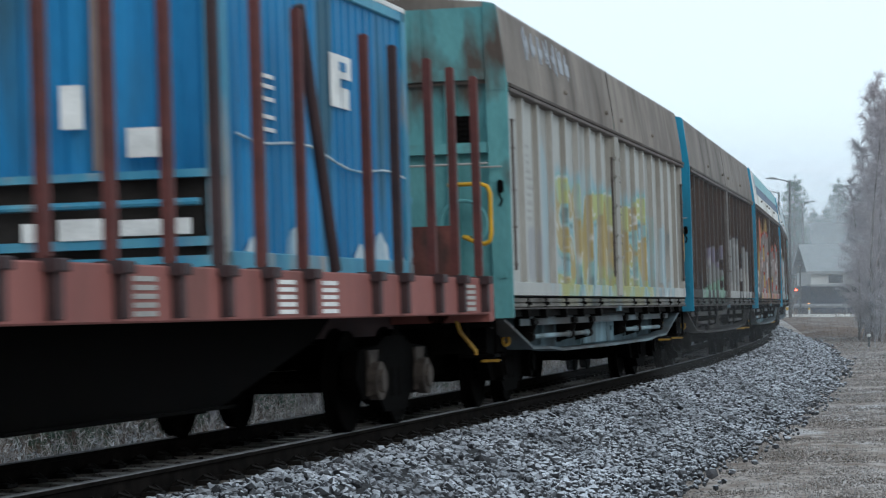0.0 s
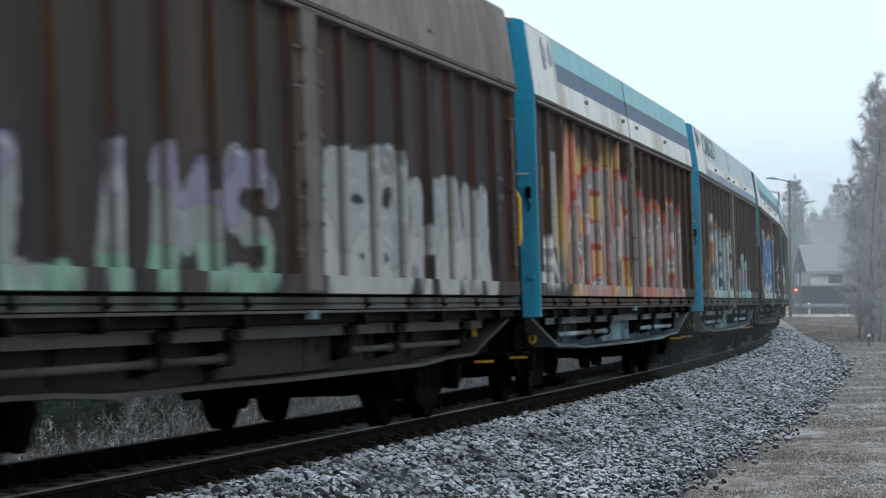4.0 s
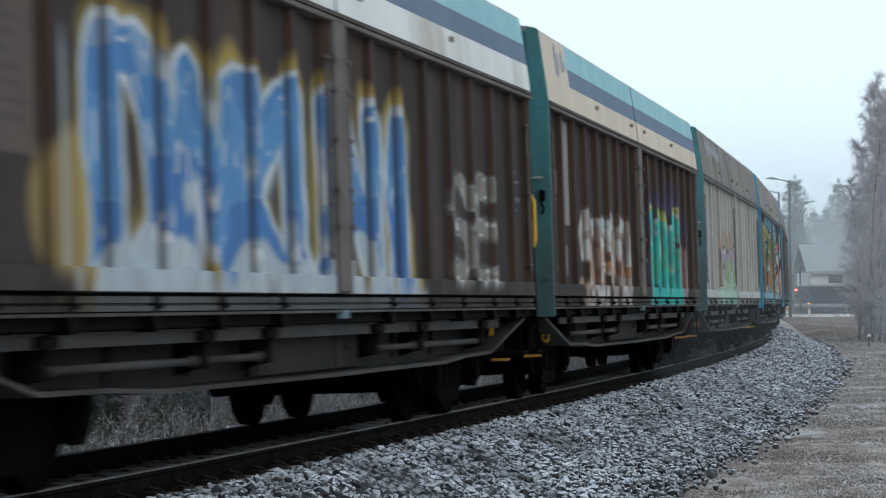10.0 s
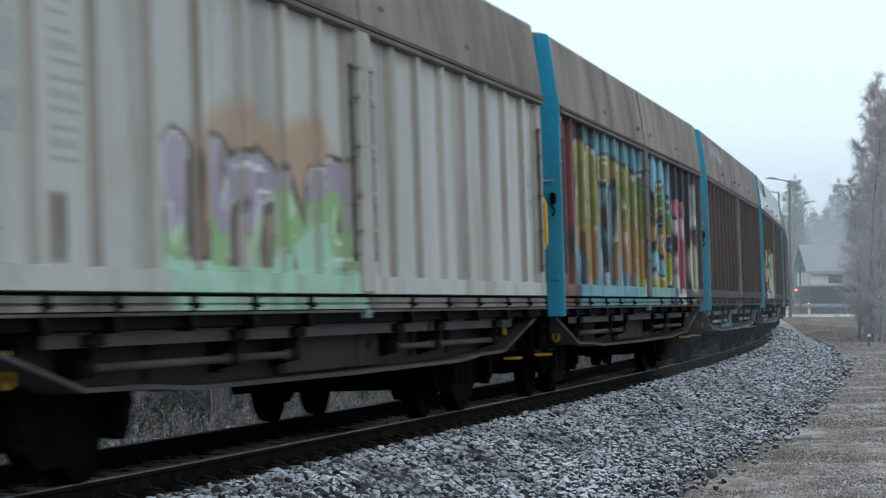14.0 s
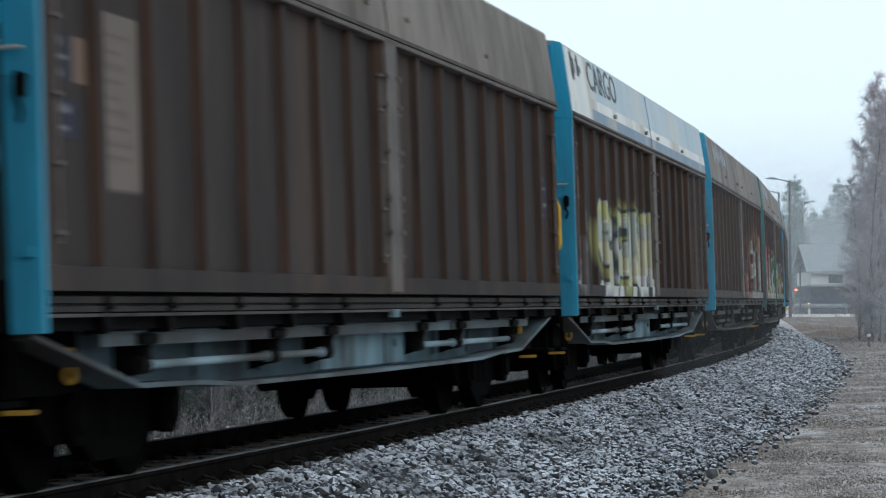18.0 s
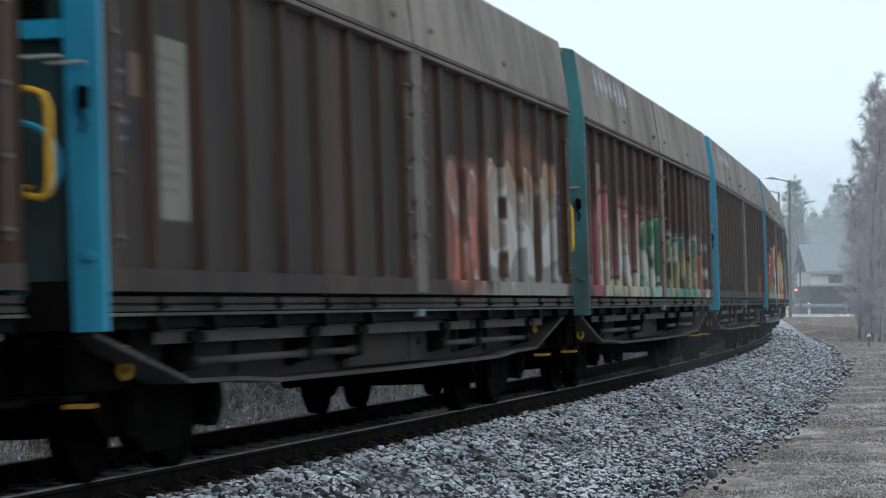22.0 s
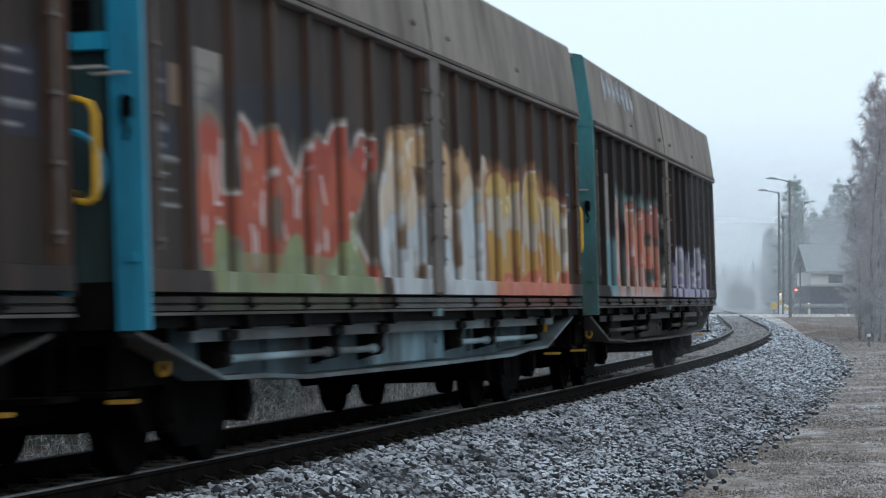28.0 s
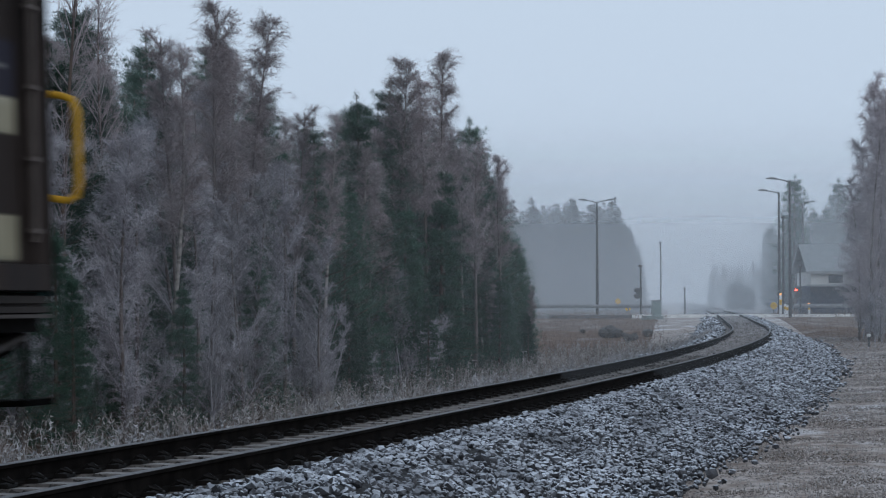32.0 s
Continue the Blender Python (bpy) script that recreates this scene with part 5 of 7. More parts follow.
def container():
    c = new("shipping_container")
    tagged(c, "blue corrugated shipping container resting on the stake wagon", "container")
    L, W, H = 5.75, 2.44, 2.52
    hx, hy = W / 2, L / 2
    for sgn in (1, -1):
        g = Geo()
        n = 22
        for i in range(n):
            a = -hy + 0.16 + i * (L - 0.32) / n
            p = (L - 0.32) / n
            pts = [(a, 0.0), (a + p * 0.3, 0.0), (a + p * 0.5, -0.036), (a + p * 0.8, -0.036), (a + p, 0.0)]
            for q, r in zip(pts, pts[1:]):
                g.add([(sgn * (hx - 0.03 + q[1]), q[0], 0.14), (sgn * (hx - 0.03 + r[1]), r[0], 0.14), (sgn * (hx - 0.03 + r[1]), r[0], H - 0.1), (sgn * (hx - 0.03 + q[1]), q[0], H - 0.1)], [(0, 1, 2, 3)])
        link("side_wall", g.mesh("side_wall", M_BOX), c)
        for z0, z1 in ((0, 0.15), (H - 0.11, H)):
            r = Geo()
            r.box(min(sgn * hx, sgn * (hx - 0.08)), max(sgn * hx, sgn * (hx - 0.08)), -hy, hy, z0, z1, 0, 0.01)
            link("side_rail", r.mesh("side_rail", M_BOX_EDGE), c)
        for e in (1, -1):
            k = Geo()
            k.box(min(sgn * hx, sgn * (hx - 0.14)), max(sgn * hx, sgn * (hx - 0.14)), min(e * hy, e * (hy - 0.16)), max(e * hy, e * (hy - 0.16)), 0, H, 0, 0.015)
            link("corner_pillar", k.mesh("corner_pillar", M_BOX_EDGE), c)
    for e in (1, -1):
        g = Geo()
        n = 6
        p = (W - 0.28) / n
        for i in range(n):
            a = -hx + 0.14 + i * p
            pts = [(a, 0.0), (a + p * 0.28, 0.0), (a + p * 0.45, -0.06), (a + p * 0.83, -0.06), (a + p, 0.0)]
            for q, r in zip(pts, pts[1:]):
                yq, yr = e * (hy - 0.04 + q[1]), e * (hy - 0.04 + r[1])
                g.add([(q[0], yq, 0.75), (r[0], yr, 0.75), (r[0], yr, H - 0.1), (q[0], yq, H - 0.1)], [(0, 1, 2, 3)])
        link("end_sheet", g.mesh("end_sheet", M_BOX), c)
        b = Geo()
        b.box(-hx, hx, e * hy - 0.05, e * hy + 0.05, 0.70, 0.76)
        b.box(-hx + 0.1, hx - 0.1, e * (hy - 0.12) - 0.02, e * (hy - 0.12) + 0.02, 0.1, 0.72, 1)
        b.box(-hx, hx, e * hy - 0.06, e * hy + 0.04, 0.0, 0.12)
        b.box(-hx, hx, e * hy - 0.06, e * hy + 0.03, 0.19, 0.26)
        b.tube([(-hx + 0.2, e * hy, 0.52), (hx - 0.2, e * hy, 0.52)], 0.03, 8)
        link("end_frame", b.mesh("end_frame", M_BOX_EDGE, M_SKIRT), c)
    tp = Geo()
    tp.box(-hx, hx, -hy, hy, H - 0.02, H + 0.03)
    link("roof", tp.mesh("roof", M_LABEL), c, None, "pale roof with snow-white edge")
    for x0, x1, z0, z1 in ((-0.03, 0.15, 1.09, 1.42), (0.49, 0.82, 0.86, 1.08), (-0.36, -0.15, 0.26, 0.40), (-0.07, 0.31, 0.26, 0.42), (0.42, 0.84, 0.28, 0.40), (0.84, 0.97, 0.28, 0.40)):
        q = Geo()
        q.box(x0, x1, -hy - 0.075, -hy - 0.06, z0, z1)
        link("sign_plate", q.mesh("sign_plate", M_LABEL), c, None, "white sign plate")
    # chalky scuffs above the lower rail, a rusty streak on the end, a slack wire along the side
    for y0, y1, z1 in ((-2.35, -1.95, 0.27), (-1.25, -0.65, 0.38), (0.85, 1.3, 0.28), (1.5, 2.05, 0.40), (2.25, 2.65, 0.26)):
        q = Geo()
        q.prism([(y0, 0.15), (y1, 0.15), (y1 - 0.06, z1 * 0.72), (y1 - 0.16, z1 * 0.80), ((y0 + y1) / 2, z1), (y0 + 0.13, z1 * 0.88), (y0 + 0.05, z1 * 0.66)], "x", hx - 0.028, hx - 0.016)
        link("scuff", q.mesh("scuff", M_SCUFF), c, None, "chalky scuffed patch")
    q = Geo()
    q.box(0.20, 0.29, -hy - 0.012, -hy - 0.004, 0.78, H - 0.1)
    link("rust_streak", q.mesh("rust_streak", M_RUSTSTREAK), c, None, "grey-brown rust streak")
    q = Geo()
    q.tube([(hx + 0.012, y, 0.98 - 0.05 * math.sin(2.2 * y) - 0.03 * y) for y in np.linspace(-2.6, 2.6, 14)], 0.012, 5)
    link("wire", q.mesh("wire", M_SCUFF), c, None, "slack pale wire")
    sg = Geo()
    sg.box(hx - 0.028, hx - 0.015, 0.22, 0.52, 1.44, 1.90)
    sg.box(hx - 0.028, hx - 0.015, 0.52, 0.88, 1.70, 1.90)
    sg.box(hx - 0.028, hx - 0.015, 0.56, 0.80, 1.44, 1.62)
    link("white_mark", sg.mesh("white_mark", M_LABEL), c, None, "square white mark")
    sg2 = Geo()
    sg2.box(hx - 0.015, hx - 0.010, 0.50, 0.70, 1.76, 1.84)
    link("blue_mark", sg2.mesh("blue_mark", M_BOX), c)
    ln = Geo()
    for z in (1.62, 1.54, 1.44, 1.3, 1.2):
        ln.box(hx - 0.028, hx - 0.015, -1.95, -1.5, z - 0.1, z - 0.068)
    link("stencil_lines", ln.mesh("stencil_lines", M_LABEL), c)
    return c


STAKE_Y = (-8.9, -7.7, -6.6, -5.5, -4.4, -3.5, -2.65, -1.53, -0.43, 0.61, 1.64, 2.74, 4.79, 5.79, 7.12, 8.09, 9.15)
STAKES_WAGON = flat_wagon()
BOX = container()


# ---- ground, ballast and track ----
M_GROUND = material("frosty_verge", (0.215, 0.172, 0.145), (0.42, 0.378, 0.352), 3.4, 0.95, 0, 0.9, 24, (1, 0.55, 1), (0.52, 0.505, 0.51), 0.45, spec=0.05)
M_FIELD = material("brown_field_litter", (0.085, 0.052, 0.036), (0.15, 0.10, 0.072), 3.0, 0.95, 0, 0.8, 20, (1, 0.4, 1), (0.19, 0.155, 0.135), 0.5, spec=0.05)
# Darker than the stones: shade in the gaps between them is in this colour.
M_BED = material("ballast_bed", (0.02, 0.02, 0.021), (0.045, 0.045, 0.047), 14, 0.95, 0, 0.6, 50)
S_FINE = np.concatenate([np.arange(-120, -12, 2.0), np.arange(-12, 60, 0.5), np.arange(60, 120, 2.0), np.arange(120, 720, 10.0)])
OFFS = np.array([-320, -120, -60, -40, -25, -14, -10, -8, -6, -5, -4, -3, 3, 3.3, 3.6, 3.9, 4.2, 4.5, 4.8, 5.1, 5.4, 5.7, 6, 6.4, 6.8, 7.3, 8, 9, 10, 14, 25, 40, 60, 120, 320.])


def ground_mesh():
    ss, oo = np.meshgrid(S_FINE, OFFS, indexing="ij")
    # tussocks and hollows on the near verge
    rough = (wobble(ss, oo, 91, 0.7) * 0.015 + wobble(ss, oo, 92, 2.2) * 0.008) * smoothstep(3.0, 3.8, oo) * (1 - smoothstep(9, 14, oo))
    p = beside(ss, oo, ground_height(ss, oo) + rough)
    nc = len(OFFS)
    i, j = np.meshgrid(np.arange(len(S_FINE) - 1), np.arange(nc - 1), indexing="ij")
    a = (i * nc + j).ravel()
    return raw_mesh("ground", p.reshape(-1, 3), np.stack([a, a + 1, a + nc + 1, a + nc], 1), [M_GROUND, M_FIELD], True, ((OFFS[:-1] < -5.5)[j.ravel()] | ((S_FINE > 76)[i.ravel()] & (OFFS[:-1] > 3.2)[j.ravel()])).astype(int))


ground = tagged(new("ground", ground_mesh()), "frosty brown grass and gravel ground", "ground", kind="structure")
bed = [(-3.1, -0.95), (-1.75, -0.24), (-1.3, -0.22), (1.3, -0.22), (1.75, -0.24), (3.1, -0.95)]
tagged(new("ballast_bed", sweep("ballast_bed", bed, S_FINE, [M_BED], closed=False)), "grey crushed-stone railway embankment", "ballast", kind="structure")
RAIL = [(-0.075, -0.172), (0.075, -0.172), (0.075, -0.16), (0.012, -0.135), (0.012, -0.045), (0.036, -0.035), (0.036, -0.008), (0.028, 0.0), (-0.028, 0.0), (-0.036, -0.008), (-0.036, -0.035), (-0.012, -0.045), (-0.012, -0.135), (-0.075, -0.16)]
track = tagged(new("railway_track"), "single curved railway track on concrete sleepers", "railway track", kind="structure")
S_RAIL = np.concatenate([np.arange(-60, 160, 1.0), np.arange(160, 700, 5.0)])
for off in (GAUGE / 2, -GAUGE / 2):
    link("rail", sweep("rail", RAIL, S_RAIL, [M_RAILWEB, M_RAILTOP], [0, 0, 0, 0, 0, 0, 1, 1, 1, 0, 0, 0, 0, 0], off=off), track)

# ---- sleepers, fastenings and crushed stone ----
def sleeper_mesh():
    g = Geo()
    half = [(-1.30, -0.40), (1.30, -0.40), (1.30, -0.175), (0.50, -0.173), (0.3, -0.180), (-0.3, -0.180), (-0.50, -0.173), (-1.30, -0.175)]
    g.prism(half, "y", -0.105, 0.105)
    return g.mesh("sleeper", M_CONCRETE)


def fastening_mesh():
    """Base plate and two spring clips that hold a rail down."""
    g = Geo()
    for sgn in (1, -1):
        g.box(sgn * 0.13 - 0.055, sgn * 0.13 + 0.055, -0.10, 0.10, -0.172, -0.135, 0, 0.008)
        g.tube([(sgn * 0.07, -0.05, -0.14), (sgn * 0.12, -0.06, -0.10), (sgn * 0.19, 0.0, -0.13), (sgn * 0.12, 0.06, -0.10), (sgn * 0.07, 0.05, -0.14)], 0.014, 5)
    return g.mesh("fastening", M_CLIP)


def lay_sleepers():
    me, clip = sleeper_mesh(), fastening_mesh()
    for i in range(250):
        s = -22 + 0.61 * i
        link("sleeper", me, track, track_pose(s) @ pose(0, 0, 0, 0, 0, random.uniform(-0.6, 0.6)))
        if i < 130:
            for off in (GAUGE / 2, -GAUGE / 2):
                link("fastening", clip, track, track_pose(s, off))


M_STONE = material("frosted_crushed_stone", (0.034, 0.035, 0.039), (0.105, 0.108, 0.117), 5.0, 0.95, 0, 0.3, 60, spec=0.1)


def frost_on_top(m, amount=0.9, colour=(0.60, 0.64, 0.69), low=0.25, high=1.0):
    """Hoar frost lies on what faces the sky, in patches; islands differ in tone."""
    n, l = m.node_tree.nodes, m.node_tree.links
    b = n["Principled BSDF"]
    src = b.inputs["Base Color"].links[0].from_socket
    geo = n.new("ShaderNodeNewGeometry")
    sep = n.new("ShaderNodeSeparateXYZ")
    l.new(geo.outputs["True Normal"], sep.inputs[0])
    up = n.new("ShaderNodeMapRange")
    up.inputs["From Min"].default_value, up.inputs["From Max"].default_value = low, high
    l.new(sep.outputs["Z"], up.inputs["Value"])
    co = n.new("ShaderNodeTexCoord")
    nz = n.new("ShaderNodeTexNoise")
    nz.inputs["Scale"].default_value = 1.1
    l.new(co.outputs["Object"], nz.inputs["Vector"])
    pr = n.new("ShaderNodeMapRange")
    pr.inputs["From Min"].default_value, pr.inputs["From Max"].default_value = 0.3, 0.65
    pr.inputs["To Min"].default_value, pr.inputs["To Max"].default_value = 0.25, amount
    l.new(nz.outputs["Fac"], pr.inputs["Value"])
    mu = n.new("ShaderNodeMath")
    mu.operation = "MULTIPLY"
    l.new(up.outputs["Result"], mu.inputs[0])
    l.new(pr.outputs["Result"], mu.inputs[1])
    tone = n.new("ShaderNodeMapRange")
    tone.inputs["To Min"].default_value, tone.inputs["To Max"].default_value = 0.55, 1.5
    l.new(geo.outputs["Random Per Island"], tone.inputs["Value"])
    sc = n.new("ShaderNodeVectorMath")
    sc.operation = "SCALE"
    l.new(src, sc.inputs[0])
    l.new(tone.outputs["Result"], sc.inputs["Scale"])
    x = n.new("ShaderNodeMix")
    x.data_type = "RGBA"
    x.inputs["B"].default_value = (*colour, 1)
    l.new(mu.outputs["Value"], x.inputs["Factor"])
    l.new(sc.outputs["Vector"], x.inputs["A"])
    l.new(x.outputs["Result"], b.inputs["Base Color"])
    return m


frost_on_top(M_STONE, 1.0, (0.70, 0.74, 0.80), 0.36, 1.0)


def turns(n, rng):
    """n random rotation matrices."""
    q = rng.normal(size=(n, 4))
    q /= np.linalg.norm(q, axis=1)[:, None]
    w, x, y, z = q.T
    return np.stack([1 - 2 * (y * y + z * z), 2 * (x * y - z * w), 2 * (x * z + y * w), 2 * (x * y + z * w), 1 - 2 * (x * x + z * z), 2 * (y * z - x * w),
                     2 * (x * z - y * w), 2 * (y * z + x * w), 1 - 2 * (x * x + y * y)], 1).reshape(n, 3, 3)


SHOULDER = ((-16, 12, 430, 0.034, 1.1, 3.8), (12, 32, 300, 0.038, 1.1, 3.8), (32, 62, 170, 0.046, 1.1, 3.8), (62, 130, 60, 0.065, 0.92, 3.4), (130, 200, 22, 0.09, 0.9, 3.2),
            (-16, 60, 70, 0.05, -2.6, -1.3), (60, 200, 22, 0.09, -2.9, -1.2))
INNER = ((-16, 20, 260, 0.034, -0.72, 0.72), (20, 42, 130, 0.042, -0.72, 0.72), (-16, 20, 330, 0.034, 0.88, 1.16), (20, 60, 170, 0.042, 0.88, 1.16))
SANDY = ((38, 70, 210, 0.036, -0.74, 0.74), (70, 170, 80, 0.06, -0.74, 0.74))
# Dark frostless stone; the shade under the train is partly put into this colour.
M_SHADE_STONE = material("oily_crushed_stone", (0.016, 0.015, 0.0142), (0.052, 0.047, 0.043), 5.0, 0.95, 0, 0.3, 60, spec=0.06)
VERGE = ((-8, 14, 260, 0.013, 2.9, 6.5), (14, 40, 150, 0.017, 2.9, 7.5), (40, 110, 30, 0.030, 2.9, 8.5))


def stones_mesh(strips=SHOULDER, seed=5, mat=M_STONE):
    """Angular stones strewn beside the line, denser and finer where it comes close."""
    rng = np.random.RandomState(seed)
    bm = bmesh.new()
    bmesh.ops.create_icosphere(bm, subdivisions=1, radius=1)
    ico_v = np.array([v.co[:] for v in bm.verts])
    ico_f = np.array([[v.index for v in f.verts] for f in bm.faces])
    bm.free()
    cents, sizes = [], []
    for s0, s1, per, size, lo, hi in strips:
        n = int((s1 - s0) * (hi - lo) * per)
        s, off = rng.uniform(s0, s1, n), rng.uniform(lo, hi, n)
        if 3 < hi < 4:
            keep = off < 2.92 + 0.33 * rng.normal(size=n)
            s, off = s[keep], off[keep]
            n = len(s)
        x, y, th = on_line(s)
        z = np.interp(np.abs(off), (0, 0.9, 1.25, 1.7, 2.95, 3.1, 4.0), (-0.22, -0.21, -0.185, -0.235, -0.84, -0.835, -0.825)) + lean_at(y) * off + lift(y)
        if hi > 4:
            z = ground_height(s, off)
        if mat is not M_STONE and hi < 4:
            z = z + (-0.004 if mat is M_SHADE_STONE else 0.018)
        cents.append(np.stack([x + np.cos(th) * off, y - np.sin(th) * off, z + (0.55 if mat is M_STONE else 0.1) * size * rng.normal(size=n)], 1))
        sizes.append(size * np.exp(0.24 * rng.normal(size=n)))
    cents, sizes = np.concatenate(cents), np.concatenate(sizes)
    n = len(cents)
    v = ico_v[None] * (1 + 0.12 * rng.normal(size=(n, 12, 1)))
    v = v * rng.uniform(0.58, 1.35, size=(n, 1, 3))
    v = np.einsum("nij,nkj->nki", turns(n, rng), v)
    v[:, :, 2] *= 0.85
    v = v * sizes[:, None, None] + cents[:, None]
    f = (ico_f[None] + 12 * np.arange(n)[:, None, None]).reshape(-1, 3)
    return raw_mesh("stones", v.reshape(-1, 3), f, [mat])


M_SANDY = frost_on_top(material("sandy_gravel", (0.13, 0.115, 0.105), (0.22, 0.20, 0.19), 3.0, 0.95, 0, 0.2, 60, spec=0.05), 0.4, (0.36, 0.36, 0.38), 0.5, 1.0)
M_PEBBLE = frost_on_top(material("frosted_gravel", (0.13, 0.11, 0.095), (0.29, 0.26, 0.24), 5.0, 0.95, 0, 0.2, 60, spec=0.05), 0.5, (0.36, 0.36, 0.38), 0.5, 1.0)
tagged(new("ballast_stones", stones_mesh()), "grey angular ballast stones dusted with hoar frost", "ballast", kind="stuff")
tagged(new("ballast_stones", stones_mesh(INNER, 7, M_SHADE_STONE)), "dark frostless ballast stones between the rails, coloured for the train's shade", "ballast", kind="stuff")
tagged(new("ballast_stones", stones_mesh(SANDY, 8, M_SANDY)), "pale sandy gravel between the far rails", "gravel", kind="stuff")
tagged(new("verge_gravel", stones_mesh(VERGE, 6, M_PEBBLE)), "brown frost-flecked gravel and litter on the verge", "gravel", kind="stuff")


# ---- plants ----
M_BARK = material("pine_bark", (0.085, 0.068, 0.06), (0.13, 0.10, 0.085), 6, 0.9, 0, 0.4, 40, (1, 1, 0.3))
M_NEEDLE = material("frosted_needles", (0.037, 0.077, 0.053), (0.068, 0.123, 0.091), 1.2, 0.8, 0, 0, 30, c3=(0.15, 0.17, 0.168), big=2.2, jitter=0.4)
M_BIRCH = material("birch_bark", (0.20, 0.187, 0.175), (0.33, 0.31, 0.29), 3, 0.8, 0, 0.2, 40, (1, 1, 2.5), (0.06, 0.05, 0.05), 2.4)
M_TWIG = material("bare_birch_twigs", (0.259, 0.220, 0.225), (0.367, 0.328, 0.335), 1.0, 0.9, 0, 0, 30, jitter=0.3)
# Twig colour paled to carry the haze that lies over the far grove.
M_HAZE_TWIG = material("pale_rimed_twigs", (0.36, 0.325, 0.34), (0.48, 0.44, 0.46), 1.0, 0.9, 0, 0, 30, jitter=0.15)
M_DULLBARK = material("dull_stem_bark", (0.10, 0.085, 0.08), (0.17, 0.15, 0.145), 4, 0.9, 0, 0.2, 40, (1, 1, 0.4))
M_FROST_TWIG = material("hoar_frosted_twigs", (0.265, 0.255, 0.276), (0.405, 0.397, 0.424), 1.4, 0.9, 0, 0, 30, jitter=0.2)
M_WEED = material("frosted_weeds", (0.18, 0.163, 0.15), (0.43, 0.42, 0.415), 1.6, 0.9, 0, 0, 30, c3=(0.075, 0.058, 0.047), big=0.6)

M_RIME_GRASS = material("rimed_short_grass", (0.24, 0.235, 0.24), (0.42, 0.42, 0.43), 1.6, 0.9, 0, 0, 30, c3=(0.16, 0.14, 0.125), big=0.8)
M_FIELD_GRASS = material("dead_brown_grass", (0.105, 0.064, 0.045), (0.18, 0.125, 0.095), 1.0, 0.9, 0, 0, 30, c3=(0.21, 0.168, 0.145), big=0.4)


def blades(base, way, length, width, rng):
    """Thin three-cornered leaves or needles: (n) of them from base along way."""
    n = len(base)
    side = np.cross(way, rng.normal(size=(n, 3)))
    side /= np.linalg.norm(side, axis=1)[:, None] + 1e-9
    v = np.stack([base - side * width[:, None] / 2, base + side * width[:, None] / 2, base + way * length[:, None]], 1)
    return v.reshape(-1, 3), np.arange(3 * n).reshape(-1, 3)


def ribbons(points, width, rng):
    """Thin twigs through k points each, as flat strips that taper to a tip: points is (n, k, 3)."""
    n, k, _ = points.shape
    d = points[:, -1] - points[:, 0]
    side = np.cross(d, rng.normal(size=(n, 3)))
    side /= np.linalg.norm(side, axis=1)[:, None] + 1e-9
    taper = np.linspace(1, 0.35, k)[None, :, None]
    w = np.asarray(width)[:, None, None] / 2 * taper
    v = np.stack([points - side[:, None] * w, points + side[:, None] * w], 2).reshape(n, 2 * k, 3)
    f = np.array([[2 * i, 2 * i + 1, 2 * i + 3, 2 * i + 2] for i in range(k - 1)])
    f = (f[None] + 2 * k * np.arange(n)[:, None, None]).reshape(-1, 4)
    tri = np.concatenate([f[:, [0, 1, 2]], f[:, [0, 2, 3]]])
    return v.reshape(-1, 3), tri


def unit(v):
    return v / (np.linalg.norm(v, axis=-1, keepdims=True) + 1e-9)


def put_tree(name, trunk, wood, foliage, bark, leaf, label, category):
    t = new(name)
    tagged(t, label, category)
    link("trunk", trunk.mesh("trunk", bark, leaf, smooth=True), t)
    v, f, off = [], [], 0
    for a, b in foliage:
        v.append(a), f.append(b + off)
        off += len(a)
    link("crown", raw_mesh("crown", np.concatenate(v), np.concatenate(f), [leaf]), t)
    return t


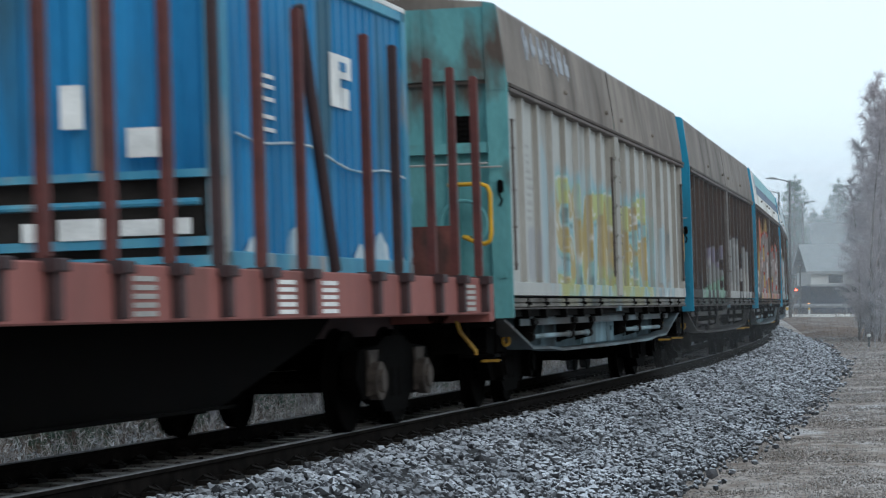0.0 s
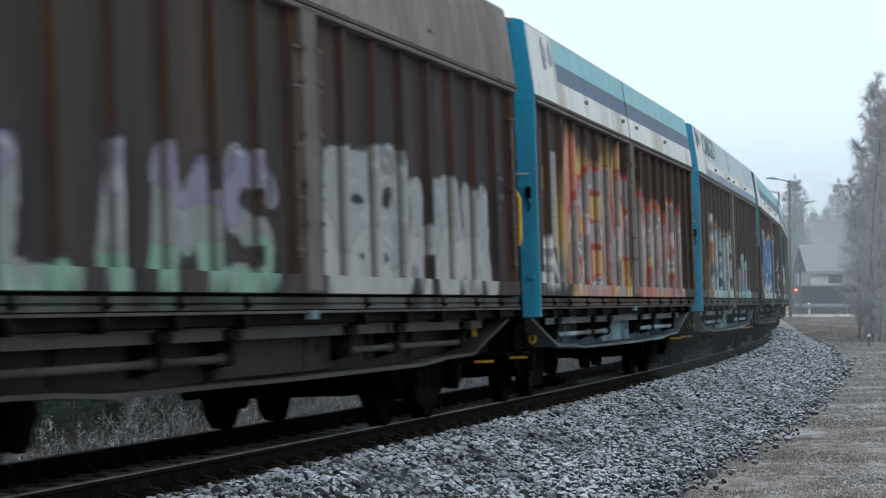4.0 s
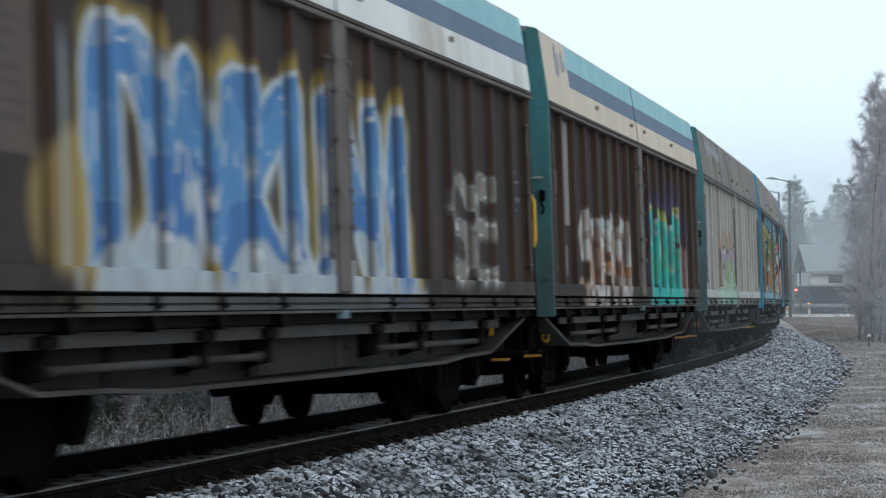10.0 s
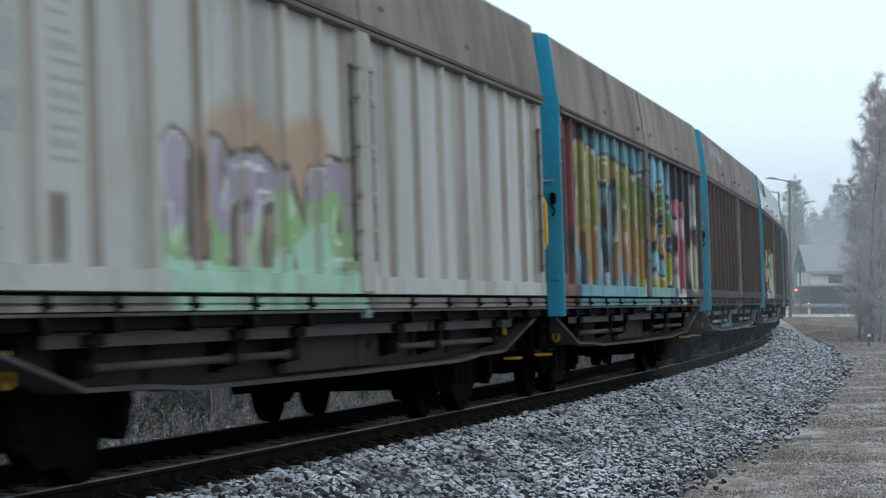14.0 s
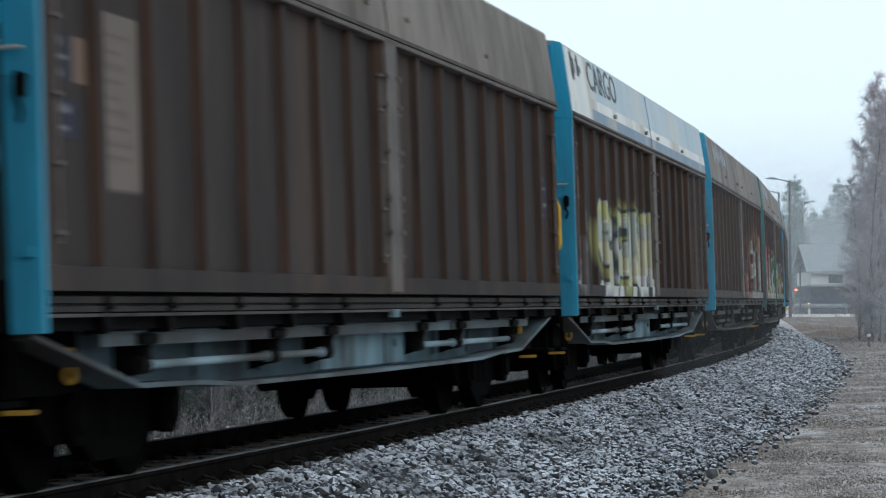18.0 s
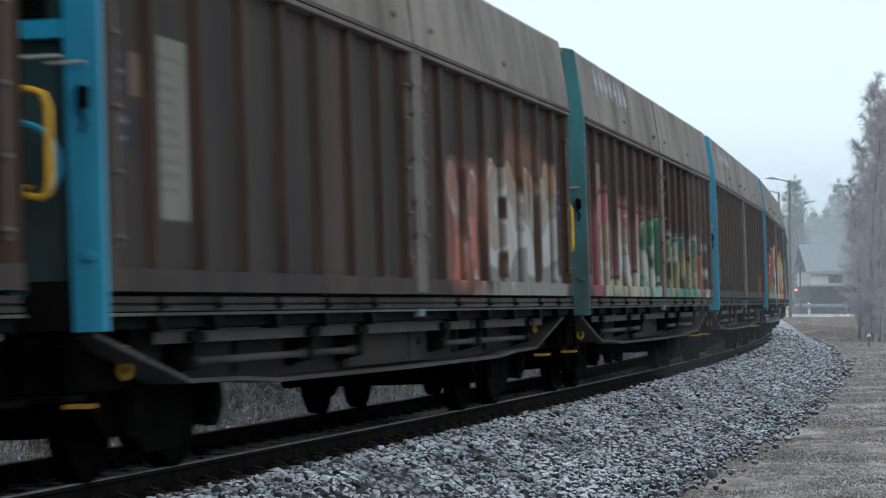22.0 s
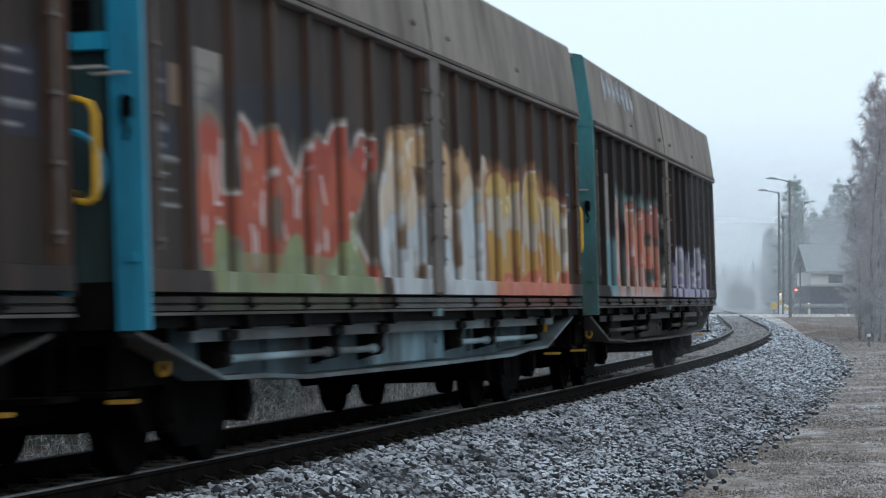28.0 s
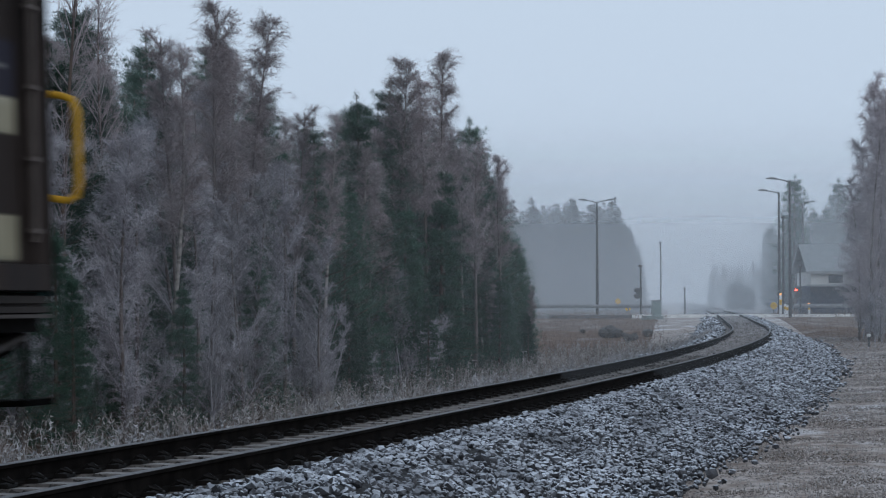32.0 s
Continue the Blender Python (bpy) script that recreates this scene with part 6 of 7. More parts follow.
def pine(seed, h, tufts=2300, spruce=False):
    rng = np.random.RandomState(seed)
    g = Geo()
    bend = rng.uniform(-0.02, 0.02, 2)
    axis = [(bend[0] * h * u * u, bend[1] * h * u * u, h * u) for u in np.linspace(0, 1, 9)]
    g.tube([(axis[0][0], axis[0][1], -0.4)] + axis[1:], 0.011 * h + 0.02, 7, 0, 0.012)
    bases, ways = [], []
    levels = int(h * (3.4 if spruce else 2.7))
    per = max(4, tufts // (levels * 6))
    for i in range(levels):
        u = (0.05 if spruce else 0.12) + (0.97 - (0.05 if spruce else 0.12)) * (i + rng.uniform(-0.2, 0.2)) / levels
        widest = 0.21 * h * (1 - u) ** 0.9 if spruce else 0.27 * h * (1 - u) ** 0.8 * min(1, 0.45 + 1.6 * u)
        turn = rng.uniform(0, 6.28)
        for j in range(6):
            reach = widest * rng.uniform(0.55, 1.15) + 0.07
            a = turn + j * 1.047 + rng.uniform(-0.4, 0.4)
            rise = rng.uniform(-0.4, -0.05) if spruce else rng.uniform(0.0, 0.45)
            p0 = np.array([bend[0] * h * u * u, bend[1] * h * u * u, h * u + rng.uniform(-0.06, 0.06)])
            d = np.array([math.cos(a), math.sin(a), rise])
            curl = np.array([0, 0, 0.22 * reach])
            pts = [p0 + d * reach * q + curl * q * q for q in (0, 0.4, 0.75, 1)]
            g.tube([tuple(p) for p in pts], 0.010 + 0.008 * reach, 4, 0, 0.004)
            q = rng.uniform(0.2, 1.04, per) ** 0.7
            cen = p0 + d * reach * q[:, None] + curl * (q * q)[:, None] + rng.normal(size=(per, 3)) * (0.04 + 0.13 * reach * q[:, None]) * np.array([1, 1, 0.4])
            bases.append(cen)
            ways.append(np.tile(d + np.array([0, 0, 0.45]), (per, 1)) * 0.7 + rng.normal(size=(per, 3)) * 0.3)
    tip = np.array([bend[0] * h, bend[1] * h, h])
    bases.append(tip - np.array([0, 0, 1]) * rng.uniform(0, 0.09 * h, (14, 1)) + rng.normal(size=(14, 3)) * 0.03)
    ways.append(np.tile([0, 0, 1.0], (14, 1)) + rng.normal(size=(14, 3)) * 0.3)
    base, way = np.concatenate(bases), np.concatenate(ways)
    k = 24
    b = np.repeat(base, k, 0) + rng.normal(size=(len(base) * k, 3)) * 0.05
    w = unit(np.repeat(unit(way), k, 0) + rng.normal(size=(len(base) * k, 3)) * 0.65)
    fol = [blades(b, w, rng.uniform(0.06, 0.14, len(b)), rng.uniform(0.008, 0.014, len(b)), rng)]
    if spruce:
        return put_tree("spruce_tree", g, None, fol, M_BARK, M_NEEDLE, "dark green frosted spruce at the wood's edge", "tree")
    return put_tree("pine_tree", g, None, fol, M_BARK, M_NEEDLE, "dark green frosted pine at the wood's edge", "tree")


def birch(seed, h, twigs=1500, weeping=0.5, leaf=None, spread=0.2, low=0.25, name="birch_tree", stems=1, bark=None, fat=1.0):
    leaf = leaf or M_TWIG
    rng = np.random.RandomState(seed)
    g = Geo()
    fol = []
    for st in range(stems):
        lean = rng.uniform(-0.05, 0.05, 2) * (5 if stems > 1 else 0.15 if name == "bare_tree" else 1)
        hh = h * (1 if stems == 1 else rng.uniform(0.6, 1))
        foot = np.array([0, 0, 0.0]) if stems == 1 else np.array([*rng.uniform(-0.35, 0.35, 2), 0])

        def at(u):
            return foot + np.array([lean[0] * hh * u + 0.02 * hh * math.sin(3 * u + seed), lean[1] * hh * u + 0.02 * hh * math.sin(4 * u + seed), hh * u])
        g.tube([tuple(at(0) - np.array([0, 0, 0.4]))] + [tuple(at(u)) for u in np.linspace(0.1, 1, 9)], 0.008 * hh + 0.012, 7, 0, 0.006)
        limbs = int(hh * 5.2 / stems ** 0.5)
        cnt = max(3, int(1.5 * twigs) // (limbs * stems))
        for i in range(limbs):
            u = low + (0.97 - low) * ((i + rng.uniform(0, 1)) / limbs) ** (1.25 if leaf is M_HAZE_TWIG else 1)
            reach = spread * h * (1.15 - u) ** 0.7 * rng.uniform(0.6, 1.15)
            a = rng.uniform(0, 2 * math.pi)
            d = np.array([math.cos(a) * 0.55, math.sin(a) * 0.55, rng.uniform(0.7, 1.15)])
            p0 = at(u)
            pts = [p0 + d * reach * q - np.array([0, 0, weeping * 0.5 * reach * q * q]) for q in (0, 0.35, 0.7, 1)]
            g.tube([tuple(p) for p in pts], 0.006 + 0.008 * reach, 4, 1, 0.004)
            q = rng.uniform(0.05, 1.0, cnt)
            b = p0 + d * reach * q[:, None] - np.array([0, 0, 1]) * (weeping * 0.5 * reach * q * q)[:, None]
            w = unit(d * 0.7 + np.array([0, 0, 0.25]) + rng.normal(size=(cnt, 3)) * 0.5)
            ln = rng.uniform(0.15, 0.5, cnt) * (0.45 + 0.06 * h)
            fall = np.array([0, 0, -1.0]) * (weeping * ln)[:, None]
            mid, tip = b + w * (ln * 0.5)[:, None] + fall * 0.15, b + w * ln[:, None] + fall * 0.7
            fol.append(ribbons(np.stack([b, mid, tip], 1), rng.uniform(0.005, 0.009, cnt) * fat, rng))
            m2 = cnt * 4
            j = rng.randint(0, cnt, m2)
            r = rng.uniform(0.3, 1, m2)[:, None]
            b2 = b[j] + (tip[j] - b[j]) * r
            w2 = unit(w[j] + rng.normal(size=(m2, 3)) * 0.6)
            l2 = ln[j] * rng.uniform(0.25, 0.6, m2)
            t2 = b2 + w2 * l2[:, None] - np.array([0, 0, 1]) * (weeping * l2 * 0.6)[:, None]
            fol.append(ribbons(np.stack([b2, (b2 + t2) / 2 + 0.02, t2], 1), rng.uniform(0.0035, 0.006, m2) * fat, rng))
    if stems > 1:
        return put_tree(name, g, None, fol, leaf, leaf, "bare bush white with hoar frost by the railway", "bush")
    return put_tree(name, g, None, fol, bark or M_DULLBARK, leaf, "tall bare tree with a reddish-brown stem" if bark is M_BARK else "bare birch with white bark and violet-grey twigs" if bark else "bare birch with a dull stem and violet-grey twigs" if leaf in (M_TWIG, M_HAZE_TWIG) else "bare young tree furred with hoar frost", "tree")


KINDS = {
    "pine": [pine(201, 8.0), pine(202, 7.0), pine(203, 8.6)],
    "spruce": [pine(211, 7.5, 2500, True), pine(212, 6.0, 2200, True)],
    "birch": [birch(221, 8.5, 2200, 0.6, None, 0.20, 0.45, fat=1.15), birch(222, 8.0, 2200, 0.9, None, 0.17, 0.5, fat=1.15), birch(223, 9.0, 2000, 0.7, None, 0.16, 0.5, fat=1.15), birch(224, 7.5, 2000, 0.5, None, 0.18, 0.4, fat=1.15)],
    "white": [birch(225, 8.5, 1700, 0.7, None, 0.15, 0.45, bark=M_BIRCH), birch(226, 8.0, 1700, 0.7, None, 0.15, 0.45, bark=M_BIRCH)],
    "frosted": [birch(231, 6.5, 1900, 0.4, M_FROST_TWIG, 0.24, 0.05, fat=1.4), birch(232, 5.5, 1800, 0.4, M_FROST_TWIG, 0.28, 0.05, fat=1.4), birch(233, 6.0, 1900, 0.6, M_FROST_TWIG, 0.26, 0.05, fat=1.4)],
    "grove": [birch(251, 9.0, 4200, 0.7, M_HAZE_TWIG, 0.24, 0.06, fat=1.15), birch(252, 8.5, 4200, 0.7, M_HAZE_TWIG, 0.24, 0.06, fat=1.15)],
    "bare": [birch(261, 9.0, 260, 0.15, None, 0.20, 0.35, "bare_tree", bark=M_BARK, fat=1.2), birch(262, 9.0, 500, 0.2, None, 0.16, 0.5, "bare_tree", bark=M_BARK, fat=1.2)],
    "bush": [birch(241, 3.2, 1100, 0.25, M_FROST_TWIG, 0.30, 0.05, "frosted_bush", 5, fat=1.5), birch(242, 2.4, 900, 0.25, M_FROST_TWIG, 0.34, 0.05, "frosted_bush", 5, fat=1.5)],
}
USED = {k: 0 for k in KINDS}


def plant(kind, s, off, size, turn=None, jitter=0.0):
    """Sets a tree of a kind beside the line; the first few are the built ones themselves."""
    made = KINDS[kind]
    i = USED[kind]
    USED[kind] += 1
    p = beside(s, off, float(ground_height(s, off)) - 0.05)
    m = pose(*p, random.uniform(-2, 2), random.uniform(-2, 2), random.uniform(0, 360) if turn is None else turn) @ Matrix.Scale(size, 4)
    if i < len(made):
        made[i].matrix_basis = m
        return made[i]
    src = made[i % len(made)]
    return copy_thing(src, m @ Matrix.Scale(1 / src.scale.x, 4))


def plant_wood():
    rng = random.Random(11)
    # rows parallel to the line, from the ragged edge inwards; the wood is tallest near by and dies away to scrub
    for off, step, s0, s1, mix in ((-7.4, 1.8, 8, 75, ("bush", "low", "low")), (-8.3, 1.7, 8, 75, ("low", "spruce", "low", "low", "birch")), (-9.0, 1.7, 9, 78, ("pine", "birch", "spruce", "spruce", "pine")),
                                   (-11.2, 1.8, 9, 82, ("pine", "birch", "spruce", "pine", "spruce")), (-14.0, 2.1, 10, 86, ("pine", "pine", "birch", "spruce")),
                                   (-17.5, 2.5, 12, 94, ("pine", "birch", "spruce", "pine")), (-22, 3.2, 14, 104, ("pine", "spruce", "birch"))):
        s = s0
        while s < s1:
            kind = mix[rng.randrange(len(mix))]
            o = off + rng.uniform(-0.8, 0.8)
            spot_x, spot_y, _ = beside(s, o)
            if spot_x / spot_y > 0.033:
                s += step
                continue
            if s < 27 and off > -10 and rng.random() < 0.7:
                kind = "frosted"
            top = wood_height(s, o) * rng.uniform(0.72, 1.03)
            if kind == "bush" and s > 42:
                kind = "low" if rng.random() < 0.6 else "birch"
                top = min(top, rng.uniform(2.5, 4.5))
            if kind == "low" and s > 68:
                s += step
                continue
            if kind == "low":
                kind, top = "spruce", min(top, rng.uniform(1.8, 3.8))
                plant(kind, s, o, top / 7.0)
                s += step * rng.uniform(0.7, 1.3)
                continue
            if top < 2.8 or kind == "bush":
                plant("bush", s, o, rng.uniform(0.65, 1.1) * min(1.0, top / 2.8))
            else:
                plant(kind, s, o, top / (6.9 if kind == "frosted" else 9.4 if kind == "birch" else 8.0))
            s += step * rng.uniform(0.7, 1.3)
    # birches that overtop the conifers
    for kind, s, off, size in (("birch", 57.0, -15.0, 0.92), ("birch", 60.0, -15.2, 0.9), ("birch", 40.0, -12.0, 0.75), ("birch", 24.5, -9.0, 0.9), ("birch", 27.0, -13.0, 1.0), ("birch", 30.0, -13.5, 0.9)):
        plant(kind, s, off, size)


def wood_height(s, off):
    """How tall the wood grows at a place: by its bearing from the bend, in thousandths, and its distance."""
    p = beside(s, off)
    rise = np.interp(1000 * p[0] / p[1], (-129, -106, -90, -71, -52, -31, -16, -4, 3, 10, 14, 20, 26, 30, 33, 35), (125, 108, 96, 89, 74, 84, 88, 85, 80, 72, 66, 52, 38, 26, 11, 4))
    return float(rise * p[1] / 1000 + 2.1)


plant_wood()


def far_off(bearing, dist, z=-0.3):
    """A place by its bearing, in thousandths, and its paced distance, on the rising ground."""
    y = 0.928 * dist
    return bearing * dist / 1000, y, z + float(lift(y))


def plant_at(kind, bearing, dist, height):
    """A tree of a given height, by its bearing in thousandths and its distance ahead."""
    i = USED[kind]
    USED[kind] += 1
    made = KINDS[kind]
    tall = {"grove": 9.3, "pine": 8.0, "spruce": 7.0, "bush": 3.0, "birch": 9.0, "white": 8.5, "bare": 9.0}[kind]
    m = pose(*far_off(bearing, dist, -0.8 if dist < 180 else -0.4), 0, 0, random.uniform(0, 360)) @ Matrix.Scale(height / tall, 4)
    if i < len(made):
        made[i].matrix_basis = m
        return made[i]
    src = made[i % len(made)]
    return copy_thing(src, m @ Matrix.Scale(1 / src.scale.x, 4))


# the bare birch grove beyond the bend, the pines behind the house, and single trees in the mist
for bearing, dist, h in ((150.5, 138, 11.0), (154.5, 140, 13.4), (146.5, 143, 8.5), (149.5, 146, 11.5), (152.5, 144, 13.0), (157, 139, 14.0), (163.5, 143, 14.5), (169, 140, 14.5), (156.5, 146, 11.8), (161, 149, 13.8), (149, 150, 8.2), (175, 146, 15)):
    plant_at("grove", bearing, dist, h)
# birches that overtop the conifers at the wood's edge
for bearing, dist, rise in ((-97, 53, 114), (-83, 56, 108), (-75, 58, 104), (-67, 60, 97), (-50, 64, 82), (-13, 79, 88), (-6, 80, 90), (0, 82, 86), (12, 86, 68), (18, 90, 52)):
    plant_at("birch", bearing, dist, rise * dist / 1000 + 2.3)
for bearing, dist, h in ((150, 138, 3.0), (154, 137, 3.6), (158, 139, 4.0), (162, 138, 4.0), (147, 146, 3.0)):
    plant_at("bush", bearing, dist, h)
for bearing, dist, h in ((123.5, 262, 12.8), (124.3, 264, 11.5), (138.5, 286, 12.5), (115.5, 300, 9.2)):
    plant_at("pine", bearing, dist, h)
for bearing, dist, h in ((122.5, 266, 9.0), (125, 268, 8.0), (130, 292, 10.0), (133, 290, 11.5), (135.5, 296, 10.5), (138, 288, 12), (141, 292, 11.5), (144, 288, 12.5), (147, 290, 12.5), (116.5, 301, 8.0), (118.5, 305, 7.5)):
    plant_at("spruce", bearing, dist, h)
# pale stems along the wood's edge and the bare trunk at its near end
for bearing, dist, h in ((-1.0, 87, 7.2), (4.2, 88, 6.6), (5.8, 87, 6.9), (14.0, 90, 5.6), (16.0, 91, 5.2), (-42.5, 63, 6.6), (-94, 52, 6.8), (-31, 70, 6.2)):
    plant_at("white", bearing, dist, h)
for bearing, dist, h in ((-131, 47, 8.4), (-118, 52, 7.8)):
    plant_at("bare", bearing, dist, h)


M_FARWOOD = material("dark_far_needles", (0.014, 0.024, 0.022), (0.03, 0.044, 0.042), 0.3, 0.9, 0, 0, 30)


def distant_wood(seed, count, s0, s1, o0, o1, h0, h1):
    """Far conifers that nobody could count, in one mesh of boughs."""
    rng = np.random.RandomState(seed)
    v, f, k = [], [], 0
    for _ in range(count):
        s, off, h = rng.uniform(s0, s1), rng.uniform(o0, o1), rng.uniform(h0, h1)
        if -9 < o1 < -7:
            h *= min(1.0, 0.5 + 0.5 * (o1 - off) / 3)
        p = beside(s, off, float(ground_height(s, off)))
        n = 420
        u = rng.uniform(0.06, 1, n)
        a = rng.uniform(0, 2 * math.pi, n)
        r = (1 - u) ** 0.7 * h * 0.17 * rng.uniform(0.3, 1.1, n) + 0.08
        base = p + np.stack([np.cos(a) * r * 0.3, np.sin(a) * r * 0.3, u * h], 1)
        way = unit(np.stack([np.cos(a), np.sin(a), rng.uniform(-0.4, 0.3, n)], 1))
        vv, ff = blades(base, way, r * 1.1 + 0.15, rng.uniform(0.12, 0.35, n), rng)
        v.append(vv), f.append(ff + k)
        k += len(vv)
    return raw_mesh("distant_wood", np.concatenate(v), np.concatenate(f), [M_FARWOOD])


for seed, count, s0, s1, o0, o1, h0, h1 in ((301, 130, 18, 135, -48, -26, 8.5, 11.0), (302, 420, 256, 309, -66, -7.4, 10.8, 13.6), (303, 60, 388, 462, -90, -30, 9, 13), (304, 60, 230, 304, 22, 60, 9, 14), (305, 50, 470, 560, 4, 16, 6, 8.5)):
    tagged(new("distant_wood", distant_wood(seed, count, s0, s1, o0, o1, h0, h1)), "dark conifer wood standing in the mist", "trees", kind="stuff")


def round_shrub(bearing, dist, wide, tall, seed):
    """A low dark clump, broader than tall, of many short boughs."""
    rng = np.random.RandomState(seed)
    n = 2600
    a, q = rng.uniform(0, 2 * math.pi, n), rng.uniform(0, 1, n) ** 0.5
    e = rng.uniform(0, 1, n)
    r = wide / 2 * np.sqrt(1 - (1.6 * e - 0.6) ** 2) * (0.75 + 0.25 * np.sin(3 * a + seed)) * q
    base = np.stack([np.cos(a) * r, np.sin(a) * r, tall * e * (0.9 + 0.1 * np.sin(2 * a))], 1)
    way = unit(np.stack([np.cos(a), np.sin(a), rng.uniform(-0.2, 0.9, n)], 1))
    v, f = blades(base, way, rng.uniform(0.2, 0.5, n), rng.uniform(0.05, 0.14, n), rng)
    t = new("shrub")
    tagged(t, "dark rounded evergreen clump beside the far track", "shrub")
    t.matrix_basis = pose(*far_off(bearing, dist, -0.2))
    link("foliage", raw_mesh("foliage", v, f, [M_FARWOOD]), t)
    g = Geo()
    for k in range(4):
        g.tube([(0.1 * k - 0.15, 0, -0.4), (0.35 * math.cos(2 * k), 0.3 * math.sin(2 * k), tall * 0.6)], 0.05, 6, 0, 0.02)
    link("stem", g.mesh("stem", M_BARK), t)


round_shrub(103.4, 318, 2.7, 3.2, 5)
round_shrub(107.0, 320, 2.0, 2.5, 6)


def weeds_mesh(seed, count, s0, s1, o0, o1, h0, h1, heads=True, mat=M_WEED):
    """Dead stalks and grass, bent and rimed."""
    rng = np.random.RandomState(seed)
    s, off = rng.uniform(s0, s1, count), rng.uniform(o0, o1, count)
    clump = np.sin(s * 1.7 + off * 2.1) + np.sin(s * 0.63 - off * 1.3 + 2)
    keep = clump + rng.normal(size=count) * 0.9 > 0.1
    s, off = s[keep], off[keep]
    n = len(s)
    x, y, th = on_line(s)
    edge = np.interp(np.abs(off), (0, 1.75, 3.1), (-0.24, -0.24, -0.95)) + lift(y)
    z = np.where(np.abs(off) < 2.9, edge, ground_height(s, off))
    b = np.stack([x + np.cos(th) * off, y - np.sin(th) * off, z], 1)
    h = rng.uniform(h0, h1, n) * (0.6 + 0.4 * np.clip(clump[keep] * 0.5 + 0.5, 0, 1.3))
    lean = rng.normal(size=(n, 3)) * 0.22 * np.array([1, 1, 0])
    up = np.array([0, 0, 1.0])
    pts = np.stack([b, b + (up * 0.55 + lean * 0.3) * h[:, None], b + (up * 0.92 + lean) * h[:, None]], 1)
    v, f = ribbons(pts, rng.uniform(0.006, 0.014, n), rng)
    if heads:
        k = 5
        t = np.repeat(pts[:, 2], k, 0) - np.repeat(lean * h[:, None] * 0.2, k, 0) * rng.uniform(0, 1, (n * k, 1)) - up * (np.repeat(h, k) * rng.uniform(0, 0.35, n * k))[:, None]
        vv, ff = blades(t, unit(rng.normal(size=(n * k, 3)) + up * 0.4), rng.uniform(0.03, 0.11, n * k), rng.uniform(0.01, 0.03, n * k), rng)
        f = np.concatenate([f, ff + len(v)])
        v = np.concatenate([v, vv])
    return raw_mesh("weeds", v, f, [mat])


tagged(new("weeds", weeds_mesh(401, 9000, -12, 78, -7.8, -2.2, 0.35, 0.85)), "rimed dead weeds and grasses beside the track", "grass", kind="stuff")
tagged(new("weeds", weeds_mesh(402, 9000, -10, 90, -3.2, -1.75, 0.1, 0.3, True, M_RIME_GRASS)), "short frosted grass along the ballast", "grass", kind="stuff")
tagged(new("grass", weeds_mesh(403, 42000, -8, 80, 3.0, 9.0, 0.02, 0.07, False)), "short flattened frosty grass on the verge", "grass", kind="stuff")
tagged(new("weeds", weeds_mesh(406, 5000, 150, 200, -30, -17, 0.7, 1.6, True, M_FIELD_GRASS)), "tall brown brush beyond the road", "brush", kind="stuff")
tagged(new("weeds", weeds_mesh(405, 8000, 82, 190, 3.7, 26, 0.2, 0.6, True, M_FIELD_GRASS)), "brown dead grass by the crossing", "grass", kind="stuff")
tagged(new("weeds", weeds_mesh(404, 10000, 75, 190, -24, -4.3, 0.2, 0.65, True, M_FIELD_GRASS)), "brown dead field grass", "grass", kind="stuff")


# ---- level crossing, lamps and what stands beyond ----
M_ASPHALT = material("frosty_asphalt", (0.06, 0.06, 0.062), (0.10, 0.10, 0.102), 2.0, 0.9, 0, 0.2, 40, c3=(0.24, 0.25, 0.26), big=0.5)
M_STEEL = material("galvanised_steel", (0.16, 0.17, 0.18), (0.22, 0.23, 0.24), 4, 0.55, 0.5, 0.05, 40)
M_POLE = material("dull_grey_pole", (0.045, 0.045, 0.046), (0.075, 0.075, 0.075), 4, 0.8, 0, 0.1, 40)
M_WALL = material("white_house_wall", (0.46, 0.46, 0.45), (0.54, 0.54, 0.52), 2, 0.8, 0, 0.1, 30)
M_TIN = material("pale_tin_roof", (0.22, 0.235, 0.24), (0.27, 0.285, 0.29), 2, 0.6, 0.2, 0.05, 30)
M_PLINTH = material("dark_blue_cladding", (0.008, 0.014, 0.034), (0.014, 0.024, 0.05), 2, 0.7, 0, 0.1, 30)
M_CABINET = material("grey_green_cabinet", (0.17, 0.22, 0.21), (0.22, 0.27, 0.26), 2, 0.7, 0, 0.05, 30)
M_SIGN = plain("yellow_sign", (0.60, 0.36, 0.03))
M_ROCK = material("dark_rock", (0.05, 0.048, 0.046), (0.09, 0.085, 0.08), 3, 0.9, 0, 0.4, 12)
M_REDLAMP = glowing("red_lamp", (1.0, 0.06, 0.03), 12.0)
M_AMBER = glowing("amber_lamp", (1.0, 0.45, 0.12), 1.2)
M_GLASS = material("dark_window_glass", (0.02, 0.025, 0.03), (0.03, 0.035, 0.04), 2, 0.15, 0, 0, 30)


def span(name, x0, x1, y0, slope, depth, z0, z1, mat, label, category, n=24):
    """A long flat piece that runs across the line, n pieces long."""
    g = Geo()
    for i in range(n):
        a, b = x0 + (x1 - x0) * i / n, x0 + (x1 - x0) * (i + 1) / n
        g.add([(a, y0 + slope * a, z0), (b, y0 + slope * b, z0), (b, y0 + slope * b + depth, z0), (a, y0 + slope * a + depth, z0),
               (a, y0 + slope * a, z1), (b, y0 + slope * b, z1), (b, y0 + slope * b + depth, z1), (a, y0 + slope * a + depth, z1)],
              [(0, 3, 2, 1), (4, 5, 6, 7), (0, 1, 5, 4), (2, 3, 7, 6)])
    return tagged(new(name, g.mesh(name, mat)), label, category, kind="structure")


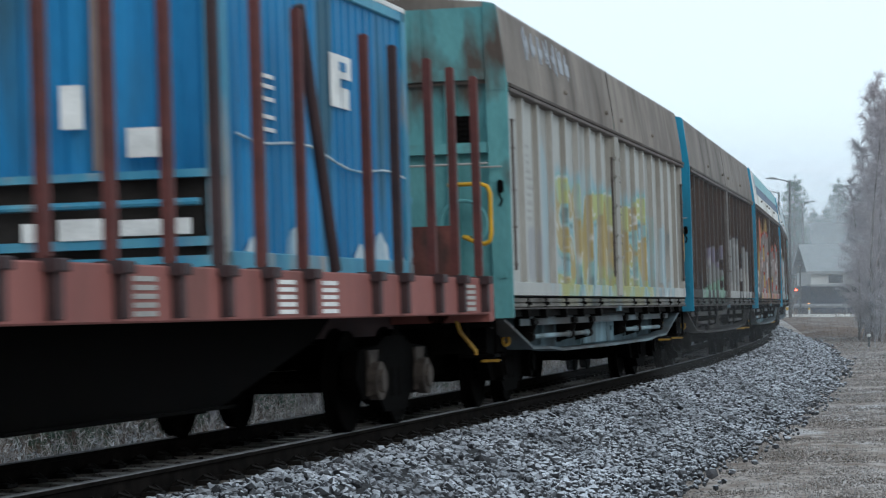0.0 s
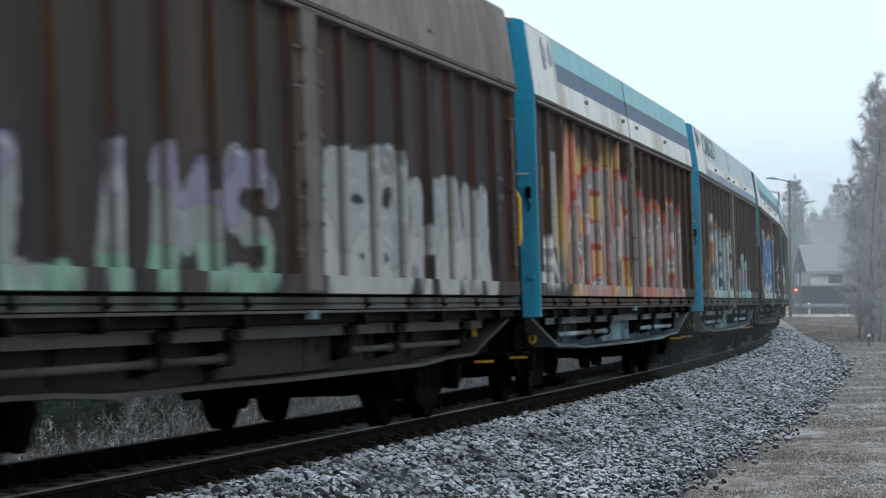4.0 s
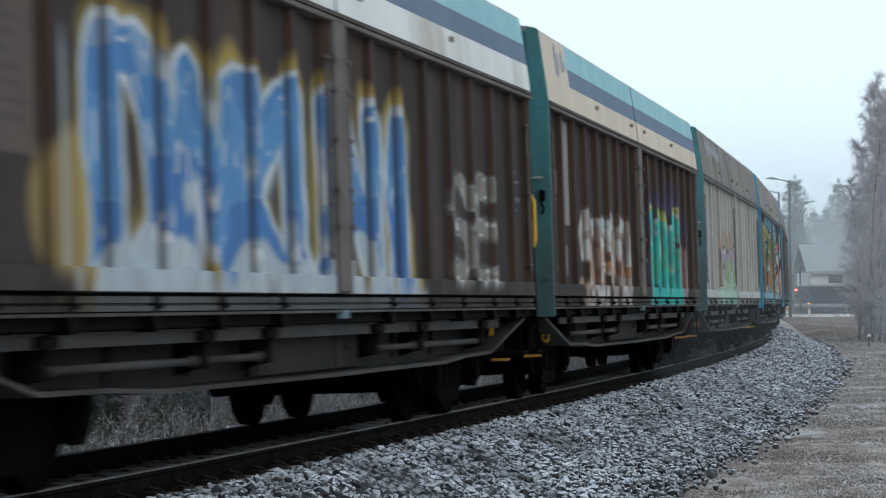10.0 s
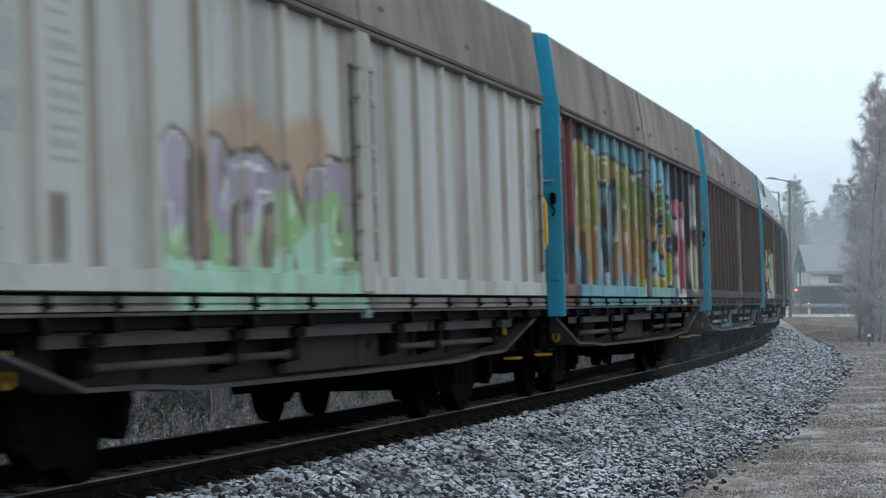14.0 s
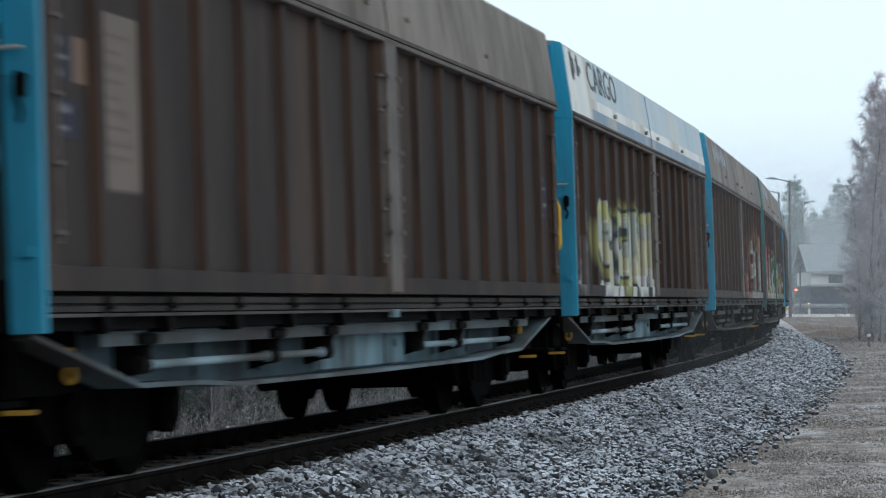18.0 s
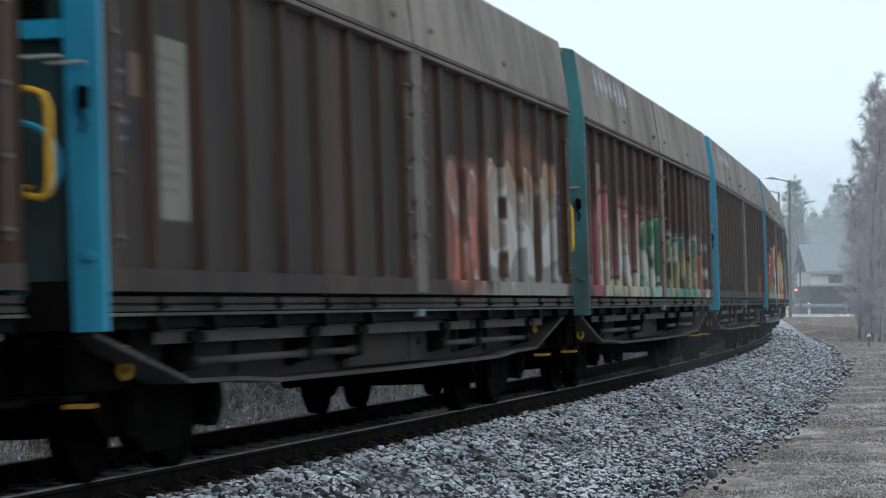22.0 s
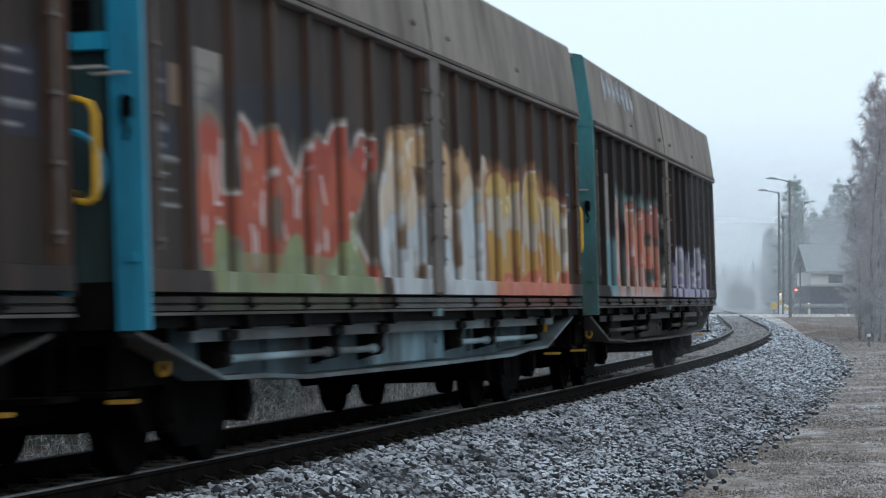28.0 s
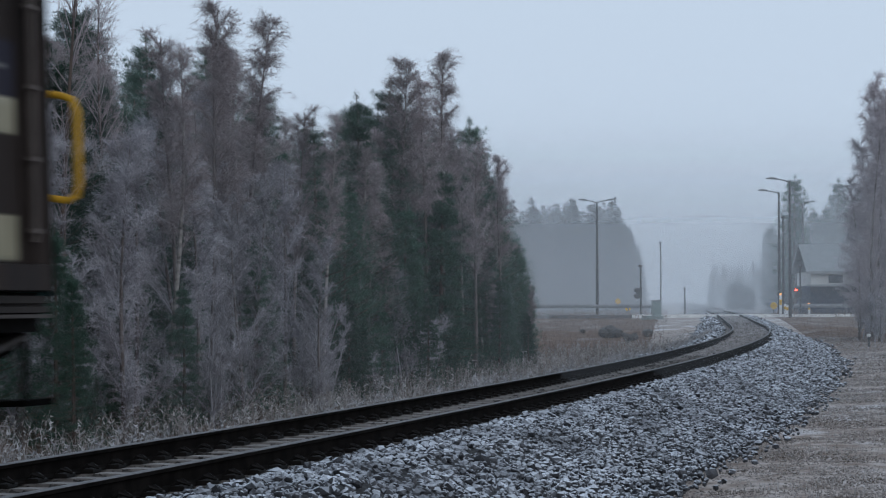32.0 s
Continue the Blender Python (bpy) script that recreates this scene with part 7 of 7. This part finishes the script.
span("road", -70, 90, 188.5, 0.02, 7.5, -0.25, 0.245, M_ASPHALT, "frosty asphalt road over the level crossing", "road")


def guard_rail(x0, x1, y):
    g = new("guard_rail")
    tagged(g, "galvanised guard rail along the road", "guard rail")
    g.matrix_basis = pose(x0, y, float(lift(y)))
    L = x1 - x0
    b = Geo()
    b.prism([(0, 0.42), (0.05, 0.46), (0.02, 0.56), (0.05, 0.66), (0, 0.70), (-0.02, 0.56)], "x", 0, L)
    link("beam", b.mesh("beam", M_STEEL), g)
    p = Geo()
    p.box(-0.05, 0.05, 0.05, 0.12, -0.4, 0.62)
    me = p.mesh("post", M_STEEL)
    for i in range(int(L / 4) + 1):
        link("post", me, g, pose(i * 4.0, 0, 0))
    return g


guard_rail(-6.0, 16.5, 199.5)
guard_rail(26.5, 31.5, 199.5)


def lamp_post(bearing, dist, h, arms):
    p = new("street_lamp")
    tagged(p, "tall grey lamp post with " + ("two arms" if len(arms) > 1 else "one arm"), "street lamp", "lamp posts along the line")
    p.matrix_basis = pose(*far_off(bearing, dist))
    g = Geo()
    g.tube([(0, 0, -0.3), (0, 0, h * 0.5), (0, 0, h)], 0.13, 10, 0, 0.075)
    link("pole", shared(("pole", h), lambda: g.mesh("pole", M_POLE, smooth=True)), p)
    for a in arms:
        k = Geo()
        k.tube([(0, 0, h - 0.1), (a * 0.5, 0, h + 0.05), (a, 0, h + 0.12)], 0.035, 6)
        arm = link("arm", k.mesh("arm", M_POLE), p)
        q = Geo()
        q.prism([(a * 0.9, h + 0.06), (a * 1.75, h + 0.14), (a * 1.75, h + 0.20), (a * 1.3, h + 0.26), (a * 0.9, h + 0.18)], "y", -0.13, 0.13)
        link("lamp_head", q.mesh("lamp_head", M_STEEL), arm)
    return p


for bearing, dist, h, arms in ((54.2, 228, 9.2, (-0.85, 0.85)), (122.0, 200, 9.7, (-0.95,)), (118.2, 222, 9.7, (-0.95,)), (126.6, 246, 9.6, (-0.8, 0.6)), (115.8, 323, 9.6, (-0.95,)), (112.7, 360, 9.6, (-0.95,)), (106.5, 470, 9.6, (-0.95,)), (104.3, 520, 9.6, (-0.95,)), (102.6, 590, 9.6, (-0.95,)), (100.8, 670, 9.6, (-0.95,))):
    lamp_post(bearing, dist, h, arms)


def thin_pole(bearing, dist, h, r, z=-0.2):
    p = new("marker_pole")
    tagged(p, "thin weathered pole beside the track", "pole")
    p.matrix_basis = pose(*far_off(bearing, dist, z))
    g = Geo()
    g.tube([(0, 0, -0.3), (0.02, 0, h * 0.6), (0.0, 0, h)], r, 8, 0, r * 0.7)
    link("pole", g.mesh("pole", M_POLE, smooth=True), p)
    c = Geo()
    c.tube([(0, 0, h - 0.12), (0, 0, h + 0.03)], r * 1.5, 8)
    link("cap", c.mesh("cap", M_POLE), p)


for bearing, dist, h, r in ((76.5, 216, 5.6, 0.05), (84.9, 206, 2.1, 0.06), (119.6, 205, 7.2, 0.09), (95.0, 330, 6.1, 0.07), (109.2, 330, 5.5, 0.09)):
    thin_pole(bearing, dist, h, r)


def crossing_signal(bearing, dist, lit):
    p = new("crossing_signal")
    tagged(p, "level crossing signal on a mast" + (" with a red lamp lit" if lit else ", unlit"), "signal")
    p.matrix_basis = pose(*far_off(bearing, dist, -0.1))
    g = Geo()
    g.tube([(0, 0, -0.3), (0, 0, 3.6)], 0.06, 8)
    g.box(-0.2, 0.12, -0.05, 0.05, 3.55, 3.68)
    link("mast", g.mesh("mast", M_POLE), p)
    b = Geo()
    b.box(-0.32, 0.08, -0.12, 0.05, 1.25, 2.0, 0, 0.03)
    box = link("signal_box", b.mesh("signal_box", M_POLE), p)
    for z in (1.85, 1.42):
        h = Geo()
        h.disc((-0.34, 0, z), "y", 0.16, -0.16, -0.1, 14)
        h.tube([(-0.34, -0.1, z + 0.16), (-0.34, -0.4, z + 0.12)], 0.05, 6)
        link("lamp_hood", h.mesh("lamp_hood", M_POLE), box)
    if lit:
        r = Geo()
        r.disc((-0.34, 0, 1.85), "y", 0.075, -0.19, -0.165, 14)
        link("lamp_lens", r.mesh("lamp_lens", M_REDLAMP), box, None, "glowing red lens")


crossing_signal(69.5, 205, False)
crossing_signal(125.6, 212, True)


def barrier_post(bearing, dist, h, lit):
    p = new("barrier_post")
    tagged(p, "short white crossing post with an orange band" + (" and an amber lamp" if lit else ""), "post")
    p.matrix_basis = pose(*far_off(bearing, dist, -0.15))
    g = Geo()
    g.tube([(0, 0, -0.3), (0, 0, h)], 0.085, 8)
    link("post", g.mesh("post", M_LABEL), p)
    b = Geo()
    b.tube([(0, 0, h * 0.55), (0, 0, h * 0.8)], 0.095, 8)
    link("band", b.mesh("band", M_SIGN), p, None, "orange reflective band")
    if lit:
        k = Geo()
        k.disc((0, 0, h + 0.08), "y", 0.09, -0.06, 0.06, 12)
        link("lamp_lens", k.mesh("lamp_lens", M_AMBER), p, None, "glowing amber lens")


for bearing, dist, h, lit in ((118.6, 203, 1.5, True), (120.2, 201, 0.9, False), (121.0, 202, 0.8, False), (128.6, 216, 0.75, True)):
    barrier_post(bearing, dist, h, lit)
span("kerb", 13.5, 30.5, 187.9, 0.02, 0.45, 0.0, 0.275, M_LABEL, "frost-white edge of the level crossing", "kerb")


def yellow_sign(bearing, dist, z):
    p = new("road_sign")
    tagged(p, "small yellow warning sign on a post", "sign")
    p.matrix_basis = pose(*far_off(bearing, dist))
    g = Geo()
    g.tube([(0, 0, -0.2), (0, 0, z)], 0.03, 6)
    link("post", g.mesh("post", M_POLE), p)
    d = Geo()
    d.disc((0, 0, z), "y", 0.26, -0.05, -0.02, 8)
    link("plate", d.mesh("plate", M_SIGN), p)


for bearing, dist, z in ((116.2, 206, 0.9), (65.0, 226, 0.7), (61.5, 240, 1.2)):
    yellow_sign(bearing, dist, z)


def cabinet():
    c = new("relay_cabinet")
    tagged(c, "grey-green trackside relay cabinet on a low plinth", "cabinet")
    c.matrix_basis = pose(*far_off(75.0, 196, -0.25))
    g = Geo()
    g.box(-0.32, 0.32, -0.3, 0.3, 0.22, 1.22, 0, 0.02)
    link("body", g.mesh("body", M_CABINET), c)
    t = Geo()
    t.prism([(-0.36, 1.22), (0.36, 1.22), (0.30, 1.29), (-0.30, 1.29)], "y", -0.34, 0.34)
    link("lid", t.mesh("lid", M_STEEL), c)
    b = Geo()
    b.box(-1.0, 0.45, -0.4, 0.4, -0.15, 0.22, 0, 0.02)
    link("plinth", b.mesh("plinth", M_CABINET), c)
    d = Geo()
    d.box(-0.27, 0.27, -0.315, -0.302, 0.28, 1.16)
    link("door", d.mesh("door", M_CABINET), c)


cabinet()


def house():
    h = new("house")
    tagged(h, "white two-storey house with a dark blue ground floor", "house")
    h.matrix_basis = pose(*far_off(129.2, 224))
    g = Geo()
    g.box(0, 9, 0, 8, 0, 2.4)
    link("ground_floor", g.mesh("ground_floor", M_PLINTH), h)
    w = Geo()
    w.box(0.0, 9.0, -0.2, 8.0, 2.4, 3.5)
    link("wall", w.mesh("wall", M_WALL), h)
    r = Geo()
    r.prism([(-0.7, 3.35), (4.0, 5.55), (8.7, 3.35), (8.7, 3.55), (4.0, 5.75), (-0.7, 3.55)], "x", -0.4, 9.4)
    link("roof", r.mesh("roof", M_TIN), h)
    e = Geo()
    e.box(-0.3, 6.0, -1.4, 0.0, 2.35, 2.5)
    link("canopy", e.mesh("canopy", M_TIN), h)
    for x in (1.4, 3.8, 6.2):
        o = Geo()
        o.box(x, x + 1.1, -0.23, -0.19, 2.6, 3.25)
        win = link("window", o.mesh("window", M_GLASS), h)
        f = Geo()
        f.box(x - 0.06, x + 1.16, -0.25, -0.2, 2.54, 2.6)
        link("sill", f.mesh("sill", M_WALL), win)
    for x in (0.6, 3.4):
        d = Geo()
        d.box(x, x + 2.2, -0.04, 0.02, 0, 2.0)
        link("garage_door", d.mesh("garage_door", M_PLINTH), h)


house()


def rocks():
    rng = random.Random(8)
    for bearing, dist, size in ((57.3, 160, 0.55), (59.0, 159, 0.62), (61.2, 158, 0.42), (71.8, 158, 0.42), (67.0, 146, 0.34), (65.0, 143, 0.36), (56.2, 158, 0.35), (63.5, 152, 0.22), (49, 165, 0.2)):
        bm = bmesh.new()
        bmesh.ops.create_icosphere(bm, subdivisions=2, radius=1)
        for v in bm.verts:
            v.co *= 1 + 0.35 * noise.noise(v.co * 1.4 + Vector((dist, bearing, 0)))
        me = bpy.data.meshes.new("boulder")
        bm.to_mesh(me)
        bm.free()
        me.materials.append(M_ROCK)
        o = new("boulder", me)
        o.matrix_basis = pose(*far_off(bearing, dist, -0.62), 0, 0, rng.uniform(0, 360)) @ Matrix.Diagonal((size * 0.8, size * 0.7, size * 0.62, 1))
        tagged(o, "dark frost-rimmed boulder in the brown field", "boulder")


rocks()


def reflector_post():
    p = new("reflector_post")
    tagged(p, "short dark post with a white reflector", "post")
    p.matrix_basis = pose(*far_off(149.6, 124, -0.85))
    g = Geo()
    g.tube([(0, 0, -0.2), (0, 0, 0.55)], 0.05, 8)
    link("post", g.mesh("post", M_POLE), p)
    d = Geo()
    d.box(-0.07, 0.07, -0.07, 0.07, 0.5, 0.62, 0, 0.02)
    link("reflector", d.mesh("reflector", M_LABEL), p)


reflector_post()

# ---- mist haze: added upright translucent sheets that scatter the sky's light ----
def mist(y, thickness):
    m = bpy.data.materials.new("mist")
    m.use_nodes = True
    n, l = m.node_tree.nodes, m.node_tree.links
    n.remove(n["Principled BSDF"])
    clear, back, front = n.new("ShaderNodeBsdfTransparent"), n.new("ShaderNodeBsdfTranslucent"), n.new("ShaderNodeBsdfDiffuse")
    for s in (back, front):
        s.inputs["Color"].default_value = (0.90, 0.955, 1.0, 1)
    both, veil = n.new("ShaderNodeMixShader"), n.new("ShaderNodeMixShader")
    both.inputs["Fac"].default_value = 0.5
    # each sheet is thickest low down and thins out upwards
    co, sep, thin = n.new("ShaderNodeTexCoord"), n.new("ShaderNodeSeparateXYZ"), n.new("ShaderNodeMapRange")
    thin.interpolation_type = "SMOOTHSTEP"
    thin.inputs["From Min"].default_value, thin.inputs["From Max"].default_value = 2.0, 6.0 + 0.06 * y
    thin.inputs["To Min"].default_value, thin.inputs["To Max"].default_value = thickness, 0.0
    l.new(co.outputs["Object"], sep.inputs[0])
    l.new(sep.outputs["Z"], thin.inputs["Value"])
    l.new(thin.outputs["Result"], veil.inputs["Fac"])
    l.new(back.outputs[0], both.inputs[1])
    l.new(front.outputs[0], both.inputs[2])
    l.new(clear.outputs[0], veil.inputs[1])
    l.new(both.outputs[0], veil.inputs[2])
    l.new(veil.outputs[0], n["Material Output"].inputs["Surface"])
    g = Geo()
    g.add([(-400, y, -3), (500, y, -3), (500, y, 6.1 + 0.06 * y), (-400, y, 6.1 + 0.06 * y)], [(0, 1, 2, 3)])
    tagged(new("mist_veil", g.mesh("mist_veil", m)), "translucent sheet standing in for winter mist haze", "mist", kind="structure")


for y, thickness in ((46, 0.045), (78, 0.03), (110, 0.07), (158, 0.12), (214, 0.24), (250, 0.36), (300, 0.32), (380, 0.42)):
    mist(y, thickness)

lay_sleepers()


# ---- the train runs by at an even nine metres a second ----
SPEED = 8.721
DRIFT_T = (0, 1, 3, 5, 7, 9, 11, 13, 17, 19, 21, 25, 27.5, 28.5, 29.5, 30, 31, 31.4, 32)
DRIFT = (0.3, 0.7, 1.0, 1.15, 1.1, 0.72, 0.62, 0.52, 0.56, 0.69, 0.73, 0.62, 0.22, 0.02, -0.2, -0.5, -0.8, -0.95, -1.12)


def train_s(k, t):
    """Where along the line the middle of the k-th covered wagon is at t seconds; the speed wavers a little."""
    return -11.49 + PITCH * k - SPEED * t + float(np.interp(t, DRIFT_T, DRIFT))


def motions():
    for k, w in enumerate(WAGONS, 1):
        walk(w, [(t, rigid_pose(train_s(k, t), PIVOT)) for t in np.arange(0, 32.1, 0.5)])
    for thing, shift in ((STAKES_WAGON, Matrix()), (BOX, pose(0, 4.50, 1.407))):
        walk(thing, [(t, rigid_pose(train_s(1, t) - HALF_BODY - 0.95 - FLAT_HALF, 7.16) @ shift) for t in np.arange(0, 32.1, 0.5)])
    for wheel, d in WHEELS:
        walk(wheel, [(i / 15, pose(0, d, 0.46, math.degrees(SPEED * i / 15 / 0.46))) for i in range(481)])


motions()
